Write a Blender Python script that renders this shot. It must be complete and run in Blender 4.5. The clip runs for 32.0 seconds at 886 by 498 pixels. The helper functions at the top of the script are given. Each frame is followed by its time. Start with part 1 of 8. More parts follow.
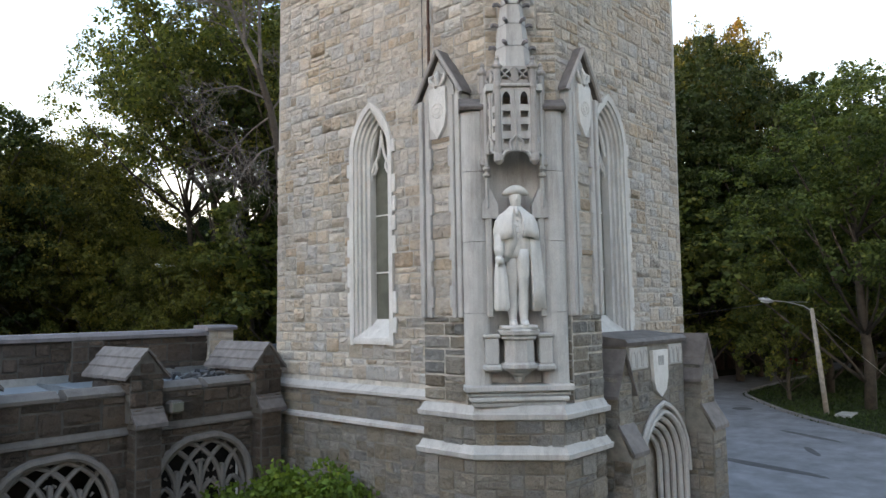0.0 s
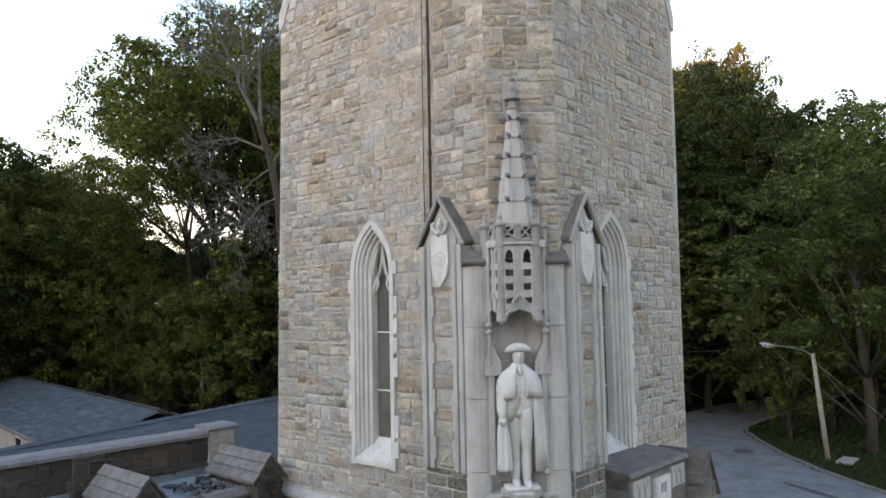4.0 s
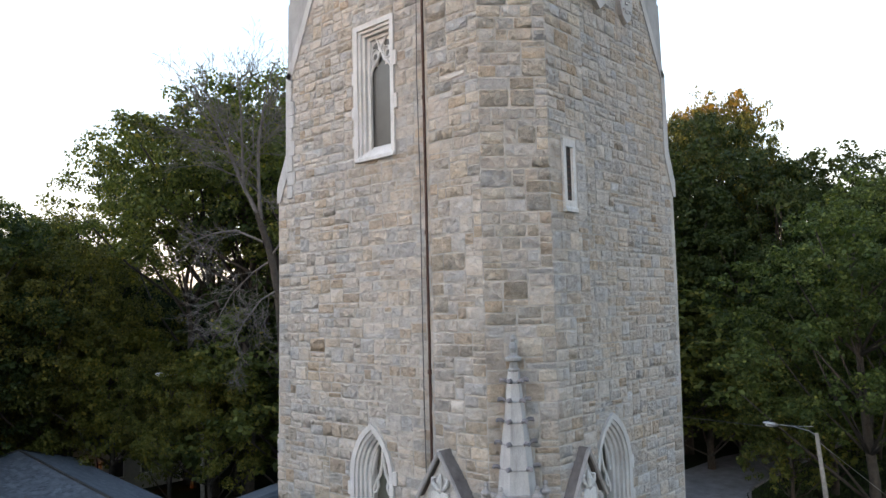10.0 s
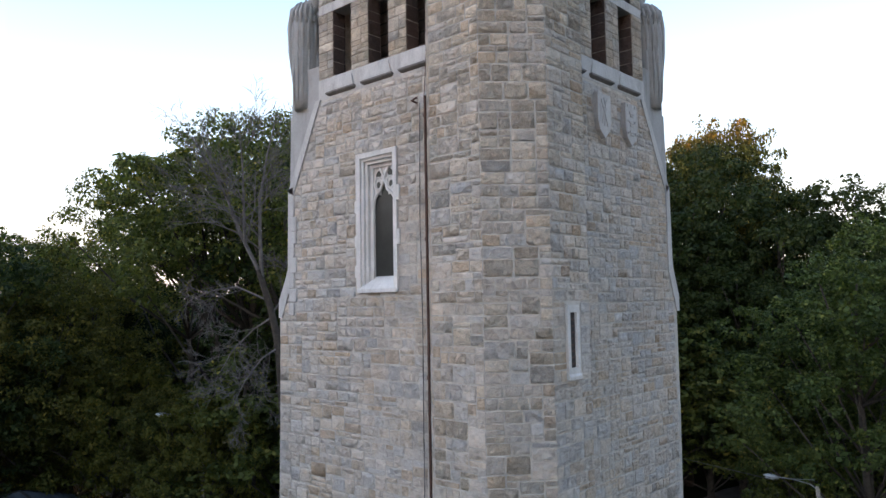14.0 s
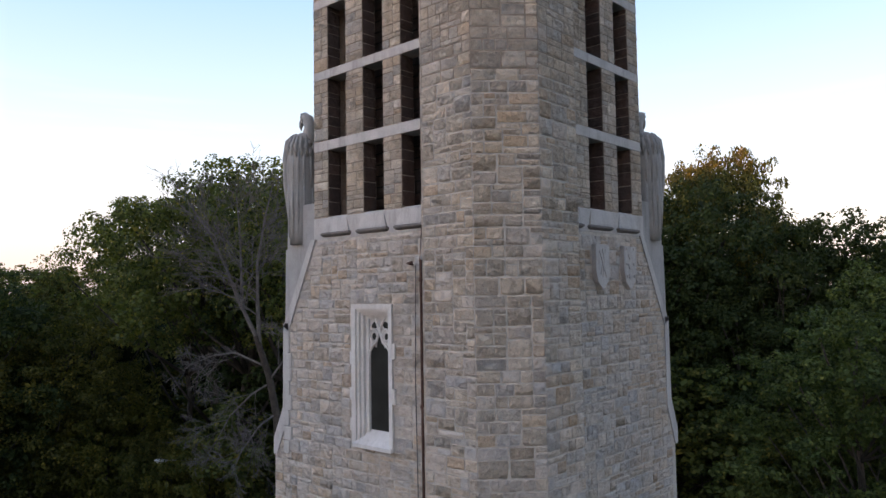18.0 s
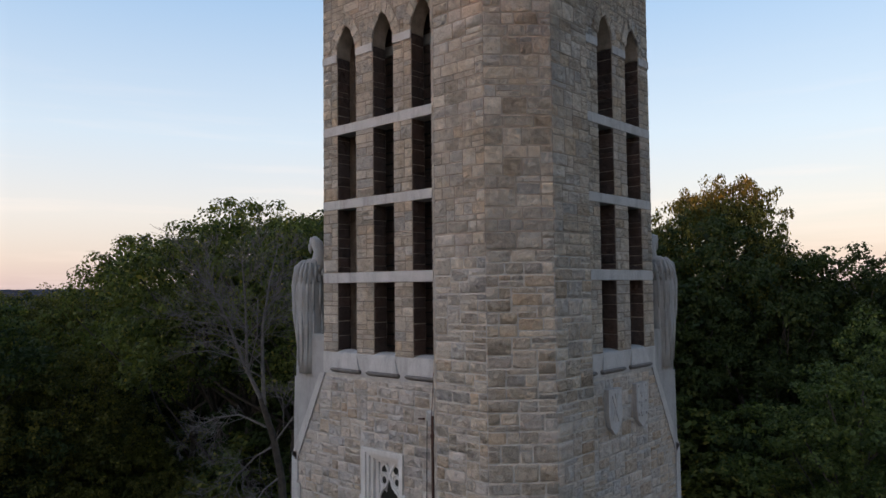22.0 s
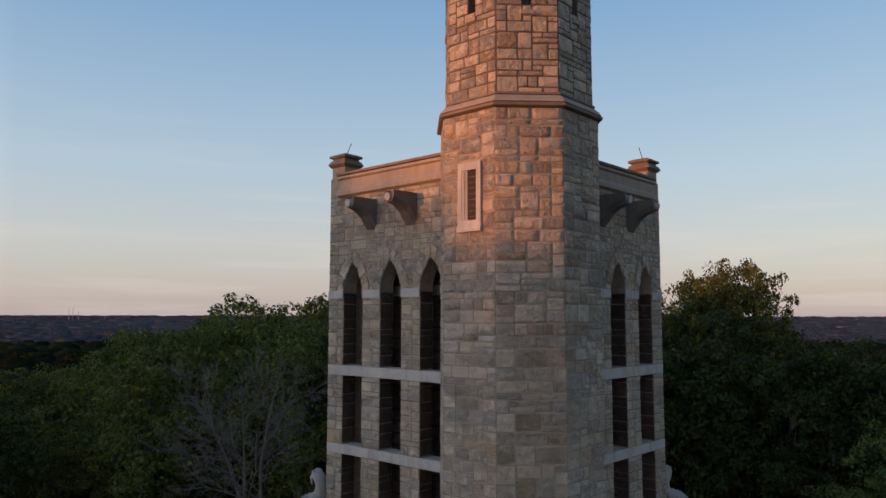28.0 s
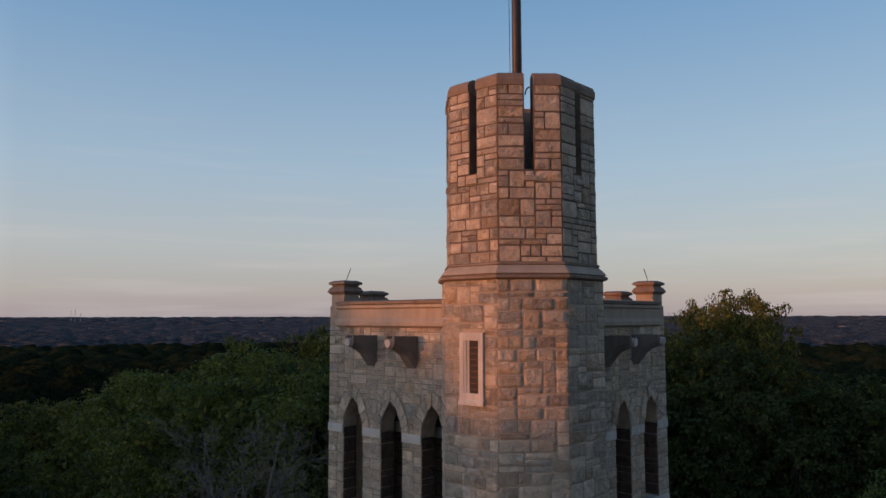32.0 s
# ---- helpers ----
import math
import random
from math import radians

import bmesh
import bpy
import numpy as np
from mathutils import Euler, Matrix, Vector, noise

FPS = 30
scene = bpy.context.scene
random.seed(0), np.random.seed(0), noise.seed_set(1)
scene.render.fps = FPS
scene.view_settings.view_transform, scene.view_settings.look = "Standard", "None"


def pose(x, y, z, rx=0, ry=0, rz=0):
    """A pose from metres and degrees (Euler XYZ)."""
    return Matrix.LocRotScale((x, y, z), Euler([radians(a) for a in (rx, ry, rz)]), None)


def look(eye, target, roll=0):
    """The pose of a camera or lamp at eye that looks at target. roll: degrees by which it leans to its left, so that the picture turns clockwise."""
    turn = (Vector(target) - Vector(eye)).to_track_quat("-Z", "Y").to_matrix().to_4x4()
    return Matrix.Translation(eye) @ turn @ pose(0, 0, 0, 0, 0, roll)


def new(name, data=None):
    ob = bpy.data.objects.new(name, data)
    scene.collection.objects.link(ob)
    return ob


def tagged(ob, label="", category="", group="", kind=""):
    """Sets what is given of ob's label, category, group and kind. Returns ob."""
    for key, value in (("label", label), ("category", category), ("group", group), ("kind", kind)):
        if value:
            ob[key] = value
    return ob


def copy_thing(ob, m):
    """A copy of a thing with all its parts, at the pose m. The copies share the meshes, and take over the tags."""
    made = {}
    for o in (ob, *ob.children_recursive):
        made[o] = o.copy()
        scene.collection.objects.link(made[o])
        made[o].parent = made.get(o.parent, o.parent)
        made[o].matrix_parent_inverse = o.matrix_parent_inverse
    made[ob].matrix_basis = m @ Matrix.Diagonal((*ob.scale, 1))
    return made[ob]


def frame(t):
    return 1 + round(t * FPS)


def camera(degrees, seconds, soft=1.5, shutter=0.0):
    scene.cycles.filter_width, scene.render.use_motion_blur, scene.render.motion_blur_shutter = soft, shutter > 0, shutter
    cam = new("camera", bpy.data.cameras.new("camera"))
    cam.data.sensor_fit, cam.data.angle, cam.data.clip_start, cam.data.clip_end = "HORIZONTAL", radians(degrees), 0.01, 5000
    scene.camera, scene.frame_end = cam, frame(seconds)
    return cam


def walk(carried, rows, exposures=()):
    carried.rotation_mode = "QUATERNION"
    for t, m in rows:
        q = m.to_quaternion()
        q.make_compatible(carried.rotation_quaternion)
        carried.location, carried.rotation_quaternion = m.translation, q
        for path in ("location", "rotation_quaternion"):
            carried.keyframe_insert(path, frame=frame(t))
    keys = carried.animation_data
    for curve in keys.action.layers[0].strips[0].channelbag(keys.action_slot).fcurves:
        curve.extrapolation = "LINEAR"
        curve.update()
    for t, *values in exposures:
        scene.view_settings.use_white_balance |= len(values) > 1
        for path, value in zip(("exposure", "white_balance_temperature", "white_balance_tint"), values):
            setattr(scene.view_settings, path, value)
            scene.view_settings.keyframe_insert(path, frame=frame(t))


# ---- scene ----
cam = camera(62.7, 32.0)
PATH = [
    (0, (-9.55, -7.229, 5.43), (-8.07, -5.894, 5.595), -1.0),
    (1, (-9.573, -7.277, 6.016), (-8.093, -5.942, 6.179), -1.0),
    (2, (-9.604, -7.307, 6.591), (-8.124, -5.972, 6.753), -1.1),
    (3, (-9.637, -7.327, 7.168), (-8.157, -5.992, 7.329), -1.1),
    (4, (-9.644, -7.318, 7.766), (-8.163, -5.983, 7.925), -1.1),
    (4.5, (-9.659, -7.32, 8.067), (-8.178, -5.986, 8.229), -1.1),
    (6.5, (-9.747, -7.412, 9.353), (-8.266, -6.077, 9.513), -1.3),
    (7, (-9.746, -7.418, 9.677), (-8.266, -6.083, 9.837), -1.3),
    (8, (-9.72, -7.444, 10.309), (-8.241, -6.108, 10.47), -1.4),
    (9, (-9.707, -7.473, 10.977), (-8.228, -6.137, 11.139), -1.4),
    (10, (-9.682, -7.484, 11.674), (-8.203, -6.147, 11.835), -1.4),
    (11, (-9.689, -7.497, 12.364), (-8.211, -6.159, 12.523), -1.2),
    (12, (-9.734, -7.475, 13.041), (-8.255, -6.138, 13.195), -1.2),
    (13, (-9.716, -7.506, 13.717), (-8.237, -6.168, 13.868), -1.1),
    (14, (-9.751, -7.576, 14.38), (-8.273, -6.236, 14.527), -1.0),
    (14.5, (-9.795, -7.616, 14.746), (-8.317, -6.277, 14.892), -1.0),
    (16.5, (-9.793, -7.716, 16.366), (-8.315, -6.376, 16.507), -0.9),
    (17, (-9.788, -7.728, 16.765), (-8.311, -6.388, 16.907), -0.9),
    (18, (-9.697, -7.708, 17.579), (-8.219, -6.366, 17.701), -0.9),
    (19, (-9.722, -7.667, 18.319), (-8.244, -6.323, 18.419), -0.8),
    (20, (-9.796, -7.593, 19.044), (-8.317, -6.249, 19.12), -0.7),
    (21, (-9.856, -7.584, 19.764), (-8.377, -6.239, 19.843), -0.6),
    (22, (-9.821, -7.599, 20.523), (-8.345, -6.254, 20.628), -0.6),
    (23, (-9.837, -7.635, 21.337), (-8.363, -6.291, 21.488), -0.5),
    (24, (-9.807, -7.586, 22.146), (-8.337, -6.244, 22.347), -0.4),
    (25, (-9.802, -7.557, 22.881), (-8.332, -6.216, 23.082), -0.3),
    (25.5, (-9.81, -7.522, 23.24), (-8.34, -6.181, 23.437), -0.2),
    (27.5, (-9.853, -7.431, 24.57), (-8.38, -6.091, 24.761), -0.1),
    (28, (-9.824, -7.414, 24.924), (-8.353, -6.072, 25.111), 0.1),
    (29, (-9.819, -7.388, 25.601), (-8.347, -6.046, 25.786), -0.0),
    (30, (-9.81, -7.378, 26.281), (-8.339, -6.035, 26.465), 0.1),
    (31, (-9.766, -7.366, 26.96), (-8.296, -6.023, 27.146), -0.1),
    (32, (-9.793, -7.391, 27.619), (-8.325, -6.046, 27.806), -0.1),
]
EXPOSURES = [(0, 2.22, 8700, 13), (4, 2.15, 8600, 13), (9, 2.05, 8200, 13), (13, 1.76, 7050, 13), (17, 1.2, 7200, 18), (20, 0.92, 7300, 18), (23, 0.46, 7100, 13), (28, 0.06, 6700, 9), (32, -0.2, 6300, 8)]
walk(cam, [(t, look(eye, target, roll)) for t, eye, target, roll in PATH], EXPOSURES)

# ---- sky and sun ----
SUN_AZ, SUN_EL = radians(158), radians(3.0)
world = bpy.data.worlds.new("world")
scene.world = world
world.use_nodes = True
wn = world.node_tree
wn.nodes.clear()
w_out = wn.nodes.new("ShaderNodeOutputWorld")
w_bg = wn.nodes.new("ShaderNodeBackground")
w_sky = wn.nodes.new("ShaderNodeTexSky")
w_sky.sky_type = "NISHITA"
w_sky.sun_disc = False
w_sky.sun_elevation = SUN_EL
w_sky.sun_rotation = radians(90) - SUN_AZ
w_sky.air_density, w_sky.dust_density, w_sky.ozone_density = 1.0, 0.6, 2.0
w_bg.inputs["Strength"].default_value = 1.0
# clear evening sky: the scattering model, tempered by the pale haze low down
w_geo = wn.nodes.new("ShaderNodeTexCoord")
w_sep = wn.nodes.new("ShaderNodeSeparateXYZ")
wn.links.new(w_geo.outputs["Generated"], w_sep.inputs[0])
w_ramp = wn.nodes.new("ShaderNodeValToRGB")
w_map = wn.nodes.new("ShaderNodeMapRange")
w_map.inputs[1].default_value, w_map.inputs[2].default_value = -0.1, 1.0
wn.links.new(w_sep.outputs[2], w_map.inputs[0])
wn.links.new(w_map.outputs[0], w_ramp.inputs[0])
for k, (p, c) in enumerate(((0.0, (0.24, 0.22, 0.25)), (0.09, (0.44, 0.40, 0.46)), (0.125, (0.51, 0.48, 0.51)), (0.18, (0.56, 0.57, 0.61)), (0.27, (0.455, 0.575, 0.71)), (0.45, (0.23, 0.41, 0.66)), (0.62, (0.12, 0.22, 0.4)), (1.0, (0.08, 0.14, 0.26)))):
    el = w_ramp.color_ramp.elements
    if k > 1:
        el.new(p)
    el[k].position, el[k].color = p, (*c, 1)
w_dim = wn.nodes.new("ShaderNodeMix")
w_dim.data_type, w_dim.blend_type = "RGBA", "MULTIPLY"
w_dim.inputs[0].default_value = 1.0
w_dim.inputs[7].default_value = (0.3, 0.27, 0.26, 1)
wn.links.new(w_sky.outputs[0], w_dim.inputs[6])
w_mix = wn.nodes.new("ShaderNodeMix")
w_mix.data_type = "RGBA"
w_mix.inputs[0].default_value = 0.74
wn.links.new(w_dim.outputs[2], w_mix.inputs[6])
wn.links.new(w_ramp.outputs[0], w_mix.inputs[7])
# thin wisps of cirrus low in the sky
w_cmap = wn.nodes.new("ShaderNodeMapping")
w_cmap.inputs["Scale"].default_value = (1.6, 1.6, 22.0)
w_cn = wn.nodes.new("ShaderNodeTexNoise")
w_cn.inputs["Scale"].default_value, w_cn.inputs["Detail"].default_value = 2.2, 5.0
w_cr = wn.nodes.new("ShaderNodeValToRGB")
w_cr.color_ramp.elements[0].position, w_cr.color_ramp.elements[1].position = 0.54, 0.72
w_low = wn.nodes.new("ShaderNodeMapRange")
w_low.inputs[1].default_value, w_low.inputs[2].default_value, w_low.inputs[3].default_value, w_low.inputs[4].default_value = 0.04, 0.3, 0.26, 0.0
w_mul = wn.nodes.new("ShaderNodeMath")
w_mul.operation = "MULTIPLY"
w_cloud = wn.nodes.new("ShaderNodeMix")
w_cloud.data_type = "RGBA"
w_cloud.inputs[7].default_value = (0.72, 0.64, 0.6, 1)
wn.links.new(w_geo.outputs["Generated"], w_cmap.inputs[0])
wn.links.new(w_cmap.outputs[0], w_cn.inputs["Vector"])
wn.links.new(w_cn.outputs[0], w_cr.inputs[0])
wn.links.new(w_sep.outputs[2], w_low.inputs[0])
wn.links.new(w_cr.outputs[0], w_mul.inputs[0])
wn.links.new(w_low.outputs[0], w_mul.inputs[1])
wn.links.new(w_mul.outputs[0], w_cloud.inputs[0])
wn.links.new(w_mix.outputs[2], w_cloud.inputs[6])
# the western half of the sky, towards the low sun, is brighter and warmer
w_dot = wn.nodes.new("ShaderNodeVectorMath")
w_dot.operation = "DOT_PRODUCT"
w_dot.inputs[1].default_value = (math.cos(SUN_AZ), math.sin(SUN_AZ), 0.0)
wn.links.new(w_geo.outputs["Generated"], w_dot.inputs[0])
w_west = wn.nodes.new("ShaderNodeMapRange")
w_west.inputs[1].default_value, w_west.inputs[2].default_value = 0.09, 1.0
wn.links.new(w_dot.outputs["Value"], w_west.inputs[0])
w_glow = wn.nodes.new("ShaderNodeMix")
w_glow.data_type, w_glow.blend_type = "RGBA", "MULTIPLY"
w_glow.inputs[7].default_value = (4.0, 3.2, 2.7, 1)
wn.links.new(w_west.outputs[0], w_glow.inputs[0])
wn.links.new(w_cloud.outputs[2], w_glow.inputs[6])
# and the eastern half, beyond the earth's rising shadow, stays paler than the deep south-western dome
w_dot2 = wn.nodes.new("ShaderNodeVectorMath")
w_dot2.operation = "DOT_PRODUCT"
w_dot2.inputs[1].default_value = (math.cos(radians(41)), math.sin(radians(41)), 0.0)
wn.links.new(w_geo.outputs["Generated"], w_dot2.inputs[0])
w_east = wn.nodes.new("ShaderNodeMapRange")
w_east.inputs[1].default_value, w_east.inputs[2].default_value = -0.5, 0.5
w_east.inputs[3].default_value, w_east.inputs[4].default_value = 0.8, 1.08
wn.links.new(w_dot2.outputs["Value"], w_east.inputs[0])
wn.links.new(w_east.outputs[0], w_bg.inputs["Strength"])
wn.links.new(w_glow.outputs[2], w_bg.inputs[0])
wn.links.new(w_bg.outputs[0], w_out.inputs[0])

sun_data = bpy.data.lights.new("sun", "SUN")
sun_data.energy = 3.4
sun_data.angle = radians(0.6)
sun_data.color = (1.0, 0.3, 0.07)
sun = new("sun", sun_data)
sun_dir = Vector((math.cos(SUN_AZ) * math.cos(SUN_EL), math.sin(SUN_AZ) * math.cos(SUN_EL), math.sin(SUN_EL)))
sun.matrix_world = look((-60, 20, 60), Vector((-60, 20, 60)) - sun_dir)


# ---- materials ----
def nodes_of(name):
    m = bpy.data.materials.new(name)
    m.use_nodes = True
    t = m.node_tree
    return m, t, t.nodes["Principled BSDF"]


def link(t, a, b):
    t.links.new(a, b)


def ramp_node(t, stops, interpolation="LINEAR"):
    r = t.nodes.new("ShaderNodeValToRGB")
    r.color_ramp.interpolation = interpolation
    e = r.color_ramp.elements
    while len(e) < len(stops):
        e.new(0.5)
    for k, (p, c) in zip(e, stops):
        k.position, k.color = p, (*c, 1)
    return r


def world_noise(t, scale, detail=4.0, rough=0.6, stretch=(1, 1, 1)):
    g = t.nodes.new("ShaderNodeNewGeometry")
    mp = t.nodes.new("ShaderNodeMapping")
    mp.inputs["Scale"].default_value = stretch
    n = t.nodes.new("ShaderNodeTexNoise")
    n.inputs["Scale"].default_value, n.inputs["Detail"].default_value, n.inputs["Roughness"].default_value = scale, detail, rough
    link(t, g.outputs["Position"], mp.inputs[0])
    link(t, mp.outputs[0], n.inputs["Vector"])
    return n


def mix(t, a, b, f, kind="MIX"):
    m = t.nodes.new("ShaderNodeMix")
    m.data_type, m.blend_type = "RGBA", kind
    for v, k in ((f, 0), (a, 6), (b, 7)):
        if hasattr(v, "is_linked"):
            link(t, v, m.inputs[k])
        elif k == 0:
            m.inputs[0].default_value = v
        else:
            m.inputs[k].default_value = (*v, 1)
    return m.outputs[2]


def math_node(t, op, a, b=0.0):
    m = t.nodes.new("ShaderNodeMath")
    m.operation = op
    for i, v in enumerate((a, b)):
        if hasattr(v, "is_linked"):
            link(t, v, m.inputs[i])
        else:
            m.inputs[i].default_value = v
    return m.outputs[0]


def bump(t, p, height, strength, distance):
    b = t.nodes.new("ShaderNodeBump")
    b.inputs["Strength"].default_value, b.inputs["Distance"].default_value = strength, distance
    link(t, height, b.inputs["Height"])
    link(t, b.outputs[0], p.inputs["Normal"])


def piece_random(t):
    ob = t.nodes.new("ShaderNodeObjectInfo")
    g = t.nodes.new("ShaderNodeNewGeometry")
    return math_node(t, "FRACT", math_node(t, "ADD", ob.outputs["Random"], g.outputs["Random Per Island"]))


def stone_material(name, stops, rough=0.9, grain=0.12, dirt=(0.16, 0.15, 0.14), stain=0.35, relief=0.1, blotch=0.75, pit_shade=0.74):
    """Rock-faced squared stone: each piece has a tone of its own, with veins, speckle and run-off stains."""
    m, t, p = nodes_of(name)
    r = piece_random(t)
    tone = ramp_node(t, stops, "CONSTANT" if len(stops) > 5 else "LINEAR")
    link(t, r, tone.inputs[0])
    vein = world_noise(t, 5.0, 5.0, 0.65, (1, 1, 2.2))
    vr = ramp_node(t, [(0.3, (0.74, 0.71, 0.67)), (0.5, (1, 1, 1)), (0.75, (1.12, 1.08, 1.02))])
    link(t, vein.outputs[0], vr.inputs[0])
    c = mix(t, tone.outputs[0], vr.outputs[0], 0.8, "MULTIPLY")
    speck = world_noise(t, 55.0, 3.0, 0.7)
    sr = ramp_node(t, [(0.33, (1 - grain * 3, 1 - grain * 3, 1 - grain * 3)), (0.5, (1, 1, 1)), (0.7, (1 + grain, 1 + grain, 1 + grain))])
    link(t, speck.outputs[0], sr.inputs[0])
    c = mix(t, c, sr.outputs[0], 1.0, "MULTIPLY")
    st = world_noise(t, 0.55, 6.0, 0.7, (1, 1, 0.35))
    st_r = ramp_node(t, [(0.52, (0, 0, 0)), (0.72, (1, 1, 1))])
    link(t, st.outputs[0], st_r.inputs[0])
    f = math_node(t, "MULTIPLY", st_r.outputs[0], stain)
    c = mix(t, c, dirt, f)
    tan = world_noise(t, 0.8, 5.0, 0.7)
    tan_r = ramp_node(t, [(0.47, (1, 1, 1)), (0.66, (1.03, 0.925, 0.79))])
    link(t, tan.outputs[0], tan_r.inputs[0])
    c = mix(t, c, tan_r.outputs[0], blotch, "MULTIPLY")
    p.inputs["Roughness"].default_value = rough
    fine = world_noise(t, 13.0, 9.0, 0.7)
    g = t.nodes.new("ShaderNodeNewGeometry")
    chip = t.nodes.new("ShaderNodeTexVoronoi")
    chip.inputs["Scale"].default_value = 7.0
    wob = t.nodes.new("ShaderNodeVectorMath")
    wob.operation = "MULTIPLY_ADD"
    link(t, fine.outputs["Color"], wob.inputs[0])
    wob.inputs[1].default_value = (0.14, 0.14, 0.14)
    link(t, g.outputs["Position"], wob.inputs[2])
    link(t, wob.outputs[0], chip.inputs["Vector"])
    rock_h = math_node(t, "ADD", fine.outputs[0], math_node(t, "MULTIPLY", chip.outputs["Distance"], 0.6))
    rock = fine
    # Low spots darker, high spots lighter: relief shading put into the colour.
    hollow_shade = ramp_node(t, [(0.3, (pit_shade, pit_shade * 0.99, pit_shade * 0.98)), (0.44, (1, 1, 1)), (0.7, (1.08, 1.075, 1.06))])
    link(t, rock.outputs[0], hollow_shade.inputs[0])
    link(t, mix(t, c, hollow_shade.outputs[0], 0.85, "MULTIPLY"), p.inputs["Base Color"])
    # some blocks are sawn nearly smooth, others left rough and chipped
    rough_by = ramp_node(t, [(0.0, (0.6, 0.6, 0.6)), (0.4, (0.8, 0.8, 0.8)), (0.75, (1, 1, 1))])
    link(t, math_node(t, "FRACT", math_node(t, "MULTIPLY", r, 7.31)), rough_by.inputs[0])
    b = t.nodes.new("ShaderNodeBump")
    b.inputs["Distance"].default_value = relief
    link(t, rough_by.outputs[0], b.inputs["Strength"])
    link(t, rock_h, b.inputs["Height"])
    link(t, b.outputs[0], p.inputs["Normal"])
    return m


def plain(name, colour, rough=0.7, metal=0.0, scale=8.0, amount=0.25, bump_by=0.15, bump_scale=40.0):
    m, t, p = nodes_of(name)
    n = world_noise(t, scale, 5.0, 0.65)
    lo = tuple(v * (1 - amount) for v in colour)
    hi = tuple(min(1, v * (1 + amount)) for v in colour)
    r = ramp_node(t, [(0.3, lo), (0.7, hi)])
    link(t, n.outputs[0], r.inputs[0])
    link(t, r.outputs[0], p.inputs["Base Color"])
    p.inputs["Roughness"].default_value, p.inputs["Metallic"].default_value = rough, metal
    if bump_by:
        b = world_noise(t, bump_scale, 4.0, 0.6)
        bump(t, p, b.outputs[0], bump_by, 0.01)
    return m


def dressed_stone(name, colour, streak=(0.2, 0.19, 0.18), amount=0.5):
    """Smooth-cut pale stone with rain streaks."""
    m, t, p = nodes_of(name)
    n = world_noise(t, 3.0, 6.0, 0.65)
    r = ramp_node(t, [(0.3, tuple(v * 0.86 for v in colour)), (0.7, tuple(min(1, v * 1.08) for v in colour))])
    link(t, n.outputs[0], r.inputs[0])
    s = world_noise(t, 4.0, 6.0, 0.75, (1, 1, 0.16))
    s_r = ramp_node(t, [(0.48, (0, 0, 0)), (0.74, (1, 1, 1))])
    link(t, s.outputs[0], s_r.inputs[0])
    c = mix(t, r.outputs[0], streak, math_node(t, "MULTIPLY", s_r.outputs[0], amount))
    sp = world_noise(t, 90.0, 2.0, 0.6)
    sp_r = ramp_node(t, [(0.3, (0.8, 0.8, 0.8)), (0.6, (1.05, 1.05, 1.05))])
    link(t, sp.outputs[0], sp_r.inputs[0])
    link(t, mix(t, c, sp_r.outputs[0], 1.0, "MULTIPLY"), p.inputs["Base Color"])
    p.inputs["Roughness"].default_value = 0.8
    bump(t, p, sp.outputs[0], 0.2, 0.006)
    return m


STONE = stone_material("tower_stone", [(0, (0.52, 0.46, 0.41)), (0.1, (0.478, 0.456, 0.442)), (0.2, (0.548, 0.492, 0.443)), (0.31, (0.508, 0.438, 0.372)), (0.4, (0.468, 0.448, 0.436)), (0.5, (0.57, 0.515, 0.47)), (0.61, (0.508, 0.415, 0.335)), (0.67, (0.515, 0.476, 0.444)), (0.79, (0.535, 0.478, 0.43)), (0.9, (0.462, 0.372, 0.298)), (0.935, (0.49, 0.47, 0.458))], grain=0.06, relief=0.11, blotch=0.9)
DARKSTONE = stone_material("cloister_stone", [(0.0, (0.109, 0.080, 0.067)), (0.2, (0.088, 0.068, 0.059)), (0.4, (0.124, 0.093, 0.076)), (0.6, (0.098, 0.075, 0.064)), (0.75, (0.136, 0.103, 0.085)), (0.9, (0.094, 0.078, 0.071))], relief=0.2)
TRACERY = dressed_stone("cloister_tracery", (0.2, 0.185, 0.18), (0.07, 0.065, 0.062), 0.7)
HIGHSTONE = stone_material("upper_tower_stone", [(0, (0.587, 0.505, 0.421)), (0.12, (0.556, 0.501, 0.445)), (0.24, (0.626, 0.541, 0.450)), (0.36, (0.559, 0.474, 0.386)), (0.46, (0.536, 0.497, 0.456)), (0.55, (0.643, 0.565, 0.480)), (0.67, (0.529, 0.421, 0.322)), (0.72, (0.587, 0.515, 0.439)), (0.86, (0.611, 0.534, 0.450)), (0.95, (0.509, 0.450, 0.398))], grain=0.1, relief=0.22, blotch=0.6, pit_shade=0.6)
MORTAR = plain("mortar", (0.45, 0.415, 0.375), 0.95, 0, 6.0, 0.3, 0.3, 60.0)
RAKED = plain("raked_dark_mortar", (0.3, 0.25, 0.205), 0.95, 0, 6.0, 0.3, 0.3, 60.0)
# Dark brown crown mortar, with the joints' shadow put into its colour.
DEEPJOINT = plain("shadowed_joint_mortar", (0.13, 0.1, 0.085), 0.95, 0, 6.0, 0.3, 0.3, 60.0)
BASEMORTAR = plain("grey_brown_mortar", (0.2, 0.185, 0.165), 0.95, 0, 6.0, 0.3, 0.3, 60.0)
DARKMORTAR = plain("dark_mortar", (0.11, 0.1, 0.092), 0.95, 0, 6.0, 0.3, 0.3, 60.0)
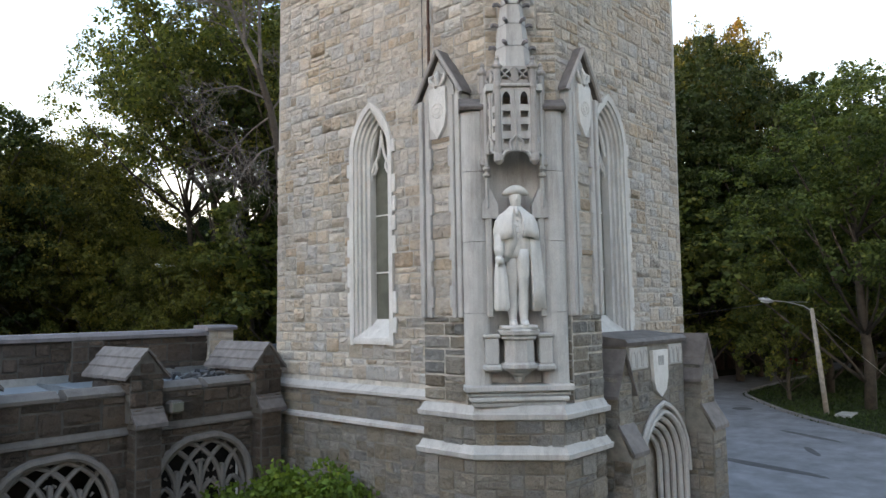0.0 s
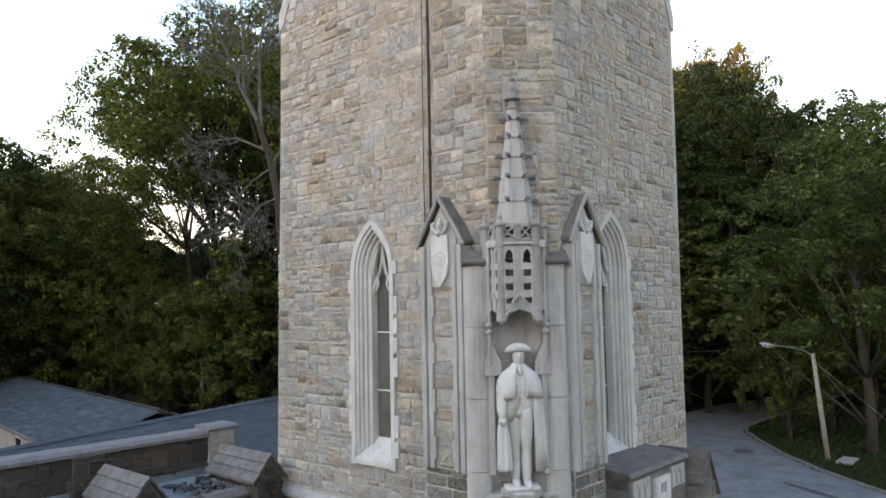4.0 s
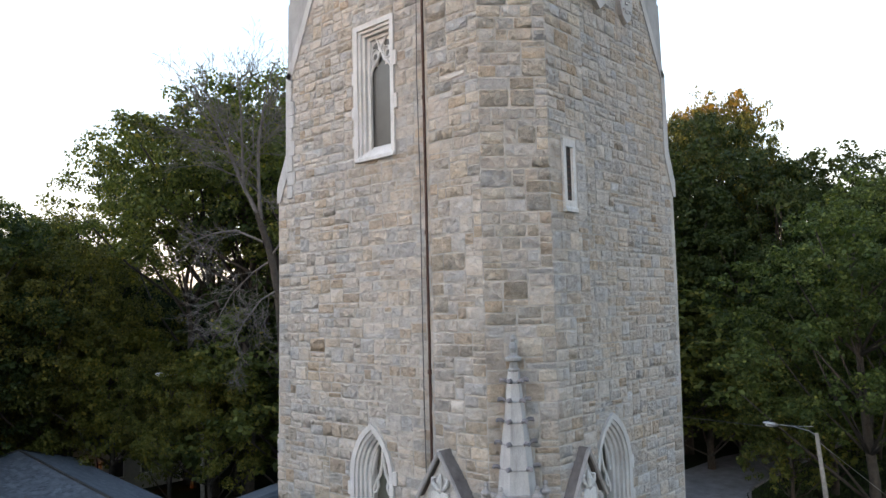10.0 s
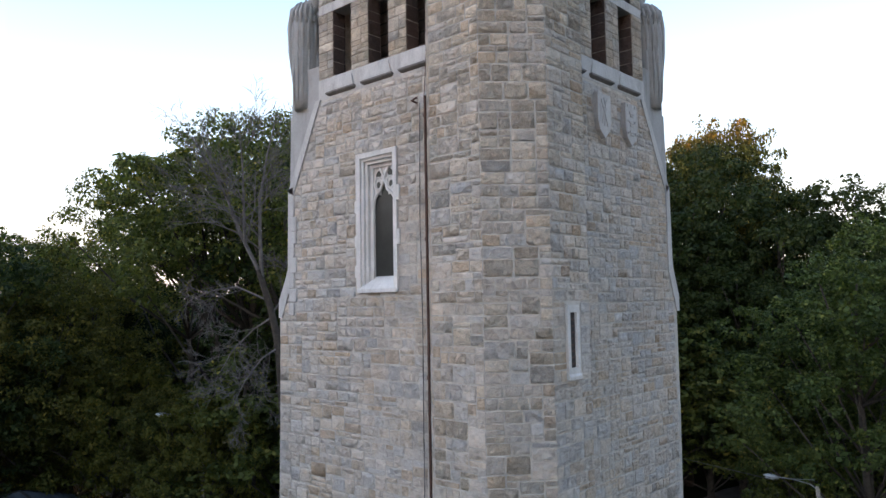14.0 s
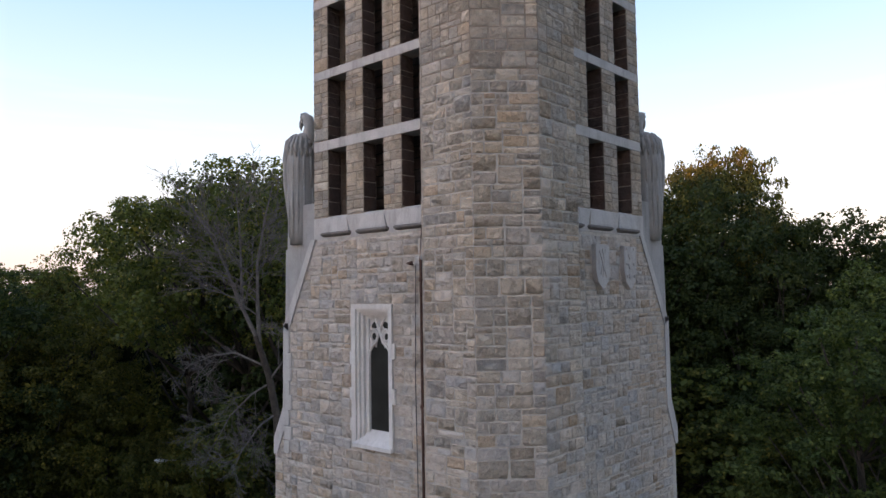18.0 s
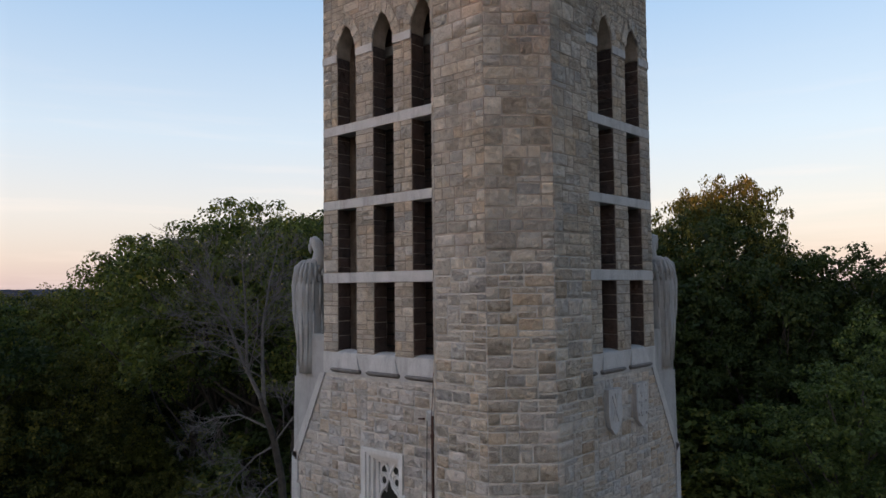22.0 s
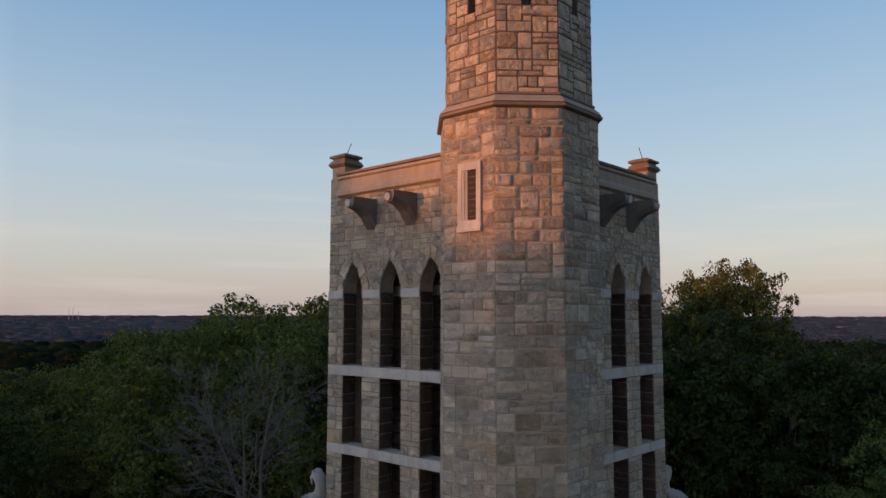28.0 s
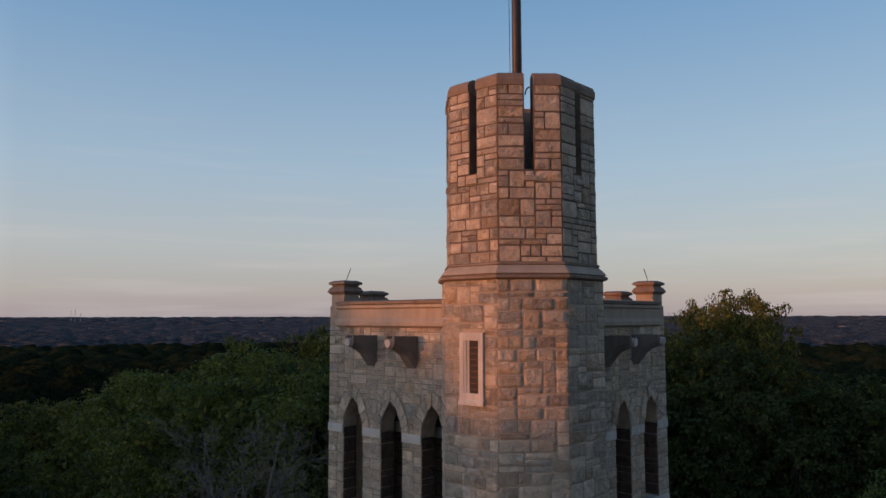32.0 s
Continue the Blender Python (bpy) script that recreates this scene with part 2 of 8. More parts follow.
WHITE = dressed_stone("limestone", (0.64, 0.62, 0.605), (0.25, 0.235, 0.23), 0.45)
PALE = dressed_stone("pale_limestone", (0.47, 0.455, 0.445), (0.18, 0.155, 0.15), 0.65)
COPESTONE = dressed_stone("lilac_grey_coping", (0.216, 0.199, 0.212), (0.080, 0.074, 0.076), 0.6)
STAINED = dressed_stone("sooty_limestone", (0.36, 0.335, 0.325), (0.12, 0.105, 0.1), 0.75)
GREYSTONE = dressed_stone("grey_limestone", (0.34, 0.335, 0.33), (0.11, 0.107, 0.105), 0.65)
WARMSTONE = dressed_stone("tan_dressed_stone", (0.34, 0.285, 0.235), (0.17, 0.13, 0.105), 0.6)
RUSTSTONE = dressed_stone("dark_brown_coping", (0.2, 0.155, 0.125), (0.08, 0.065, 0.055), 0.7)
COPING = dressed_stone("weathered_coping", (0.165, 0.15, 0.143), (0.07, 0.064, 0.06), 0.7)
SLATE = plain("stone_slate", (0.139, 0.123, 0.120), 0.75, 0, 5.0, 0.35, 0.3, 30.0)
# Tower stone in darker, browner tones, for the lowest courses and the porch.
BASESTONE = stone_material("darker_low_stone", [(0, (0.255, 0.232, 0.205)), (0.15, (0.215, 0.212, 0.21)), (0.3, (0.275, 0.25, 0.22)), (0.45, (0.232, 0.2, 0.165)), (0.6, (0.24, 0.23, 0.222)), (0.75, (0.215, 0.178, 0.146)), (0.85, (0.262, 0.248, 0.235))], relief=0.14)
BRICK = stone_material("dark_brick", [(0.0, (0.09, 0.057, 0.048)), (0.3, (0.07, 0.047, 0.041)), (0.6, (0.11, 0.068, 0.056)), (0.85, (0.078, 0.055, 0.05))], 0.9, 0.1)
# Near-black colour that holds the shade of unlit insides.
DARK = plain("unlit_interior", (0.03, 0.026, 0.024), 0.9, 0, 3.0, 0.3, 0)
LEAD = plain("lead_grey", (0.08, 0.08, 0.085), 0.55, 0.4, 10.0, 0.3, 0.1)
IRON = plain("rusty_iron", (0.1, 0.055, 0.045), 0.7, 0.5, 12.0, 0.4, 0.2)
POLE = plain("painted_pole", (0.03, 0.022, 0.024), 0.5, 0.1, 6.0, 0.3, 0.05)
ROOFMETAL = plain("blue_grey_membrane", (0.3, 0.36, 0.42), 0.45, 0.1, 1.2, 0.25, 0.05, 8.0)
TAR = plain("tar_patch", (0.06, 0.06, 0.065), 0.8, 0, 4.0, 0.3, 0.2, 60.0)
ASPHALT = plain("asphalt", (0.159, 0.164, 0.181), 0.85, 0, 0.9, 0.35, 0.3, 50.0)
CONCRETE = plain("concrete", (0.3, 0.29, 0.28), 0.9, 0, 4.0, 0.2, 0.2, 60.0)
KERB = plain("kerb_stone", (0.16, 0.16, 0.165), 0.9, 0, 4.0, 0.3, 0.2, 60.0)
WOODPOLE = plain("weathered_timber", (0.3, 0.27, 0.24), 0.85, 0, 6.0, 0.3, 0.2, 50.0)
STEEL = plain("galvanised_steel", (0.4, 0.41, 0.42), 0.4, 0.8, 10.0, 0.15, 0.05)
LAMPGLASS = plain("lamp_lens", (0.55, 0.55, 0.52), 0.3, 0, 10.0, 0.1, 0)
BARK = plain("bark", (0.05, 0.04, 0.032), 0.95, 0, 5.0, 0.45, 0.6, 25.0)
DEADWOOD = plain("bare_wood", (0.12, 0.108, 0.1), 0.95, 0, 5.0, 0.35, 0.4, 25.0)
CARPAINT = plain("red_car_paint", (0.2, 0.012, 0.018), 0.25, 0.2, 10.0, 0.1, 0)
RUBBER = plain("rubber", (0.02, 0.02, 0.02), 0.8, 0, 10.0, 0.2, 0.1)
TRIMWHITE = plain("white_paint", (0.75, 0.75, 0.72), 0.5, 0, 4.0, 0.08, 0.03)
SIDING = plain("house_siding", (0.42, 0.40, 0.37), 0.7, 0, 4.0, 0.12, 0.1)


def glass_material(name, colour, rough=0.12):
    m, t, p = nodes_of(name)
    n = world_noise(t, 2.5, 3.0, 0.6)
    r = ramp_node(t, [(0.35, tuple(v * 0.6 for v in colour)), (0.7, colour)])
    link(t, n.outputs[0], r.inputs[0])
    link(t, r.outputs[0], p.inputs["Base Color"])
    p.inputs["Roughness"].default_value = rough
    p.inputs["Specular IOR Level"].default_value = 0.4
    b = world_noise(t, 6.0, 2.0, 0.5)
    bump(t, p, b.outputs[0], 0.1, 0.01)
    return m


GLASS = glass_material("frosted_grey_glass", (0.17, 0.175, 0.145), 0.35)
DARKGLASS = glass_material("dark_leaded_glass", (0.03, 0.032, 0.03), 0.3)
CAME = plain("pale_lead_came", (0.25, 0.25, 0.25), 0.6, 0.2, 10.0, 0.2, 0.05)


def leaf_material(name, dark, mid, light, through_light=0.22):
    m, t, p = nodes_of(name)
    r = piece_random(t)
    tone = ramp_node(t, [(0.0, dark), (0.55, mid), (0.88, mid), (1.0, light)])
    link(t, r, tone.inputs[0])
    n = world_noise(t, 0.35, 3.0, 0.6)
    nr = ramp_node(t, [(0.35, (0.6, 0.7, 0.65)), (0.65, (1.25, 1.12, 0.85))])
    link(t, n.outputs[0], nr.inputs[0])
    c = mix(t, tone.outputs[0], nr.outputs[0], 0.8, "MULTIPLY")
    link(t, c, p.inputs["Base Color"])
    p.inputs["Roughness"].default_value = 0.6
    p.inputs["Specular IOR Level"].default_value = 0.25
    tr = t.nodes.new("ShaderNodeBsdfTranslucent")
    link(t, mix(t, c, (1.0, 1.0, 0.45), 1.0, "MULTIPLY"), tr.inputs[0])
    mx = t.nodes.new("ShaderNodeMixShader")
    mx.inputs[0].default_value = through_light
    link(t, p.outputs[0], mx.inputs[1])
    link(t, tr.outputs[0], mx.inputs[2])
    link(t, mx.outputs[0], t.nodes["Material Output"].inputs[0])
    return m


LEAF = leaf_material("leaves_green", (0.038, 0.053, 0.021), (0.123, 0.153, 0.049), (0.283, 0.250, 0.070), 0.45)
LEAF_Y = leaf_material("leaves_yellowing", (0.043, 0.050, 0.018), (0.137, 0.138, 0.041), (0.290, 0.253, 0.065), 0.45)
LEAF_D = leaf_material("leaves_dark", (0.020, 0.035, 0.012), (0.044, 0.066, 0.023), (0.093, 0.115, 0.038), 0.38)
LEAF_FAR = leaf_material("leaves_far", (0.013, 0.019, 0.011), (0.024, 0.031, 0.015), (0.045, 0.046, 0.02), 0.2)
LEAF_FAR.node_tree.nodes["Principled BSDF"].inputs["Specular IOR Level"].default_value = 0.0
LEAF_FAR.node_tree.nodes["Principled BSDF"].inputs["Roughness"].default_value = 1.0
# Lighter leaf tone: the stronger light on the low trees is in its colour.
LEAF_M = leaf_material("leaves_lit_maple", (0.066, 0.081, 0.023), (0.149, 0.155, 0.043), (0.253, 0.217, 0.060), 0.5)
LEAF_G = leaf_material("leaves_mid_green", (0.034, 0.056, 0.020), (0.090, 0.129, 0.041), (0.189, 0.214, 0.063), 0.4)
SHRUB = leaf_material("leaves_shrub", (0.064, 0.112, 0.026), (0.112, 0.195, 0.039), (0.208, 0.300, 0.065))


def ground_material():
    m, t, p = nodes_of("ground_cover")
    n = world_noise(t, 0.6, 6.0, 0.7)
    r = ramp_node(t, [(0.3, (0.014, 0.023, 0.01)), (0.5, (0.025, 0.036, 0.014)), (0.7, (0.032, 0.03, 0.018))])
    link(t, n.outputs[0], r.inputs[0])
    f = world_noise(t, 0.012, 4.0, 0.6)
    fr = ramp_node(t, [(0.4, (0.7, 0.75, 0.8)), (0.6, (1.2, 1.1, 1.0))])
    link(t, f.outputs[0], fr.inputs[0])
    link(t, mix(t, r.outputs[0], fr.outputs[0], 1.0, "MULTIPLY"), p.inputs["Base Color"])
    p.inputs["Roughness"].default_value = 1.0
    p.inputs["Specular IOR Level"].default_value = 0.1
    b = world_noise(t, 18.0, 5.0, 0.7)
    bump(t, p, b.outputs[0], 0.6, 0.05)
    return m



def canopy_material(name, low, mid, high, scale):
    """Closed treetops seen from afar: clumps of leaves, the gaps' shade put into the colour."""
    m, t, p = nodes_of(name)
    r = piece_random(t)
    tone = ramp_node(t, [(0.0, low), (0.6, mid), (1.0, high)])
    link(t, r, tone.inputs[0])
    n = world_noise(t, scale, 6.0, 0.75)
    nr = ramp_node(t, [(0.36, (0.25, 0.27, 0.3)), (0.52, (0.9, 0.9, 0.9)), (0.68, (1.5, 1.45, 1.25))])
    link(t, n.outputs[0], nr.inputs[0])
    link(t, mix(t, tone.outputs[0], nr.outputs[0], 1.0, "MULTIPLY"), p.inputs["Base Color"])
    p.inputs["Roughness"].default_value = 1.0
    p.inputs["Specular IOR Level"].default_value = 0.0
    bump(t, p, n.outputs[0], 1.0, 1.2 / scale)
    return m


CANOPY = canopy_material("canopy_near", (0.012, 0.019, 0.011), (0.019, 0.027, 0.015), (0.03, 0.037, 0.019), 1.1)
# Distance haze is mixed into this paler, bluer canopy colour.
CANOPY_FAR = canopy_material("canopy_hazed", (0.075, 0.088, 0.11), (0.095, 0.108, 0.13), (0.115, 0.128, 0.148), 0.16)
GROUND = ground_material()
GRASSBLADE = leaf_material("grass_blades", (0.018, 0.034, 0.01), (0.028, 0.05, 0.014), (0.042, 0.062, 0.022), 0.25)


def shingle_material():
    m, t, p = nodes_of("asphalt_shingle")
    r = piece_random(t)
    tone = ramp_node(t, [(0.0, (0.060, 0.074, 0.092)), (0.5, (0.079, 0.096, 0.117)), (1.0, (0.102, 0.120, 0.144))])
    link(t, r, tone.inputs[0])
    n = world_noise(t, 30.0, 3.0, 0.7)
    nr = ramp_node(t, [(0.3, (0.8, 0.8, 0.8)), (0.7, (1.2, 1.2, 1.2))])
    link(t, n.outputs[0], nr.inputs[0])
    link(t, mix(t, tone.outputs[0], nr.outputs[0], 1.0, "MULTIPLY"), p.inputs["Base Color"])
    p.inputs["Roughness"].default_value = 0.9
    bump(t, p, n.outputs[0], 0.3, 0.01)
    return m


SHINGLE = shingle_material()


# ---- building helpers ----
UP = Vector((0, 0, 1))
S2 = math.sqrt(0.5)


class Face:
    """A flat frame: u runs to the right as seen from outside, v runs up, n points out."""

    def __init__(self, origin, u, n):
        self.o, self.u, self.n = Vector(origin), Vector(u).normalized(), Vector(n).normalized()

    def at(self, u, v, n=0.0):
        return self.o + self.u * u + UP * v + self.n * n


def thing(name, label, category, group="", kind="", at=(0, 0, 0)):
    ob = new(name)
    ob.location = at
    ob.empty_display_size = 0.2
    return tagged(ob, label, category, group, kind)


def part(name, bm, material, parent=None, label="", smooth=False):
    me = bpy.data.meshes.new(name)
    bmesh.ops.recalc_face_normals(bm, faces=bm.faces)
    bm.to_mesh(me)
    bm.free()
    me.materials.append(material)
    if smooth:
        me.polygons.foreach_set("use_smooth", [True] * len(me.polygons))
    ob = new(name, me)
    if parent:
        ob.parent = parent
        ob.matrix_parent_inverse = Matrix.Translation(-parent.matrix_basis.translation) if parent.parent is None else Matrix.Identity(4)
    if label:
        ob["label"] = label
    return ob


def raw_mesh(name, verts, faces, material, parent=None, label=""):
    """One mesh from arrays: verts (n, 3), faces (m, 3 or 4)."""
    me = bpy.data.meshes.new(name)
    verts, faces = np.asarray(verts, np.float32), np.asarray(faces, np.int32)
    k = faces.shape[1]
    me.vertices.add(len(verts))
    me.vertices.foreach_set("co", verts.ravel())
    me.loops.add(faces.size)
    me.loops.foreach_set("vertex_index", faces.ravel())
    me.polygons.add(len(faces))
    me.polygons.foreach_set("loop_start", np.arange(0, faces.size, k, dtype=np.int32))
    me.update(calc_edges=True)
    me.materials.append(material)
    ob = new(name, me)
    if parent:
        ob.parent = parent
        ob.matrix_parent_inverse = Matrix.Translation(-parent.matrix_basis.translation) if parent.parent is None else Matrix.Identity(4)
    if label:
        ob["label"] = label
    return ob


def box(bm, lo, hi, f=None):
    """A box by its corners, in the world or in a face's u, v, n."""
    vs = []
    for a in (lo[0], hi[0]):
        for b in (lo[1], hi[1]):
            for c in (lo[2], hi[2]):
                vs.append(bm.verts.new(f.at(a, b, c) if f else (a, b, c)))
    for q in ((0, 1, 3, 2), (4, 6, 7, 5), (0, 4, 5, 1), (2, 3, 7, 6), (0, 2, 6, 4), (1, 5, 7, 3)):
        bm.faces.new([vs[i] for i in q])
    return vs


def soft_box(lo, hi, f=None, r=0.012):
    bm = bmesh.new()
    box(bm, lo, hi, f)
    bmesh.ops.bevel(bm, geom=bm.edges[:], offset=r, segments=1, affect="EDGES")
    return bm


def prism(bm, ring_a, ring_b, caps=True):
    """Joins two rings of points, with end caps."""
    a = [bm.verts.new(p) for p in ring_a]
    b = [bm.verts.new(p) for p in ring_b]
    k = len(a)
    for i in range(k):
        bm.faces.new((a[i], a[(i + 1) % k], b[(i + 1) % k], b[i]))
    if caps:
        bm.faces.new(a[::-1])
        bm.faces.new(b)


def stack(bm, rings, caps=True):
    """Joins a list of rings, one above another."""
    vs = [[bm.verts.new(p) for p in r] for r in rings]
    k = len(vs[0])
    for a, b in zip(vs, vs[1:]):
        for i in range(k):
            bm.faces.new((a[i], a[(i + 1) % k], b[(i + 1) % k], b[i]))
    if caps:
        bm.faces.new(vs[0][::-1])
        bm.faces.new(vs[-1])


def plate(bm, outline, holes, f, n0, n1):
    """A slab between depths n0 and n1 of a face, with holes cut through it. Outlines are (u, v) lists."""
    tmp = bmesh.new()
    for loop in [outline] + holes:
        vs = [tmp.verts.new((u, v, 0)) for u, v in loop]
        for i in range(len(vs)):
            tmp.edges.new((vs[i], vs[(i + 1) % len(vs)]))
    bmesh.ops.triangle_fill(tmp, use_beauty=True, use_dissolve=False, edges=tmp.edges[:])
    tmp.verts.index_update()
    co = [(v.co.x, v.co.y) for v in tmp.verts]
    front = [bm.verts.new(f.at(u, v, n1)) for u, v in co]
    back = [bm.verts.new(f.at(u, v, n0)) for u, v in co]
    for q in tmp.faces:
        ix = [v.index for v in q.verts]
        bm.faces.new([front[i] for i in ix])
        bm.faces.new([back[i] for i in reversed(ix)])
    for e in tmp.edges:
        if len(e.link_faces) == 1:
            i, j = (v.index for v in e.verts)
            bm.faces.new((front[i], front[j], back[j], back[i]))
    tmp.free()


def sweep(bm, points, radius, sides=6, closed=False):
    """A tube along points; radius is one number or one a point."""
    pts = [Vector(p) for p in points]
    rad = radius if isinstance(radius, (list, tuple)) else [radius] * len(pts)
    rings = []
    ref = None
    for i, p in enumerate(pts):
        a = pts[i - 1] if (i or closed) else p
        b = pts[(i + 1) % len(pts)] if (i + 1 < len(pts) or closed) else p
        d = (b - a).normalized()
        if ref is None:
            ref = d.orthogonal()
        ref = (ref - d * ref.dot(d)).normalized()
        side = d.cross(ref)
        rings.append([bm.verts.new(p + (ref * math.cos(k * 2 * math.pi / sides) + side * math.sin(k * 2 * math.pi / sides)) * rad[i]) for k in range(sides)])
    pairs = list(zip(rings, rings[1:])) + ([(rings[-1], rings[0])] if closed else [])
    for ra, rb in pairs:
        for k in range(sides):
            bm.faces.new((ra[k], ra[(k + 1) % sides], rb[(k + 1) % sides], rb[k]))
    if not closed:
        bm.faces.new(rings[0][::-1])
        bm.faces.new(rings[-1])


def lathe(bm, profile, centre, sides=12, squash=(1, 1), phase=0.0):
    """Turns (radius, z) pairs round an upright axis."""
    rings = [[(centre[0] + r * squash[0] * math.cos(phase + k * 2 * math.pi / sides), centre[1] + r * squash[1] * math.sin(phase + k * 2 * math.pi / sides), centre[2] + z) for k in range(sides)] for r, z in profile]
    stack(bm, rings)


def pointed(u, half, v0, spring, apex, steps=7):
    """The outline of a pointed-arch opening, anticlockwise from the lower left."""
    rise = apex - spring
    r = (rise * rise + half * half) / (2 * half)
    top = math.asin(min(1, rise / r))
    right = [(u + half - r + r * math.cos(top * i / steps), spring + r * math.sin(top * i / steps)) for i in range(steps + 1)]
    left = [(2 * u - a, b) for a, b in right[-2::-1]]
    return [(u - half, v0), (u + half, v0)] + right + left


def inset_pointed(u, half, v0, spring, apex, d, steps=7):
    return pointed(u, half - d, v0, spring, apex - d * 1.25, steps)


def inside(poly, u, v):
    hit = False
    for (a, b), (c, d) in zip(poly, poly[1:] + poly[:1]):
        if (b > v) != (d > v) and u < (c - a) * (v - b) / (d - b) + a:
            hit = not hit
    return hit


# ---- squared rubble ----
def stone_proto(seed, rough=False):
    """A rock-faced block: unit wide and high, its face about one unit proud."""
    rnd = random.Random(seed)
    edge = 0.3 if rough else 0.4
    low, high = ((0.45, 0.85), (0.65, 1.8)) if rough else ((0.68, 1.0), (0.88, 1.35))
    g = [-0.5, -edge + rnd.uniform(-0.05, 0.05), 0.4 + rnd.uniform(-0.08, 0.08), 0.5]
    vs, fs = [], []
    for j in range(4):
        for i in range(4):
            rim = i in (0, 3) or j in (0, 3)
            corner = i in (0, 3) and j in (0, 3)
            in_u = rnd.uniform(0.0, 0.03) + (0.012 if corner else 0)
            in_v = rnd.uniform(0.0, 0.045) + (0.02 if corner else 0)
            vs.append((g[i] + {0: in_u, 3: -in_u}.get(i, 0), g[j] + {0: in_v, 3: -in_v}.get(j, 0), rnd.uniform(*low) if rim else rnd.uniform(*high)))
    ring = [0, 1, 2, 3, 7, 11, 15, 14, 13, 12, 8, 4]
    for i in ring:
        vs.append((vs[i][0], vs[i][1], -0.6))
    for j in range(3):
        for i in range(3):
            a = j * 4 + i
            fs.append((a, a + 1, a + 5, a + 4))
    for k in range(12):
        fs.append((ring[k], 16 + k, 16 + (k + 1) % 12, ring[(k + 1) % 12]))
    return np.array(vs), np.array(fs)


PROTOS = [stone_proto(50 + i, i > 7) for i in range(16)]
STONE_MESHES = {}


def stone_mesh(i, material):
    key = (i, material.name)
    if key not in STONE_MESHES:
        me = bpy.data.meshes.new("stone")
        vs, fs = PROTOS[i]
        me.from_pydata(vs.tolist(), [], fs.tolist())
        me.materials.append(material)
        STONE_MESHES[key] = me
    return STONE_MESHES[key]


def lines(cuts, unit):
    out = []
    for a, b in zip(cuts, cuts[1:]):
        k = max(1, round((b - a) / unit))
        out += [a + (b - a) * i / k for i in range(k)]
    return out + [cuts[-1]]


def rubble(f, u_cuts, v_cuts, keep, seed, unit=0.1, tall=(2, 2, 2, 3, 3, 1), wide=(2, 3, 3, 4, 4, 5)):
    """Packs a face with squared blocks in broken courses, lowest gap first. Returns rows of (u0, u1, v0, v1)."""
    rnd = random.Random(seed)
    us, vs = lines(u_cuts, unit), lines(v_cuts, unit)
    nu, nv = len(us) - 1, len(vs) - 1
    free = [[keep((us[i] + us[i + 1]) / 2, (vs[j] + vs[j + 1]) / 2) for i in range(nu)] for j in range(nv)]
    top, out = [0] * nu, []
    while True:
        for i in range(nu):
            while top[i] < nv and not free[top[i]][i]:
                top[i] += 1
        m = min(top)
        if m >= nv:
            break
        i = top.index(m)
        e = i
        while e < nu and top[e] == m:
            e += 1
        seg = e - i
        h = min(rnd.choice(tall), nv - m)
        w = min(rnd.choice(wide) + (1 if h == 1 else 0), seg)
        if seg - w == 1:
            w = seg if seg <= 5 else w - 1
        # often finish level with the block beside it
        step = top[i - 1] - m if i else 0
        if 0 < step <= 3 and rnd.random() < 0.45:
            h = min(step, nv - m)
        if h > w:
            h = w
        while h > 1 and not all(free[m + b][i + k] for b in range(h) for k in range(w)):
            h -= 1
        out.append((us[i], us[i + w], vs[m], vs[m + h]))
        for k in range(i, i + w):
            top[k] = m + h
    return out


def lay(f, rows, parent, material, seed, near=None, limit=300, joint=0.0105, proud=0.0105, rough=False, coarse=0.28):
    """Lays blocks on a face: the nearest as pieces of their own, the others joined."""
    rnd = random.Random(seed)
    order = sorted(rows, key=near) if near else list(rows)
    all_v, all_f, base = [], [], 0
    for k, (u0, u1, v0, v1) in enumerate(order):
        w, h, d = u1 - u0 - 2 * joint, v1 - v0 - 2 * joint, proud * rnd.uniform(0.6, 1.4)
        i = rnd.randrange(8) + (8 if rough or rnd.random() < coarse else 0)
        flip = rnd.choice((1, -1))
        c = f.at((u0 + u1) / 2, (v0 + v1) / 2)
        x, y, z = f.u * w * flip, UP * h * flip, f.n * d
        m = Matrix(((x.x, y.x, z.x, c.x), (x.y, y.y, z.y, c.y), (x.z, y.z, z.z, c.z), (0, 0, 0, 1)))
        if k < limit:
            ob = new("stone", stone_mesh(i, material))
            ob.parent = parent
            ob.matrix_basis = m
        else:
            vs, fs = PROTOS[i]
            mm = np.array(m)
            all_v.append(vs @ mm[:3, :3].T + mm[:3, 3])
            all_f.append(fs + base)
            base += len(vs)
    if all_v:
        ob = raw_mesh("stonework", np.concatenate(all_v), np.concatenate(all_f), material, parent)
        ob["kind"] = "stuff"


def octagon(c, a, z):
    r = a / math.cos(math.pi / 8)
    return [(c[0] + r * math.cos(math.pi / 8 + k * math.pi / 4), c[1] + r * math.sin(math.pi / 8 + k * math.pi / 4), z) for k in range(8)]


# ---- the bell tower ----
C = (0.21, 0.01)            # axis of the corner turret
XW, YS = -0.10, -0.27       # outer planes of the lower walls
XB, YB = -0.073, -0.25      # outer planes of the belfry walls
A = 1.29                    # turret, axis to face
HALF = A * math.tan(math.pi / 8)

tower = thing("bell_tower", "tall square stone bell tower with an octagonal corner turret", "tower")


def wall_face(side, plane):
    return Face((plane, C[1], 0), (0, -1, 0), (-1, 0, 0)) if side == "w" else Face((C[0], plane, 0), (1, 0, 0), (0, -1, 0))


def sgn(side):
    return -1 if side == "w" else 1


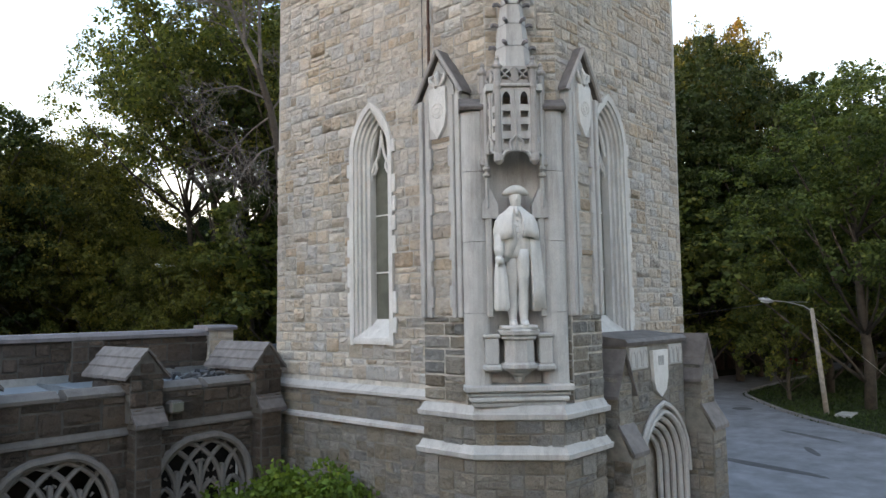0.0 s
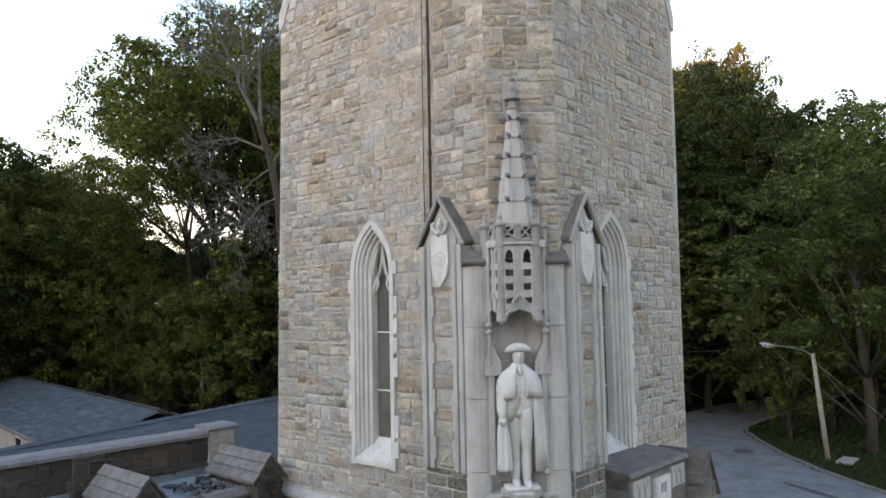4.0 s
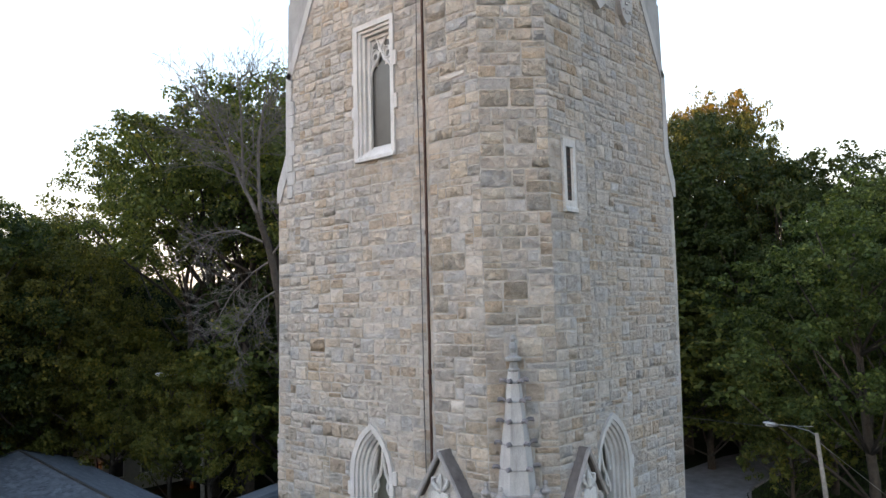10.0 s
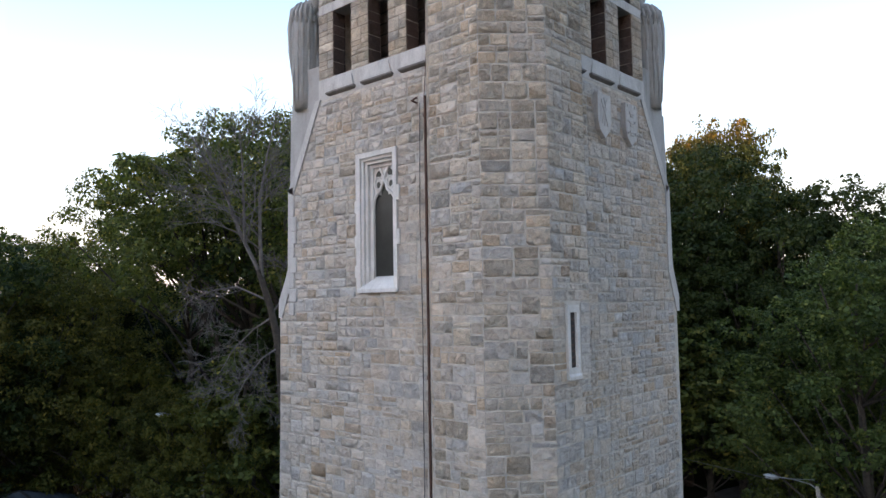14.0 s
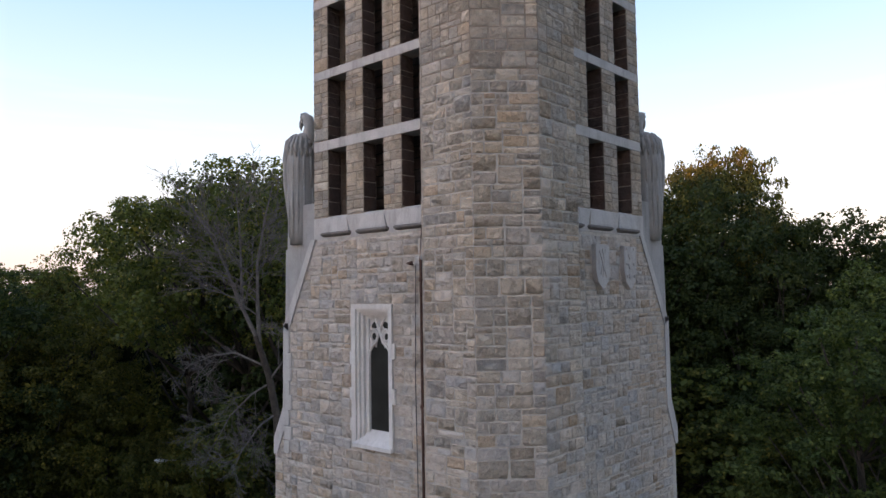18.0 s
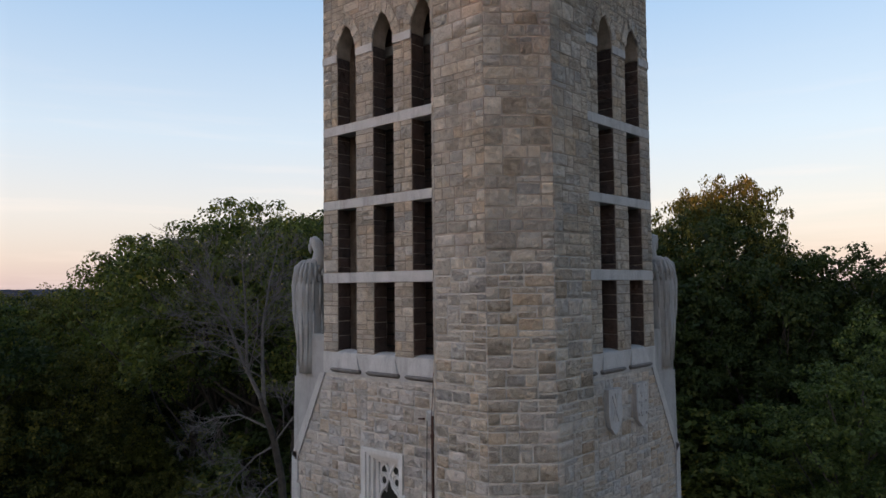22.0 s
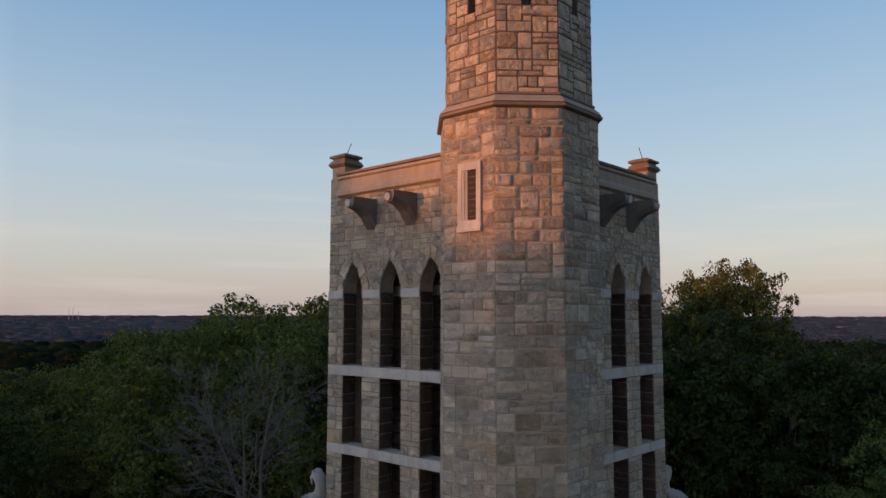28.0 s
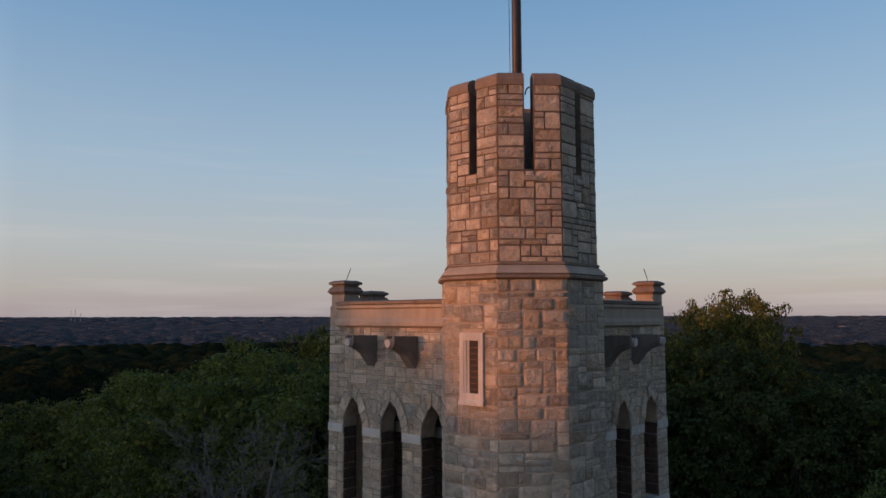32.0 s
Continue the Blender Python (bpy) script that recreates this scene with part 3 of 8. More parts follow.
EDGE_LOW, EDGES_HIGH = 6.12, {"w": 5.78, "s": 5.86}
BODY_OUT = {s: [(0.9, 0.0), (foot, 0.0), (mid, 6.0), (low, 12.0), (low, 14.45), (EDGES_HIGH[s], 15.15), (EDGES_HIGH[s] - 0.02, 16.9), (4.78, 18.74), (0.9, 18.74)] for s, foot, mid, low in (("w", EDGE_LOW + 0.2, EDGE_LOW + 0.1, EDGE_LOW), ("s", 5.88, 5.9, 6.05))}
WIN_U = {"w": 3.12, "s": 2.82}
WINS = {"w": dict(half=0.605, v0=4.85, spring=8.46, apex=9.49), "s": dict(half=0.66, v0=4.87, spring=8.54, apex=9.58)}
RECT_W = (2.30, 3.46, 14.62, 17.39)


def build_body(side):
    plane = XW if side == "w" else YS
    f = wall_face(side, plane)
    g = sgn(side)
    EDGE_HIGH = EDGES_HIGH[side]
    WIN = WINS[side]
    holes = [pointed(g * WIN_U[side], WIN["half"] - 0.02, WIN["v0"], WIN["spring"], WIN["apex"] - 0.03)]
    if side == "w":
        a, b, c, d = RECT_W
        holes.append([(g * u, v) for u, v in ((a, c), (b, c), (b, d), (a, d))])
    bm = bmesh.new()
    plate(bm, [(g * u, v) for u, v in BODY_OUT[side]], holes, f, -0.5, 0.0)
    wall = part("wall", bm, MORTAR, tower, "grey and buff squared rubble wall")

    shoulder = [(g * u, v) for u, v in BODY_OUT[side]]
    outer = [pointed(g * WIN_U[side], WIN["half"], WIN["v0"] - 0.05, WIN["spring"], WIN["apex"])]
    edge = 0.17

    def keep(u, v):
        if inside(outer[0], u, v) or not inside(shoulder, u, v):
            return False
        du = abs(u)
        if side == "w" and RECT_W[0] - 0.03 < du < RECT_W[1] + 0.03 and RECT_W[2] - 0.03 < v < RECT_W[3] + 0.03:
            return False
        lim = (EDGE_LOW if side == "w" else 5.7) if v < 14.5 else EDGE_HIGH
        if v > 16.9:
            lim = EDGE_HIGH - (v - 16.9) * 0.55
        return du < lim - (edge if v > 14.4 else -0.2) and v > 4.1
    cuts = sorted([g * 1.0, g * (WIN_U[side] - WIN["half"]), g * (WIN_U[side] + WIN["half"]), g * (EDGE_LOW + (0.1 if side == "w" else -0.1))])
    rows = rubble(f, cuts, [4.1, 14.62, 17.39, 18.70], keep, 11 if side == "w" else 12)
    lay(f, rows, wall, STONE, 5, near=lambda r: abs((r[0] + r[1]) / 2) + 0.35 * abs((r[2] + r[3]) / 2 - 12), limit=300)

    # the battered base with its two string courses
    low = Face(f.at(0, 0, 0.1), f.u, f.n)
    bm = bmesh.new()
    box(bm, (min(g * 0.9, g * (6.45 if side == "w" else 6.0)), 0, -0.4), (max(g * 0.9, g * (6.45 if side == "w" else 6.0)), 3.86, 0), low)
    base = part("base_wall", bm, BASEMORTAR, tower)
    rows = rubble(low, sorted([g * 1.0, g * (6.42 if side == "w" else 5.98)]), [1.2, 3.28, 3.84], lambda u, v: not 3.26 < v < 3.4, 13)
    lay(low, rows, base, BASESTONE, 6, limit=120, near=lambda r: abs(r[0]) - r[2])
    for z0, out in ((3.83, 0.16), (3.26, 0.2)):
        bm = bmesh.new()
        prof = [(-0.02, z0), (out, z0 + 0.03), (out, z0 + 0.09), (0.0, z0 + 0.19), (-0.1, z0 + 0.19), (-0.1, z0)]
        prism(bm, [f.at(g * 0.9, v, n) for n, v in prof], [f.at(g * (6.4 if side == "w" else 5.95), v, n) for n, v in prof])
        part("string_course", bm, PALE, tower, "projecting pale limestone string course")

    # pale quoins along the outer edge and the sloping weathering
    for pts in ([(EDGE_LOW - 0.1, 14.1), (EDGE_LOW + 0.01, 14.1), (EDGE_LOW + 0.01, 14.45), (EDGE_HIGH + 0.01, 15.15), (EDGE_HIGH - 0.01, 16.95), (EDGE_HIGH - 0.19, 17.0), (EDGE_HIGH - 0.19, 15.0)],
                [(EDGE_HIGH - 0.01, 16.9), (4.78, 18.76), (4.62, 18.76), (EDGE_HIGH - 0.19, 16.8)]):
        bm = bmesh.new()
        plate(bm, [(g * u, v) for u, v in pts], [], f, -0.45, 0.035)
        part("quoin", bm, PALE, tower, "smooth pale limestone edge stone")
    if side == "w":
        rnd = random.Random(3)
        z = 14.15
        while z < 16.8:
            h = rnd.uniform(0.25, 0.4)
            w = rnd.choice((0.22, 0.3))
            part("quoin", soft_box((min(g * (EDGE_HIGH - w), g * (EDGE_HIGH - 0.02)), z + 0.01, -0.1), (max(g * (EDGE_HIGH - w), g * (EDGE_HIGH - 0.02)), min(16.8, z + h), 0.04), f), PALE, tower)
            z += h
    return f, wall


def buttress(side):
    """The pier beyond the belfry's corner that carries the bird."""
    g = sgn(side)
    EDGE_HIGH = EDGES_HIGH[side]
    f = wall_face(side, XB if side == "w" else YB)
    bm = bmesh.new()
    n0, n1 = -0.9, -0.02
    rings = []
    for v, u0, u1 in ((14.0, 4.6, EDGE_HIGH - 0.03), (17.1, 4.6, EDGE_HIGH - 0.05), (18.9, 4.6, EDGE_HIGH - 0.07), (19.55, 4.6, EDGE_HIGH - 0.08)):
        rings.append([f.at(g * u0, v, n0), f.at(g * u1, v, n0), f.at(g * u1, v, n1), f.at(g * u0, v, n1)])
    stack(bm, rings)
    part("buttress", bm, GREYSTONE, tower, "smooth grey limestone buttress")
    bm = bmesh.new()
    stack(bm, [[f.at(g * a, v, -1.05) for a, v in ()] or [f.at(g * 4.6, v, n0), f.at(g * u1, v, n0), f.at(g * u1, v, n), f.at(g * 4.6, v, n)] for v, u1, n in ((14.0, EDGE_HIGH, 0.0), (16.9, EDGE_HIGH, 0.0), (18.6, EDGE_HIGH - 0.02, -0.01))])
    part("weathering", bm, GREYSTONE, tower)


bodies = {s: build_body(s) for s in "ws"}
for s in "ws":
    buttress(s)


def pointed_window(side):
    """Deeply moulded lancet with cusped head, quoined jambs and a sloped sill."""
    g = sgn(side)
    WIN = WINS[side]
    f = bodies[side][0]
    u = g * WIN_U[side]
    win = part("window", soft_box((u - 0.31, WIN["v0"] + 0.2, -0.38), (u + 0.31, WIN["apex"] - 0.3, -0.36), f, 0.002), GLASS, tower, "lancet window with tall grey glass in a white moulded surround")
    steps = [(0.0, 0.055, -0.02, 0.1), (0.09, 0.01, -0.1, 0.07), (0.15, -0.05, -0.18, 0.06), (0.205, -0.12, -0.26, 0.06), (0.26, -0.19, -0.36, 0.075)]
    for k, (d, n1, n0, w) in enumerate(steps):
        a = inset_pointed(u, WIN["half"], WIN["v0"], WIN["spring"], WIN["apex"], d)
        b = inset_pointed(u, WIN["half"], WIN["v0"] + 0.06, WIN["spring"], WIN["apex"], d + w)
        bm = bmesh.new()
        loops = []
        for n, ring in ((n0, a), (n1, a), (n1 - 0.012, b), (n0, b)):
            loops.append([bm.verts.new(f.at(p, v, n)) for p, v in ring])
        for la, lb in zip(loops, loops[1:] + loops[:1]):
            for i in range(len(la)):
                j = (i + 1) % len(la)
                bm.faces.new((la[i], la[j], lb[j], lb[i]))
        part("frame" if k == 0 else "moulding", bm, WHITE, win)
    rnd = random.Random(8)
    z = WIN["v0"] + 0.15
    while z < WIN["spring"] + 0.1:
        h = rnd.uniform(0.3, 0.6)
        for q in (-1, 1):
            if rnd.random() < 0.62:
                e = u + q * WIN["half"]
                part("quoin", soft_box((min(e - q * 0.05, e + q * 0.085), z, -0.05), (max(e - q * 0.05, e + q * 0.085), min(z + h * 0.8, WIN["spring"] + 0.3), 0.05), f), WHITE, win)
        z += h
    bm = bmesh.new()
    sill = ((4.79, 0.05), (4.88, 0.05), (5.26, -0.36), (4.79, -0.36))
    prism(bm, [f.at(u - WIN["half"] + 0.1, v, n) for v, n in sill], [f.at(u + WIN["half"] - 0.1, v, n) for v, n in sill])
    part("sill", bm, WHITE, win, "sloped limestone sill")
    for q in (-1, 1):
        part("jamb_foot", soft_box((u + q * (WIN["half"] - 0.05) - 0.055, 4.76, -0.06), (u + q * (WIN["half"] - 0.05) + 0.055, 4.98, 0.056), f), WHITE, win)
    for z in (6.15, 7.28):
        part("glazing_bar", soft_box((u - 0.29, z, -0.365), (u + 0.29, z + 0.03, -0.335), f, 0.004), TRIMWHITE, win)
    bm = bmesh.new()
    h = 0.285
    for q in (-1, 1):
        ogee = [(u + q * h, 8.0), (u + q * h * 0.92, 8.18), (u + q * h * 0.62, 8.34), (u + q * h * 0.3, 8.47), (u + q * h * 0.1, 8.68), (u, 8.98)]
        sweep(bm, [f.at(a, b, -0.27) for a, b in ogee], [0.03, 0.035, 0.035, 0.035, 0.03, 0.025], 6)
        cusp = [(u + q * h * 0.98, 8.12), (u + q * h * 0.62, 8.13), (u + q * h * 0.42, 8.24), (u + q * h * 0.5, 8.36)]
        sweep(bm, [f.at(a, b, -0.26) for a, b in cusp], [0.03, 0.03, 0.03, 0.025], 6)
        foil = [(u + q * h * 1.05, 8.42), (u + q * h * 0.75, 8.75), (u + q * h * 0.38, 9.0)]
        sweep(bm, [f.at(a, b, -0.26) for a, b in foil], [0.04, 0.045, 0.03], 6)
    part("tracery", bm, WHITE, win, "cusped limestone tracery")


for s in "ws":
    pointed_window(s)


def square_window():
    """Square-headed window with leaded lights and a traceried head."""
    f = bodies["w"][0]
    a, b, c, d = -RECT_W[1], -RECT_W[0], RECT_W[2], RECT_W[3]
    win = part("window", soft_box((a + 0.26, c + 0.3, -0.21), (b - 0.26, d - 0.25, -0.30), f, 0.002), DARKGLASS, tower, "square-headed window with dark leaded glass in a white limestone surround")
    for k, (i, n1, n0, w) in enumerate(((0, 0.05, -0.02, 0.1), (0.09, 0.0, -0.09, 0.07), (0.15, -0.06, -0.17, 0.07), (0.21, -0.14, -0.31, 0.08))):
        bm = bmesh.new()
        loops = []
        for n, e in ((n0, i), (n1, i), (n1 - 0.012, i + w), (n0, i + w)):
            loops.append([bm.verts.new(f.at(p, v, n)) for p, v in ((a + e, c + e * 0.4), (b - e, c + e * 0.4), (b - e, d - e), (a + e, d - e))])
        for la, lb in zip(loops, loops[1:] + loops[:1]):
            for q in range(4):
                bm.faces.new((la[q], la[(q + 1) % 4], lb[(q + 1) % 4], lb[q]))
        part("frame" if k == 0 else "moulding", bm, WHITE, win)
    bm = bmesh.new()
    prof = ((c - 0.02, 0.07), (c + 0.05, 0.07), (c + 0.38, -0.31), (c - 0.02, -0.31))
    prism(bm, [f.at(a + 0.03, v, n) for v, n in prof], [f.at(b - 0.03, v, n) for v, n in prof])
    part("sill", bm, WHITE, win, "sloped limestone sill")
    for q, z0, z1 in ((a, 16.2, 16.45), (a, 15.5, 15.75), (b, 16.35, 16.65), (b, 15.5, 15.8), (a, 14.9, 15.15)):
        e = 0.07 if q == a else -0.07
        part("quoin", soft_box((min(q - e, q + e), z0, -0.05), (max(q - e, q + e), z1, 0.045), f), WHITE, win)
    u0, u1 = a + 0.28, b - 0.28
    for k in range(1, 3):
        u = u0 + (u1 - u0) * k / 3
        part("lead", soft_box((u - 0.011, c + 0.32, -0.30), (u + 0.011, d - 0.5, -0.28), f, 0.002), CAME, win)
    for k in range(9):
        z = c + 0.45 + k * 0.19
        thick = 0.028 if k in (3,) else 0.013
        part("lead", soft_box((u0, z, -0.30), (u1, z + thick, -0.275), f, 0.002), STEEL if k == 3 else CAME, win)
    m = (a + b) / 2
    hw = (u1 - u0) / 2 + 0.02
    top, low = d - 0.27, d - 1.06
    head = [(m - hw, low), (m - hw * 0.94, low + 0.13), (m - hw * 0.6, low + 0.24), (m - hw * 0.34, low + 0.2), (m - hw * 0.3, low + 0.3), (m, low + 0.52),
            (m + hw * 0.3, low + 0.3), (m + hw * 0.34, low + 0.2), (m + hw * 0.6, low + 0.24), (m + hw * 0.94, low + 0.13), (m + hw, low), (m + hw, top), (m - hw, top)]
    eyes = []
    for q in (-1, 1):
        eyes.append([(m + q * hw * (0.56 + 0.2 * math.cos(t)), low + 0.42 + 0.075 * math.sin(t)) for t in [k * math.pi / 4 for k in range(8)]])
        eyes.append([(m + q * hw * (0.5 + 0.3 * math.cos(t) - 0.12 * math.sin(t)), low + 0.64 + 0.085 * math.sin(t)) for t in [k * math.pi / 4 for k in range(8)]])
    bm = bmesh.new()
    plate(bm, head, eyes, f, -0.28, -0.2)
    head_ob = part("tracery", bm, WHITE, win, "flowing limestone tracery")
    bm = bmesh.new()
    for q in (-1, 1):
        sweep(bm, [f.at(m + q * hw * 0.97, low, -0.19), f.at(m + q * hw * 0.9, low + 0.13, -0.19), f.at(m + q * hw * 0.58, low + 0.25, -0.18), f.at(m + q * hw * 0.3, low + 0.31, -0.18), f.at(m, low + 0.55, -0.18), f.at(m - q * hw * 0.4, low + 0.77, -0.19)], 0.03, 6)
        loop = [(m + q * hw * (0.54 + 0.34 * math.cos(t)), low + 0.45 + 0.12 * math.sin(t)) for t in [k * math.pi / 5 for k in range(10)]]
        sweep(bm, [f.at(p, v, -0.19) for p, v in loop], 0.022, 6, True)
    part("ribs", bm, WHITE, head_ob)


square_window()

# belfry stage
OPEN_W, OPEN_S = (1.75, 2.84, 3.95), (1.83, 2.95, 4.09)
BEL_EDGE = {"w": 4.72, "s": 4.84}
OH = 0.295


def belfry(side):
    g = sgn(side)
    f = wall_face(side, XB if side == "w" else YB)
    centres = OPEN_W if side == "w" else OPEN_S
    edge = BEL_EDGE[side]
    holes = [pointed(g * u, OH, 19.2, 25.42, 26.03) for u in centres]
    bm = bmesh.new()
    plate(bm, [(g * u, v) for u, v in ((0.9, 18.7), (edge, 18.7), (edge, 27.85), (0.9, 27.85))], holes, f, -0.34, 0)
    wall = part("belfry_wall", bm, RAKED, tower, "belfry wall with three tall pointed openings")
    bands = ((18.7, 19.22), (20.63, 20.84), (22.17, 22.36), (23.74, 23.94), (27.44, 28.1))

    def keep(u, v):
        if any(a < v < b for a, b in bands):
            return False
        if any(abs(abs(u) - c) < OH and v < 25.5 for c in centres):
            return False
        if any(inside(pointed(g * c, OH + 0.22, 25.3, 25.42, 26.3), u, v) for c in centres):
            return False
        return abs(u) < edge
    cuts = [0.95]
    for c in centres:
        cuts += [c - OH, c + OH]
    cuts = sorted(g * c for c in cuts + [edge])
    rows = rubble(f, cuts, [19.22, 20.63, 20.84, 22.17, 22.36, 23.74, 23.94, 25.36, 27.44], keep, 21 if side == "w" else 22, unit=0.095, wide=(2, 3, 3, 4))
    lay(f, rows, wall, HIGHSTONE, 7, near=lambda r: abs(r[0] + r[1]) / 2, limit=300, proud=0.0125, joint=0.0085, coarse=0.45)
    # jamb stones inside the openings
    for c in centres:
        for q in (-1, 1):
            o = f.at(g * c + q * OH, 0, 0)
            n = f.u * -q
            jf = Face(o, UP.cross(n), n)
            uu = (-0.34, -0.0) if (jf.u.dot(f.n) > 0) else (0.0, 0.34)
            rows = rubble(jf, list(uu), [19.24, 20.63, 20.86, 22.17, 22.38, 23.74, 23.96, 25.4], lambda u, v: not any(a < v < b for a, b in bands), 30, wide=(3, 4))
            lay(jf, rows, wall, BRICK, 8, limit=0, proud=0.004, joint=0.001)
    for c in centres:
        ring_in, ring_out = pointed(g * c, OH, 25.3, 25.42, 26.03, 5)[2:], pointed(g * c, OH + 0.2, 25.3, 25.42, 26.3, 5)[2:]
        for i in range(len(ring_in) - 1):
            bm = bmesh.new()
            sh = 0.04
            quad = [ring_in[i], ring_in[i + 1], ring_out[i + 1], ring_out[i]]
            cu, cv = sum(p[0] for p in quad) / 4, sum(p[1] for p in quad) / 4
            quad = [(p[0] + (cu - p[0]) * sh, p[1] + (cv - p[1]) * sh) for p in quad]
            prism(bm, [f.at(u, v, -0.2) for u, v in quad], [f.at(u, v, 0.022 + 0.012 * ((i * 7) % 3)) for u, v in quad])
            part("voussoir", bm, HIGHSTONE, wall)
    # transoms, imposts and sill band
    for z0, z1 in bands[1:4]:
        bm = soft_box((min(g * 0.95, g * edge), z0, -0.36), (max(g * 0.95, g * edge), z1, 0.012), f, 0.01)
        part("transom", bm, PALE, wall, "pale limestone transom")
    for a, b in zip((0.95,) + tuple(c + OH for c in centres), tuple(c - OH for c in centres) + (edge,)):
        part("impost", soft_box((min(g * a, g * b), 25.3, -0.3), (max(g * a, g * b), 25.47, 0.03), f, 0.008), PALE, wall)
    part("sill_band", soft_box((min(g * 0.95, g * edge), 18.74, -0.3), (max(g * 0.95, g * edge), 19.2, 0.02), f, 0.01), PALE, wall, "smooth limestone sill band")
    for c in centres:
        bm = bmesh.new()
        slab = lambda w, z, n0, n1: [f.at(g * c - w, z, n0), f.at(g * c + w, z, n0), f.at(g * c + w, z, n1), f.at(g * c - w, z, n1)]
        stack(bm, [slab(OH + 0.1, 18.88, -0.2, 0.06), slab(OH + 0.095, 18.92, -0.2, 0.062), slab(OH + 0.01, 19.17, -0.2, 0.026), slab(OH, 19.21, -0.3, 0.0), slab(OH - 0.01, 19.25, -0.3, -0.15)])
        sill = part("sill", bm, PALE, wall, "weathered projecting sill")
        bm = bmesh.new()
        stack(bm, [slab(OH + 0.1, 18.79, -0.2, 0.024), slab(OH + 0.12, 18.8, -0.2, 0.05), slab(OH + 0.15, 18.83, -0.2, 0.095), slab(OH + 0.155, 18.86, -0.2, 0.1), slab(OH + 0.12, 18.885, -0.2, 0.07)])
        part("nosing", bm, COPING, sill, "dark moulded nosing below the sill")
    # brick lining behind the openings; its backing carries the shade in a near-black colour
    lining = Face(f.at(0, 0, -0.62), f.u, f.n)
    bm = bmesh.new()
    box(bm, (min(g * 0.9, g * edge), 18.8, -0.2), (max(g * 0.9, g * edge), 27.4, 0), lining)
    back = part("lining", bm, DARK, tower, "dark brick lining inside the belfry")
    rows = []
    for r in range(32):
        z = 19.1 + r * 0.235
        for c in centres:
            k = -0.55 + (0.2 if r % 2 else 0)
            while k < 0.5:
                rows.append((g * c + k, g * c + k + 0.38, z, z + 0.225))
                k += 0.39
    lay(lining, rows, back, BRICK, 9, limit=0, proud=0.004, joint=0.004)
    bm = bmesh.new()
    box(bm, (min(g * 0.9, g * edge), 25.35, 0), (max(g * 0.9, g * edge), 25.55, 0.06), lining)
    part("beam", bm, GREYSTONE, back)
    # parapet
    prof = [(27.42, 0.02), (27.46, 0.09), (27.53, 0.09), (27.6, 0.05), (27.78, 0.05), (27.81, 0.09), (27.86, 0.09), (27.885, 0.02), (27.885, -0.4), (27.42, -0.4)]
    bm = bmesh.new()
    prism(bm, [f.at(g * 0.9, v, n) for v, n in prof], [f.at(g * (edge - 0.3), v, n) for v, n in prof])
    band = part("parapet", bm, WARMSTONE, tower, "moulded stone parapet under a dark coping")
    bm = bmesh.new()
    prof = [(27.88, 0.11), (27.93, 0.115), (27.955, -0.05), (27.955, -0.42), (27.88, -0.42)]
    prism(bm, [f.at(g * 0.9, v, n) for v, n in prof], [f.at(g * (edge - 0.3), v, n) for v, n in prof])
    part("coping", bm, RUSTSTONE, band)
    return f


bel = {s: belfry(s) for s in "ws"}


def tower_mass():
    """The hidden sides, belfry roof and far parapet."""
    x1, y1 = C[0] + EDGE_LOW - 0.25, C[1] + EDGE_LOW - 0.25
    bm = bmesh.new()
    box(bm, (XW + 0.5, YS + 0.5, 0), (x1, y1, 18.5))
    part("core", bm, MORTAR, tower)
    bx, by = C[0] + BEL_EDGE["s"], C[1] + BEL_EDGE["w"]
    bm = bmesh.new()
    box(bm, (bx - 0.4, YB + 0.34, 18.4), (bx, by, 27.85))
    box(bm, (XB + 0.34, by - 0.4, 18.4), (bx - 0.4, by, 27.85))
    part("far_wall", bm, STONE, tower)
    bm = bmesh.new()
    box(bm, (XB + 0.3, YB + 0.3, 27.3), (bx - 0.3, by - 0.3, 27.45))
    part("belfry_roof", bm, LEAD, tower)
    for cx, cy, h in ((XB + 0.22, by - 0.22, 28.36), (bx - 0.22, YB + 0.22, 28.36), (XB + 1.0, by - 0.2, 28.16), (bx - 0.2, YB + 1.0, 28.16), (bx - 0.25, by - 0.25, 28.36)):
        bm = bmesh.new()
        w = 0.2
        sq = lambda e, z: [(cx - e, cy - e, z), (cx + e, cy - e, z), (cx + e, cy + e, z), (cx - e, cy + e, z)]
        stack(bm, [sq(w, 27.4), sq(w, h - 0.26)])
        pier = part("corner_pier", bm, WARMSTONE, tower, "square stone pier at the parapet")
        bm = bmesh.new()
        stack(bm, [sq(w + 0.02, h - 0.26), sq(w + 0.07, h - 0.2), sq(w + 0.03, h - 0.12), sq(w - 0.01, h - 0.1), sq(w, h - 0.07), sq(w + 0.05, h - 0.05), sq(w + 0.05, h - 0.01), sq(w - 0.03, h + 0.03)])
        part("cap", bm, RUSTSTONE, pier, "moulded dark coping cap")
        if h > 28.3 and (cx < 1 or cy < 1):
            bm = bmesh.new()
            sweep(bm, [(cx, cy, h), (cx + (0.1 if cx < 1 else -0.1), cy + (-0.05 if cx < 1 else 0.05), h + 0.3)], 0.008, 5)
            part("lightning_rod", bm, IRON, pier)


tower_mass()


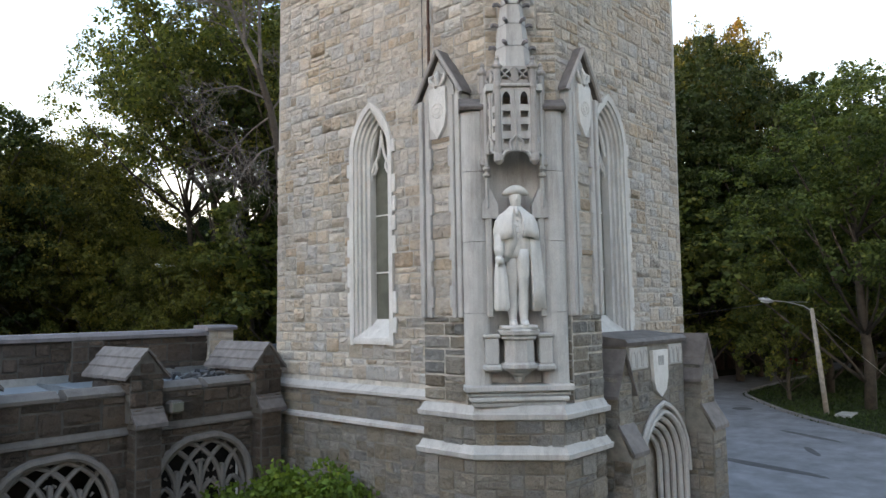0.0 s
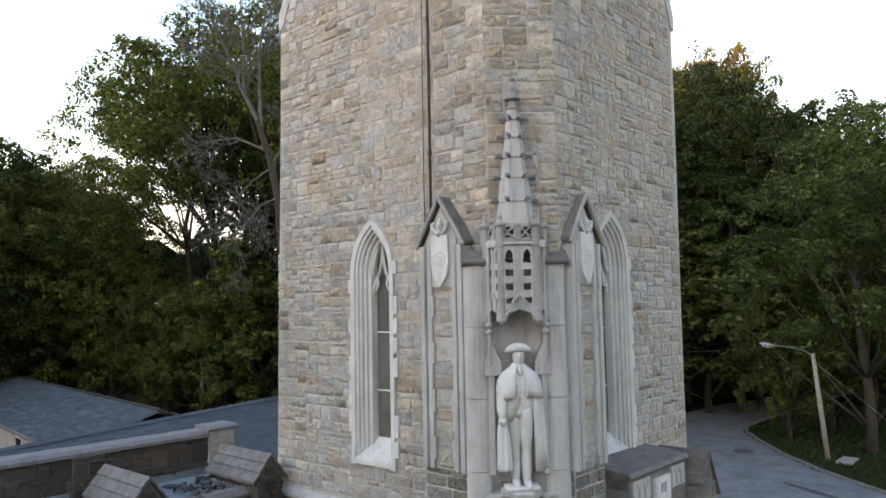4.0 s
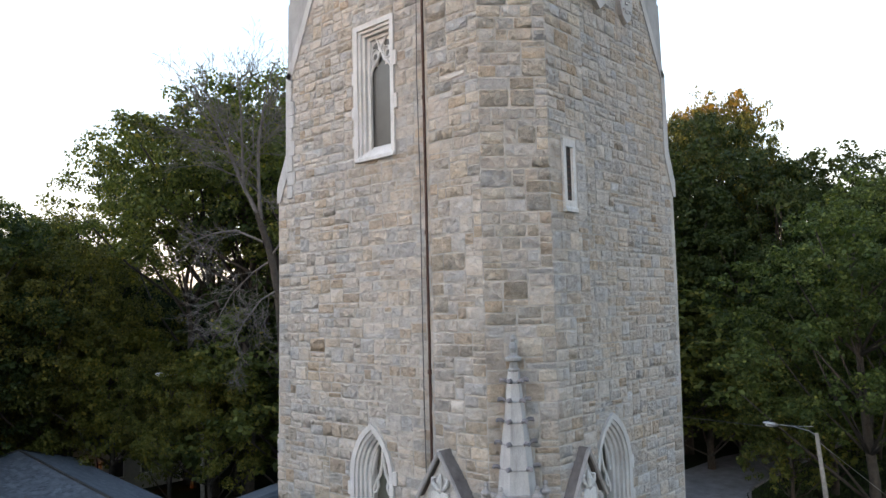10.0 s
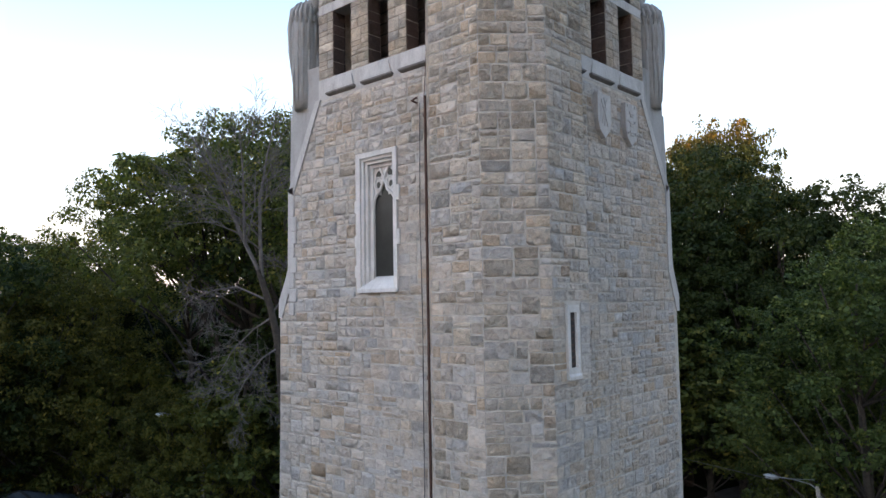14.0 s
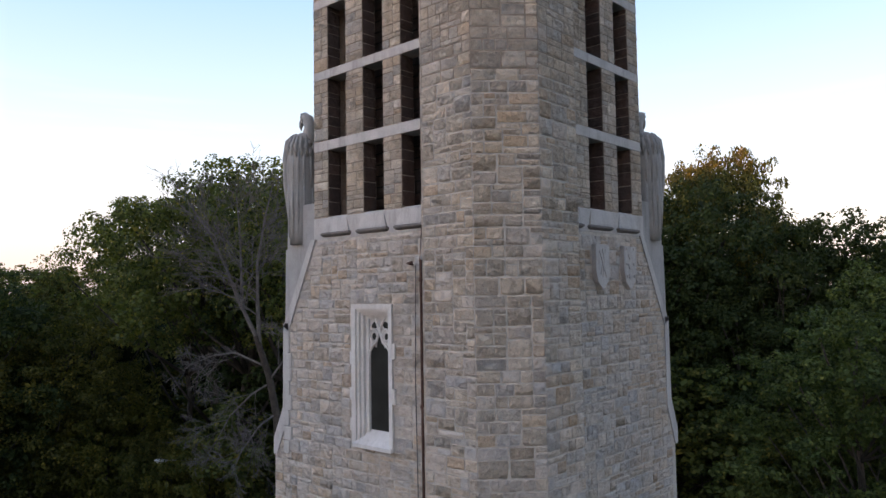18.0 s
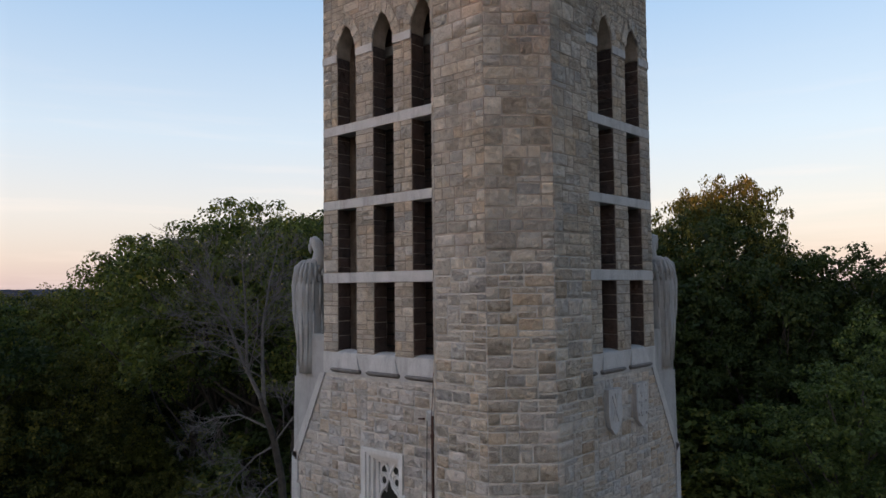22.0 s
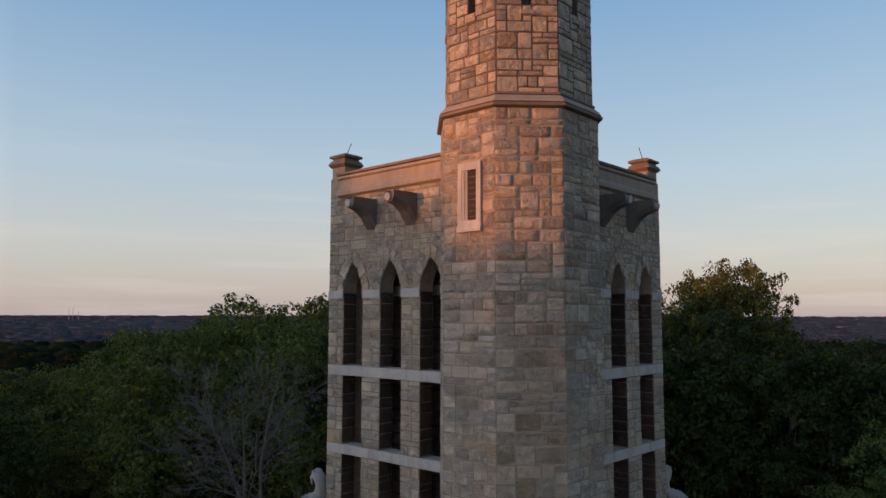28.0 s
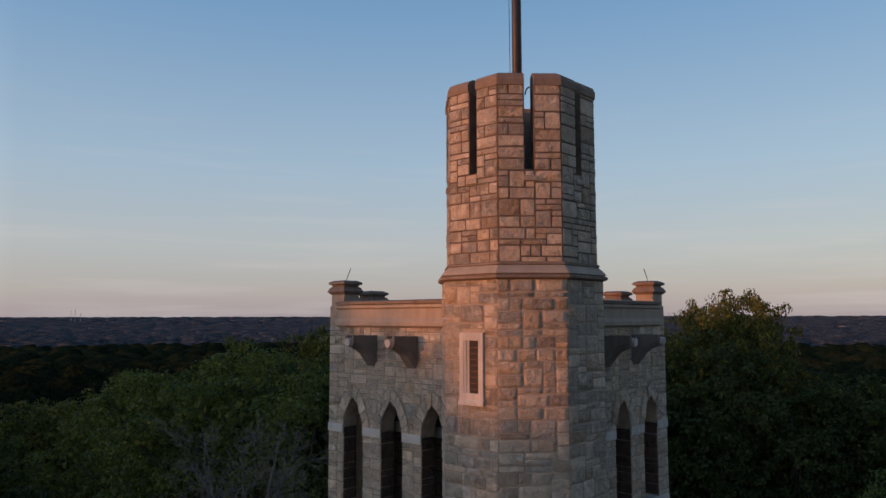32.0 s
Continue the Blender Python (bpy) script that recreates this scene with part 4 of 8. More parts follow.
def gargoyle(side, u):
    """A stone scupper: a trough on a curved corbel."""
    f = bel[side]
    rings = []
    for n, zb, w in ((0.0, 26.66, 0.17), (0.1, 26.76, 0.17), (0.22, 26.91, 0.16), (0.36, 27.0, 0.145), (0.5, 27.05, 0.13), (0.58, 27.06, 0.13)):
        zt = 27.27
        rings.append([f.at(u - w * 0.6, zb, n), f.at(u + w * 0.6, zb, n), f.at(u + w, zb + 0.09, n), f.at(u + w, zt, n), f.at(u + w * 0.55, zt, n), f.at(u + w * 0.5, zt - 0.1, n), f.at(u - w * 0.5, zt - 0.1, n), f.at(u - w * 0.55, zt, n), f.at(u - w, zt, n), f.at(u - w, zb + 0.09, n)])
    bm = bmesh.new()
    stack(bm, rings)
    part("gargoyle", bm, COPING, tower, "plain stone water spout on a curved corbel")
    bm = bmesh.new()
    sweep(bm, [f.at(u, 27.16, 0.53), f.at(u, 27.15, 0.63)], 0.075, 10)
    part("spout_lip", bm, PALE, tower)


for s, us in (("w", (-3.42, -2.3)), ("s", (2.38, 3.52))):
    for u in us:
        gargoyle(s, u)


# corner turret
def turret():
    bm = bmesh.new()
    stack(bm, [octagon(C, A - 0.36, 3.0), octagon(C, A - 0.36, 8.45), octagon(C, A, 8.46), octagon(C, A, 21.0)])
    shaft = part("turret", bm, MORTAR, tower, "octagonal stair turret of squared rubble")
    bm = bmesh.new()
    stack(bm, [octagon(C, A, 21.0), octagon(C, A, 28.25)])
    part("upper_shaft", bm, RAKED, shaft)
    top = A - 0.085
    bm = bmesh.new()
    stack(bm, [octagon(C, top, z) for z in (28.4, 29.9)])
    crown = part("turret_top", bm, DEEPJOINT, tower, "octagonal turret top with slotted battlements")
    hw = top * math.tan(math.pi / 8)
    dirs = {"W": (-1, 0), "D": (-S2, -S2), "S": (0, -1), "NW": (-S2, S2), "SE": (S2, -S2)}
    for k, (nm, d) in enumerate(dirs.items()):
        n = Vector((d[0], d[1], 0))
        u = UP.cross(n)
        f = Face(Vector((C[0], C[1], 0)) + n * A, u, n)
        hidden = nm in ("NW", "SE")

        def keep(a, v, nm=nm):
            if nm == "S" and -0.2 < a < 0.2 and 13.14 < v < 14.33:
                return False
            if nm == "W" and -0.2 < a < 0.28 and 26.27 < v < 27.4:
                return False
            return True
        cuts = [-HALF - 0.008, HALF + 0.008]
        if nm == "S":
            cuts = [-HALF, -0.19, 0.15, HALF]
        if nm == "W":
            cuts = [-HALF, -0.19, 0.28, HALF]
        rows = rubble(f, cuts, [8.5, 28.2], keep, 40 + k, unit=0.096, tall=(2, 2, 2, 3, 1), wide=(3, 3, 4, 5, 2))
        # the upper courses are of a browner stone
        blend = random.Random(45 + k)
        upper = [r for r in rows if r[2] > blend.uniform(*((15.0, 19.5) if nm == "S" else (9.0, 19.0)))]
        taken = set(upper)
        lay(f, [r for r in rows if r not in taken], shaft, STONE, 50 + k, near=lambda r: abs(r[2] - 13), limit=0 if hidden else 60, proud=0.0115, joint=0.0085)
        lay(f, upper, shaft, HIGHSTONE, 55 + k, near=lambda r: abs(r[2] - 23), limit=0 if hidden else 60, proud=0.0085, joint=0.0085, coarse=0.4)
        f2 = Face(Vector((C[0], C[1], 0)) + n * top, u, n)
        slot = 0.075

        def keep2(a, v):
            return not (abs(a) < slot and v > 29.9)
        rows = rubble(f2, [-hw, -slot, slot, hw], [28.46, 29.9, 31.3], keep2, 60 + k, unit=0.092, tall=(2, 2, 2, 3, 1), wide=(3, 4, 5, 2))
        lay(f2, rows, crown, HIGHSTONE, 70 + k, limit=0 if hidden else 60, proud=0.0125, joint=0.0105)
    # merlons wrap each corner, with a slot in the middle of each face
    for k in range(8):
        bm = bmesh.new()
        c0 = math.pi / 4 * k
        ang = (c0, c0 + math.pi / 4)
        outer, inner = [], []
        for a, q in ((ang[0], 1), (ang[1], -1)):
            n = Vector((math.cos(a), math.sin(a), 0))
            t = Vector((-math.sin(a), math.cos(a), 0))
            outer.append(Vector((*C, 0)) + n * top + t * q * 0.075)
            inner.append(Vector((*C, 0)) + n * (top - 0.32) + t * q * 0.075)
        mid = c0 + math.pi / 8
        co = Vector((*C, 0)) + Vector((math.cos(mid), math.sin(mid), 0)) * top / math.cos(math.pi / 8)
        ci = Vector((*C, 0)) + Vector((math.cos(mid), math.sin(mid), 0)) * (top - 0.32) / math.cos(math.pi / 8)
        ring = [outer[0], co, outer[1], inner[1], ci, inner[0]]
        stack(bm, [[p + UP * z for p in ring] for z in (29.88, 31.26)])
        mer = part("merlon", bm, DEEPJOINT, crown)
        bm = bmesh.new()
        grow = lambda e: [p + (Vector((p.x - C[0], p.y - C[1], 0)).normalized() * e if i < 3 else Vector()) for i, p in enumerate(ring)]
        stack(bm, [[p + UP * z for p in grow(e)] for e, z in ((0.03, 31.26), (0.035, 31.36), (0.0, 31.44), (-0.1, 31.49))])
        part("coping", bm, RUSTSTONE, mer)
        n = Vector((math.cos(c0), math.sin(c0), 0))
        f = Face(Vector((*C, 0)) + n * top, UP.cross(n), n)
        bm = bmesh.new()
        prof = ((29.72, 0.01), (29.74, 0.045), (29.8, 0.045), (29.96, -0.18), (29.72, -0.18))
        prism(bm, [f.at(-0.1, v, q) for v, q in prof], [f.at(0.1, v, q) for v, q in prof])
        part("slot_sill", bm, WARMSTONE, crown)
    bm = bmesh.new()
    stack(bm, [octagon(C, a, z) for a, z in ((A - 0.02, 28.19), (A + 0.03, 28.2), (A + 0.075, 28.22), (A + 0.08, 28.26), (A + 0.03, 28.28), (A - 0.02, 28.28))])
    course = part("string_course", bm, RUSTSTONE, tower, "moulded string course round the turret")
    bm = bmesh.new()
    stack(bm, [octagon(C, a, z) for a, z in ((A + 0.02, 28.275), (A + 0.06, 28.29), (A + 0.025, 28.34), (top + 0.03, 28.42), (top - 0.02, 28.43))])
    part("weathering", bm, WARMSTONE, course, "paler sloping upper tier")
    bm = bmesh.new()
    stack(bm, [octagon(C, a, z) for a, z in ((top - 0.02, 28.415), (top + 0.045, 28.43), (top + 0.045, 28.46), (top + 0.0, 28.48))])
    part("fillet", bm, RUSTSTONE, course)
    bm = bmesh.new()
    sweep(bm, [(C[0], C[1], 29.5), (C[0], C[1], 33.0), (C[0], C[1], 37.5)], [0.09, 0.085, 0.06], 12)
    pole = part("flagpole", bm, POLE, tower, "dark painted flagpole on the turret", True)
    bm = bmesh.new()
    sweep(bm, [(C[0] - 0.13, C[1] + 0.05, 31.2), (C[0] - 0.14, C[1] + 0.06, 34), (C[0] - 0.08, C[1] + 0.03, 37.4)], 0.006, 5)
    part("halyard", bm, IRON, pole)
    bm = bmesh.new()
    sweep(bm, [(C[0] - 0.3, C[1] + 0.2, 30.5), (C[0] - 0.3, C[1] + 0.2, 31.75)], 0.012, 6)
    part("antenna", bm, TRIMWHITE, tower)
    bm = bmesh.new()
    pts = []
    for i in range(9):
        a = math.pi * i / 8
        pts.append((C[0] - 0.55 + 0.09 * math.cos(a), C[1] - 0.68 - 0.05 * math.cos(a), 31.2 + 0.14 * math.sin(a)))
    sweep(bm, pts, 0.012, 6)
    part("cable_loop", bm, IRON, tower)
    # stair slits
    fS = Face(Vector((C[0], C[1] - A, 0)), (1, 0, 0), (0, -1, 0))
    fW = Face(Vector((C[0] - A, C[1], 0)), (0, -1, 0), (-1, 0, 0))
    for f, a, b, c, d, pale in ((fS, -0.19, 0.15, 13.16, 14.31, WHITE), (fW, -0.19, 0.28, 26.29, 27.38, PALE)):
        bm = bmesh.new()
        w = b - a
        h0, h1 = a + 0.17 * w, b - 0.19 * w
        plate(bm, [(a, c), (b, c), (b, d), (a, d)], [[(h0, c + 0.16), (h1, c + 0.16), (h1, d - 0.12), (h0, d - 0.12)]], f, 0.002, 0.05)
        slit = part("slit_window", bm, pale, tower, "narrow stair slit in a pale limestone frame")
        # the splayed jambs, one broad and one narrow
        for e, into in ((h0, 0.2 * w), (h1, -0.05 * w)):
            bm = bmesh.new()
            tri = ((e, 0.003), (e, 0.046), (e + into * 0.5, 0.036), (e + into * 0.55, 0.024), (e + into, 0.016), (e + into, 0.003))
            prism(bm, [f.at(u, c + 0.14, n) for u, n in tri], [f.at(u, d - 0.11, n) for u, n in tri])
            part("jamb", bm, pale, slit)
        bm = bmesh.new()
        box(bm, (h0 + 0.15 * w, c + 0.1, 0.003), (h1 - 0.02 * w, d - 0.08, 0.008), f)
        # Flush sheet on the solid shaft: the slit's unlit depth is its colour.
        part("pane", bm, DARK, slit)
        bm = bmesh.new()
        sill = ((c - 0.02, 0.0), (c - 0.02, 0.07), (c + 0.03, 0.07), (c + 0.15, 0.0))
        prism(bm, [f.at(a - 0.01, v, q) for v, q in sill], [f.at(b + 0.01, v, q) for v, q in sill])
        part("sill", bm, pale, slit)
        for k in range(8):
            z = c + 0.21 + k * (d - c - 0.36) / 8
            part("bar", soft_box((h0 + 0.2 * w, z, 0.009), (h1 - 0.05 * w, z + 0.022, 0.016), f, 0.003), IRON, slit)


turret()

# ---- ground, road and distance ----
def ground_z(x, y):
    d = math.hypot(x - 3, y - 3)
    if d < 60:
        return 0.0
    if d < 400:
        return -14.0 * ((d - 60) / 340) ** 1.3
    if d < 2500:
        return -14.0 - 8 * (d - 400) / 2100
    return -22.0 + 36.0 * min(1, (d - 2500) / 1700) ** 1.5


def make_ground():
    radii = [0, 6, 12, 18, 24, 30, 36, 42, 50, 58, 66, 78, 92, 110, 135, 165, 200, 250, 320, 420, 560, 750, 1000, 1300, 1700, 2100, 2500, 2900, 3300, 3700, 4100, 4500, 4900]
    k = 128
    vs = [(3.0, 3.0, 0.0)]
    for r in radii[1:]:
        for i in range(k):
            a = i * 2 * math.pi / k
            x, y = 3 + r * math.cos(a), 3 + r * math.sin(a)
            z = ground_z(x, y)
            if r > 60:
                z += noise.noise(Vector((x * 0.006, y * 0.006, 0))) * min(r / 250, 6)
            if r > 3000:
                z += noise.noise(Vector((x * 0.0012, y * 0.0012, 3))) * 9
            vs.append((x, y, z))
    fs = [(0, 1 + i, 1 + (i + 1) % k) for i in range(k)]
    me = bpy.data.meshes.new("ground")
    for r in range(len(radii) - 2):
        for i in range(k):
            a, b = 1 + r * k + i, 1 + r * k + (i + 1) % k
            fs.append((a, a + k, b + k, b))
    me.from_pydata(vs, [], fs)
    me.materials.append(GROUND)
    return tagged(new("ground", me), "grass and wooded ground sheet reaching the horizon", "ground", kind="structure")


make_ground()


# ---- trees ----
def leaf_cloud(points, size, per, spread, seed, lift=0.25, flat=1.0):
    """Many small leaf blades round each of the given points. Returns vertex and face arrays."""
    rng = np.random.default_rng(seed)
    pts = np.repeat(np.asarray(points, float), per, axis=0)
    k = len(pts)
    off = rng.normal(size=(k, 3))
    off /= np.linalg.norm(off, axis=1)[:, None]
    c = pts + off * (rng.random(k) ** 0.36)[:, None] * np.asarray(spread)
    d = rng.normal(size=(k, 3))
    d /= np.linalg.norm(d, axis=1)[:, None]
    d[:, 2] -= lift
    d[:, 2] *= flat
    up = rng.normal(size=(k, 3))
    e = np.cross(d, up)
    e /= np.linalg.norm(e, axis=1)[:, None]
    s = size * rng.uniform(0.6, 1.35, k)[:, None]
    a, b = d * s, e * s * 0.62
    v = np.stack([c - a, c + b, c + a, c - b], 1).reshape(-1, 3)
    f = np.arange(4 * k).reshape(-1, 4)
    return v, f


def unit(a):
    return a / np.linalg.norm(a, axis=1)[:, None]


def leaf_tufts(centres, radii, leaf, per, rng):
    """Domed tufts: blades lie over the upper and outer side of each, facing out and up."""
    c = np.repeat(np.asarray(centres, float), per, axis=0)
    r = np.repeat(np.asarray(radii, float), per)[:, None]
    k = len(c)
    d = rng.normal(size=(k, 3))
    d[:, 2] += 0.45
    d = unit(d)
    p = c + d * r * rng.uniform(0.5, 1.12, k)[:, None] * np.array((1.0, 1.0, 0.72))
    n = unit(d * 0.9 + np.array((0, 0, 0.35)) + rng.normal(size=(k, 3)) * 0.42)
    a = unit(np.cross(n, rng.normal(size=(k, 3))))
    b = np.cross(n, a)
    s = leaf * rng.uniform(0.6, 1.4, k)[:, None]
    a, b = a * s, b * s * 0.66
    v = np.stack([p - a, p + b, p + a, p - b], 1).reshape(-1, 3)
    return v, np.arange(4 * k).reshape(-1, 4)


def tree_parts(seed, height, radius, boughs, tufts, per, leaf, base=0.25, loose=0.0):
    """Trunk and limbs as one mesh, leaves as another, round the origin: boughs carry tufts, tufts carry leaves."""
    rnd = random.Random(seed)
    rng = np.random.default_rng(seed)
    bm = bmesh.new()
    bend = [Vector((rnd.uniform(-0.3, 0.3) * i * 0.35, rnd.uniform(-0.3, 0.3) * i * 0.35, height * 0.86 * i / 6)) for i in range(7)]
    r0 = 0.014 * height + 0.04
    sweep(bm, bend, [r0 * (1 - 0.13 * i) for i in range(7)], 8)
    cz, rz = height * (1 + base) / 2, height * (1 - base) / 2 * 0.9
    tips, sizes = [], []
    for i in range(boughs):
        q = 1 - 1.86 * (i + rnd.random()) / boughs
        a = i * 2.39996 + rnd.uniform(-0.35, 0.35)
        k = rnd.uniform(0.72, 0.96) if i % 6 else rnd.uniform(0.35, 0.6)
        if loose and i % 5 == 1:
            k = rnd.uniform(0.98, 1.0 + loose)
        rr = radius * math.sqrt(max(0.0, 1 - q * q)) * k * (1 - 0.1 * q) * (1 + 0.2 * math.sin(3 * a + seed))
        tips.append(Vector((rr * math.cos(a), rr * math.sin(a), cz + rz * q * k)))
        sizes.append(radius * rnd.uniform(0.2, 0.34))
    limbs = []
    for i, tip in enumerate(tips):
        if i % 2 == 0:
            t0 = max(0.12, min(0.8, tip.z / height - 0.26))
            j = min(5, int(t0 * 7 * 0.98))
            p = bend[j].lerp(bend[j + 1], 0.5)
            m = p.lerp(tip, 0.5) + Vector((rnd.uniform(-0.3, 0.3), rnd.uniform(-0.3, 0.3), -0.05 * radius))
            lb = bmesh.new()
            sweep(lb, [p, m, tip], [r0 * 0.34, r0 * 0.2, 0.035], 5)
            limbs.append(lb)
    cen, rad = [], []
    for tip, sz in zip(tips, sizes):
        d = rng.normal(size=(tufts, 3))
        d[:, 2] += 0.75
        d = unit(d)
        cen.append(np.array(tip) + d * sz * rng.uniform(0.6, 1.05, tufts)[:, None] * np.array((1.2, 1.2, 0.8)))
        rad.append(radius * rng.uniform(0.06, 0.115, tufts))
    v, f = leaf_tufts(np.concatenate(cen), np.concatenate(rad), leaf, per, rng)
    inner = leaf_cloud([tuple(p) for p in tips], min(0.2, leaf * 2.0), 24, (radius * 0.13, radius * 0.13, radius * 0.08), seed + 9)
    return bm, limbs, v, f, inner


def make_tree(name, seed, height, radius, boughs, tufts, per, leaf, mat, label, base=0.25, bark=None, loose=0.0):
    ob = thing(name, label, "tree", "trees of the wood")
    bm, limbs, v, f, inner = tree_parts(seed, height, radius, boughs, tufts, per, leaf, base, loose)
    part("trunk", bm, bark or BARK, ob, smooth=True)
    for lb in limbs[::4] if name == "wood_tree" else limbs:
        part("limb", lb, bark or BARK, ob, smooth=True)
    raw_mesh("crown", v, f, mat, ob)
    raw_mesh("inner_foliage", *inner, mat, ob)
    return ob


TALL = make_tree("oak_tree", 1, 20.0, 6.2, 50, 13, 66, 0.098, LEAF, "tall leafy green deciduous tree in the wood", 0.22, loose=0.15)
GREAT = make_tree("great_oak", 11, 20.0, 7.0, 30, 13, 72, 0.085, LEAF, "great spreading oak with sky between its boughs", 0.58, loose=0.1)
BROAD = make_tree("maple_tree", 2, 20.0, 7.0, 50, 13, 66, 0.1, LEAF_Y, "broad deciduous tree with yellowing leaves", 0.16)
DARKT = make_tree("ash_tree", 3, 20.0, 6.4, 46, 12, 52, 0.112, LEAF_D, "dark green leafy tree at the wood's edge", 0.1, loose=0.12)
ELM = make_tree("elm_tree", 13, 20.0, 6.4, 46, 12, 56, 0.105, LEAF_G, "leafy green elm on the lawn beside the drive", 0.16, loose=0.1)
LOW = make_tree("young_tree", 4, 10.0, 4.2, 36, 9, 40, 0.105, LEAF, "low leafy understorey tree at the wood's edge", 0.08)
THIN = make_tree("locust_tree", 5, 20.0, 5.8, 30, 12, 60, 0.09, LEAF, "thin-crowned tree with gaps of sky between its leaves", 0.52, loose=0.15)
FARTREE = make_tree("wood_tree", 6, 20.0, 6.6, 40, 7, 16, 0.34, LEAF_D, "dense dark green tree of the unseen surrounding wood", 0.1)
SAPLING = make_tree("maple_sapling", 8, 10.0, 4.6, 36, 10, 56, 0.085, LEAF_M, "young maple at the wood's edge, light put into its yellow-green leaves", 0.12)
PROTO_TREES = {"G": (ELM, 20.0), "T": (TALL, 20.0), "O": (GREAT, 20.0), "B": (BROAD, 20.0), "D": (DARKT, 20.0), "L": (LOW, 10.0), "N": (THIN, 20.0), "F": (FARTREE, 20.0), "M": (SAPLING, 10.0)}
first_use = set()


def plant(kind, x, y, top, turn, wide=1.0):
    ob, h = PROTO_TREES[kind]
    z = ground_z(x, y) - 0.05
    s = (top * 1.05 - z) / h
    m = pose(x, y, z, 0, 0, turn) @ Matrix.Diagonal((s * wide, s * wide, s, 1))
    if kind not in first_use:
        first_use.add(kind)
        ob.matrix_basis = m
        return ob
    sc = ob.scale.copy()
    return copy_thing(ob, m @ Matrix.Diagonal((1 / sc[0], 1 / sc[1], 1 / sc[2], 1)))


CAM0 = Vector((-9.7, -7.4, 0))


def polar(az, dist):
    """A place by its bearing and distance from where the flight begins."""
    a = radians(az)
    return CAM0.x + dist * math.cos(a), CAM0.y + dist * math.sin(a)


# the wood beyond the cloister: kind, bearing, distance, top, turn, width
for k, (kind, az, dist, top, wide) in enumerate((
        ("B", 68.0, 62, 17.0, 1.1), ("B", 69.0, 70, 21.6, 1.0), ("O", 61.4, 54, 23.0, 0.85), ("N", 59.6, 50, 23.9, 1.0), ("N", 57.2, 46, 24.3, 1.0), ("O", 53.7, 42, 23.9, 0.9), ("N", 54.5, 50, 22.0, 1.0),
        ("B", 70.5, 52, 16.5, 1.0), ("D", 75.0, 52, 17.5, 1.0), ("B", 71.6, 72, 20.6, 1.0), ("D", 74.5, 72, 20.3, 1.0), ("T", 67.6, 72, 18.5, 0.9), ("M", 71.6, 55, 12.5, 0.9), ("M", 66.6, 50, 11.0, 0.9), ("B", 62.6, 47, 9.6, 0.9), ("M", 59.8, 44, 9.0, 0.8),
        ("D", 68.5, 62, 13.0, 1.0), ("T", 72.0, 66, 15.5, 1.1), ("D", 55.5, 62, 15.0, 1.0), ("D", 61.2, 64, 13.6, 0.9), ("L", 73.0, 57, 10.5, 1.3), ("L", 69.0, 56, 11.5, 1.3),
        ("L", 65.0, 56, 10.5, 1.3), ("L", 61.0, 53, 9.5, 1.3), ("L", 58.0, 50, 9.5, 1.2), ("L", 54.5, 46, 12, 1.2), ("T", 78.0, 56, 21.0, 1.0), ("D", 82.0, 50, 20.0, 1.0),
        ("D", 50.0, 48, 24.5, 1.0), ("F", 46.0, 50, 23.0, 1.0), ("F", 41.0, 52, 22.0, 1.0), ("F", 36.0, 54, 23.0, 1.0), ("D", 31.0, 56, 24.5, 1.0),
        # beyond the road
        ("B", 21.6, 66, 30.0, 0.64), ("B", 20.9, 67, 29.2, 0.6), ("D", 24.0, 60, 25.5, 0.9), ("D", 17.6, 60, 22.6, 0.8), ("D", 15.4, 66, 22.8, 1.0), ("D", 12.9, 64, 22.4, 1.0), ("D", 10.3, 66, 22.7, 1.0), ("L", 17.2, 46, 6.8, 0.9),
        ("D", 25.0, 62, 24.0, 1.0), ("D", 27.5, 60, 24.0, 1.0), ("D", 20.3, 56, 17.0, 1.1), ("D", 17.5, 58, 15.0, 1.1), ("L", 22.5, 55, 12.0, 1.3),
        ("G", 12.3, 43, 16.6, 1.05), ("G", 9.0, 46, 17.3, 1.0), ("L", 14.6, 50, 10.0, 1.2), ("L", 25.5, 54, 13.0, 1.3), ("D", 6.0, 60, 22.0, 1.0), ("B", 8.0, 80, 22.0, 1.0),
        ("L", 19.0, 60, 11.0, 1.4), ("L", 16.0, 64, 11.0, 1.4), ("L", 12.0, 62, 11.0, 1.4), ("B", 50.2, 63, 28.2, 0.75))):
    x, y = polar(az, dist)
    plant(kind, x, y, top, k * 67, wide)

# unseen western wood behind the flight, raised to leave just the tower's head sunlit
rnd_w = random.Random(77)
for row, dist in enumerate((84, 91, 99)):
    for k in range(34):
        off = -118 + k * 5.2 + (2.6 if row % 2 else 0) + rnd_w.uniform(-0.8, 0.8)
        line = 24.0 if off > -3.2 else min(32.0, 24.0 + (-3.2 - off) * 0.95)
        if off < -20:
            line = max(28.0, 32.0 + (off + 20) * 0.9)
        top = line - dist * math.tan(SUN_EL) - 0.25 * row + rnd_w.uniform(-0.35, 0.2)
        x = C[0] + math.cos(SUN_AZ) * dist - math.sin(SUN_AZ) * off
        y = C[1] + math.sin(SUN_AZ) * dist + math.cos(SUN_AZ) * off
        plant("F", x, y, top + 11.3, k * 41 + row * 90, 1.0)


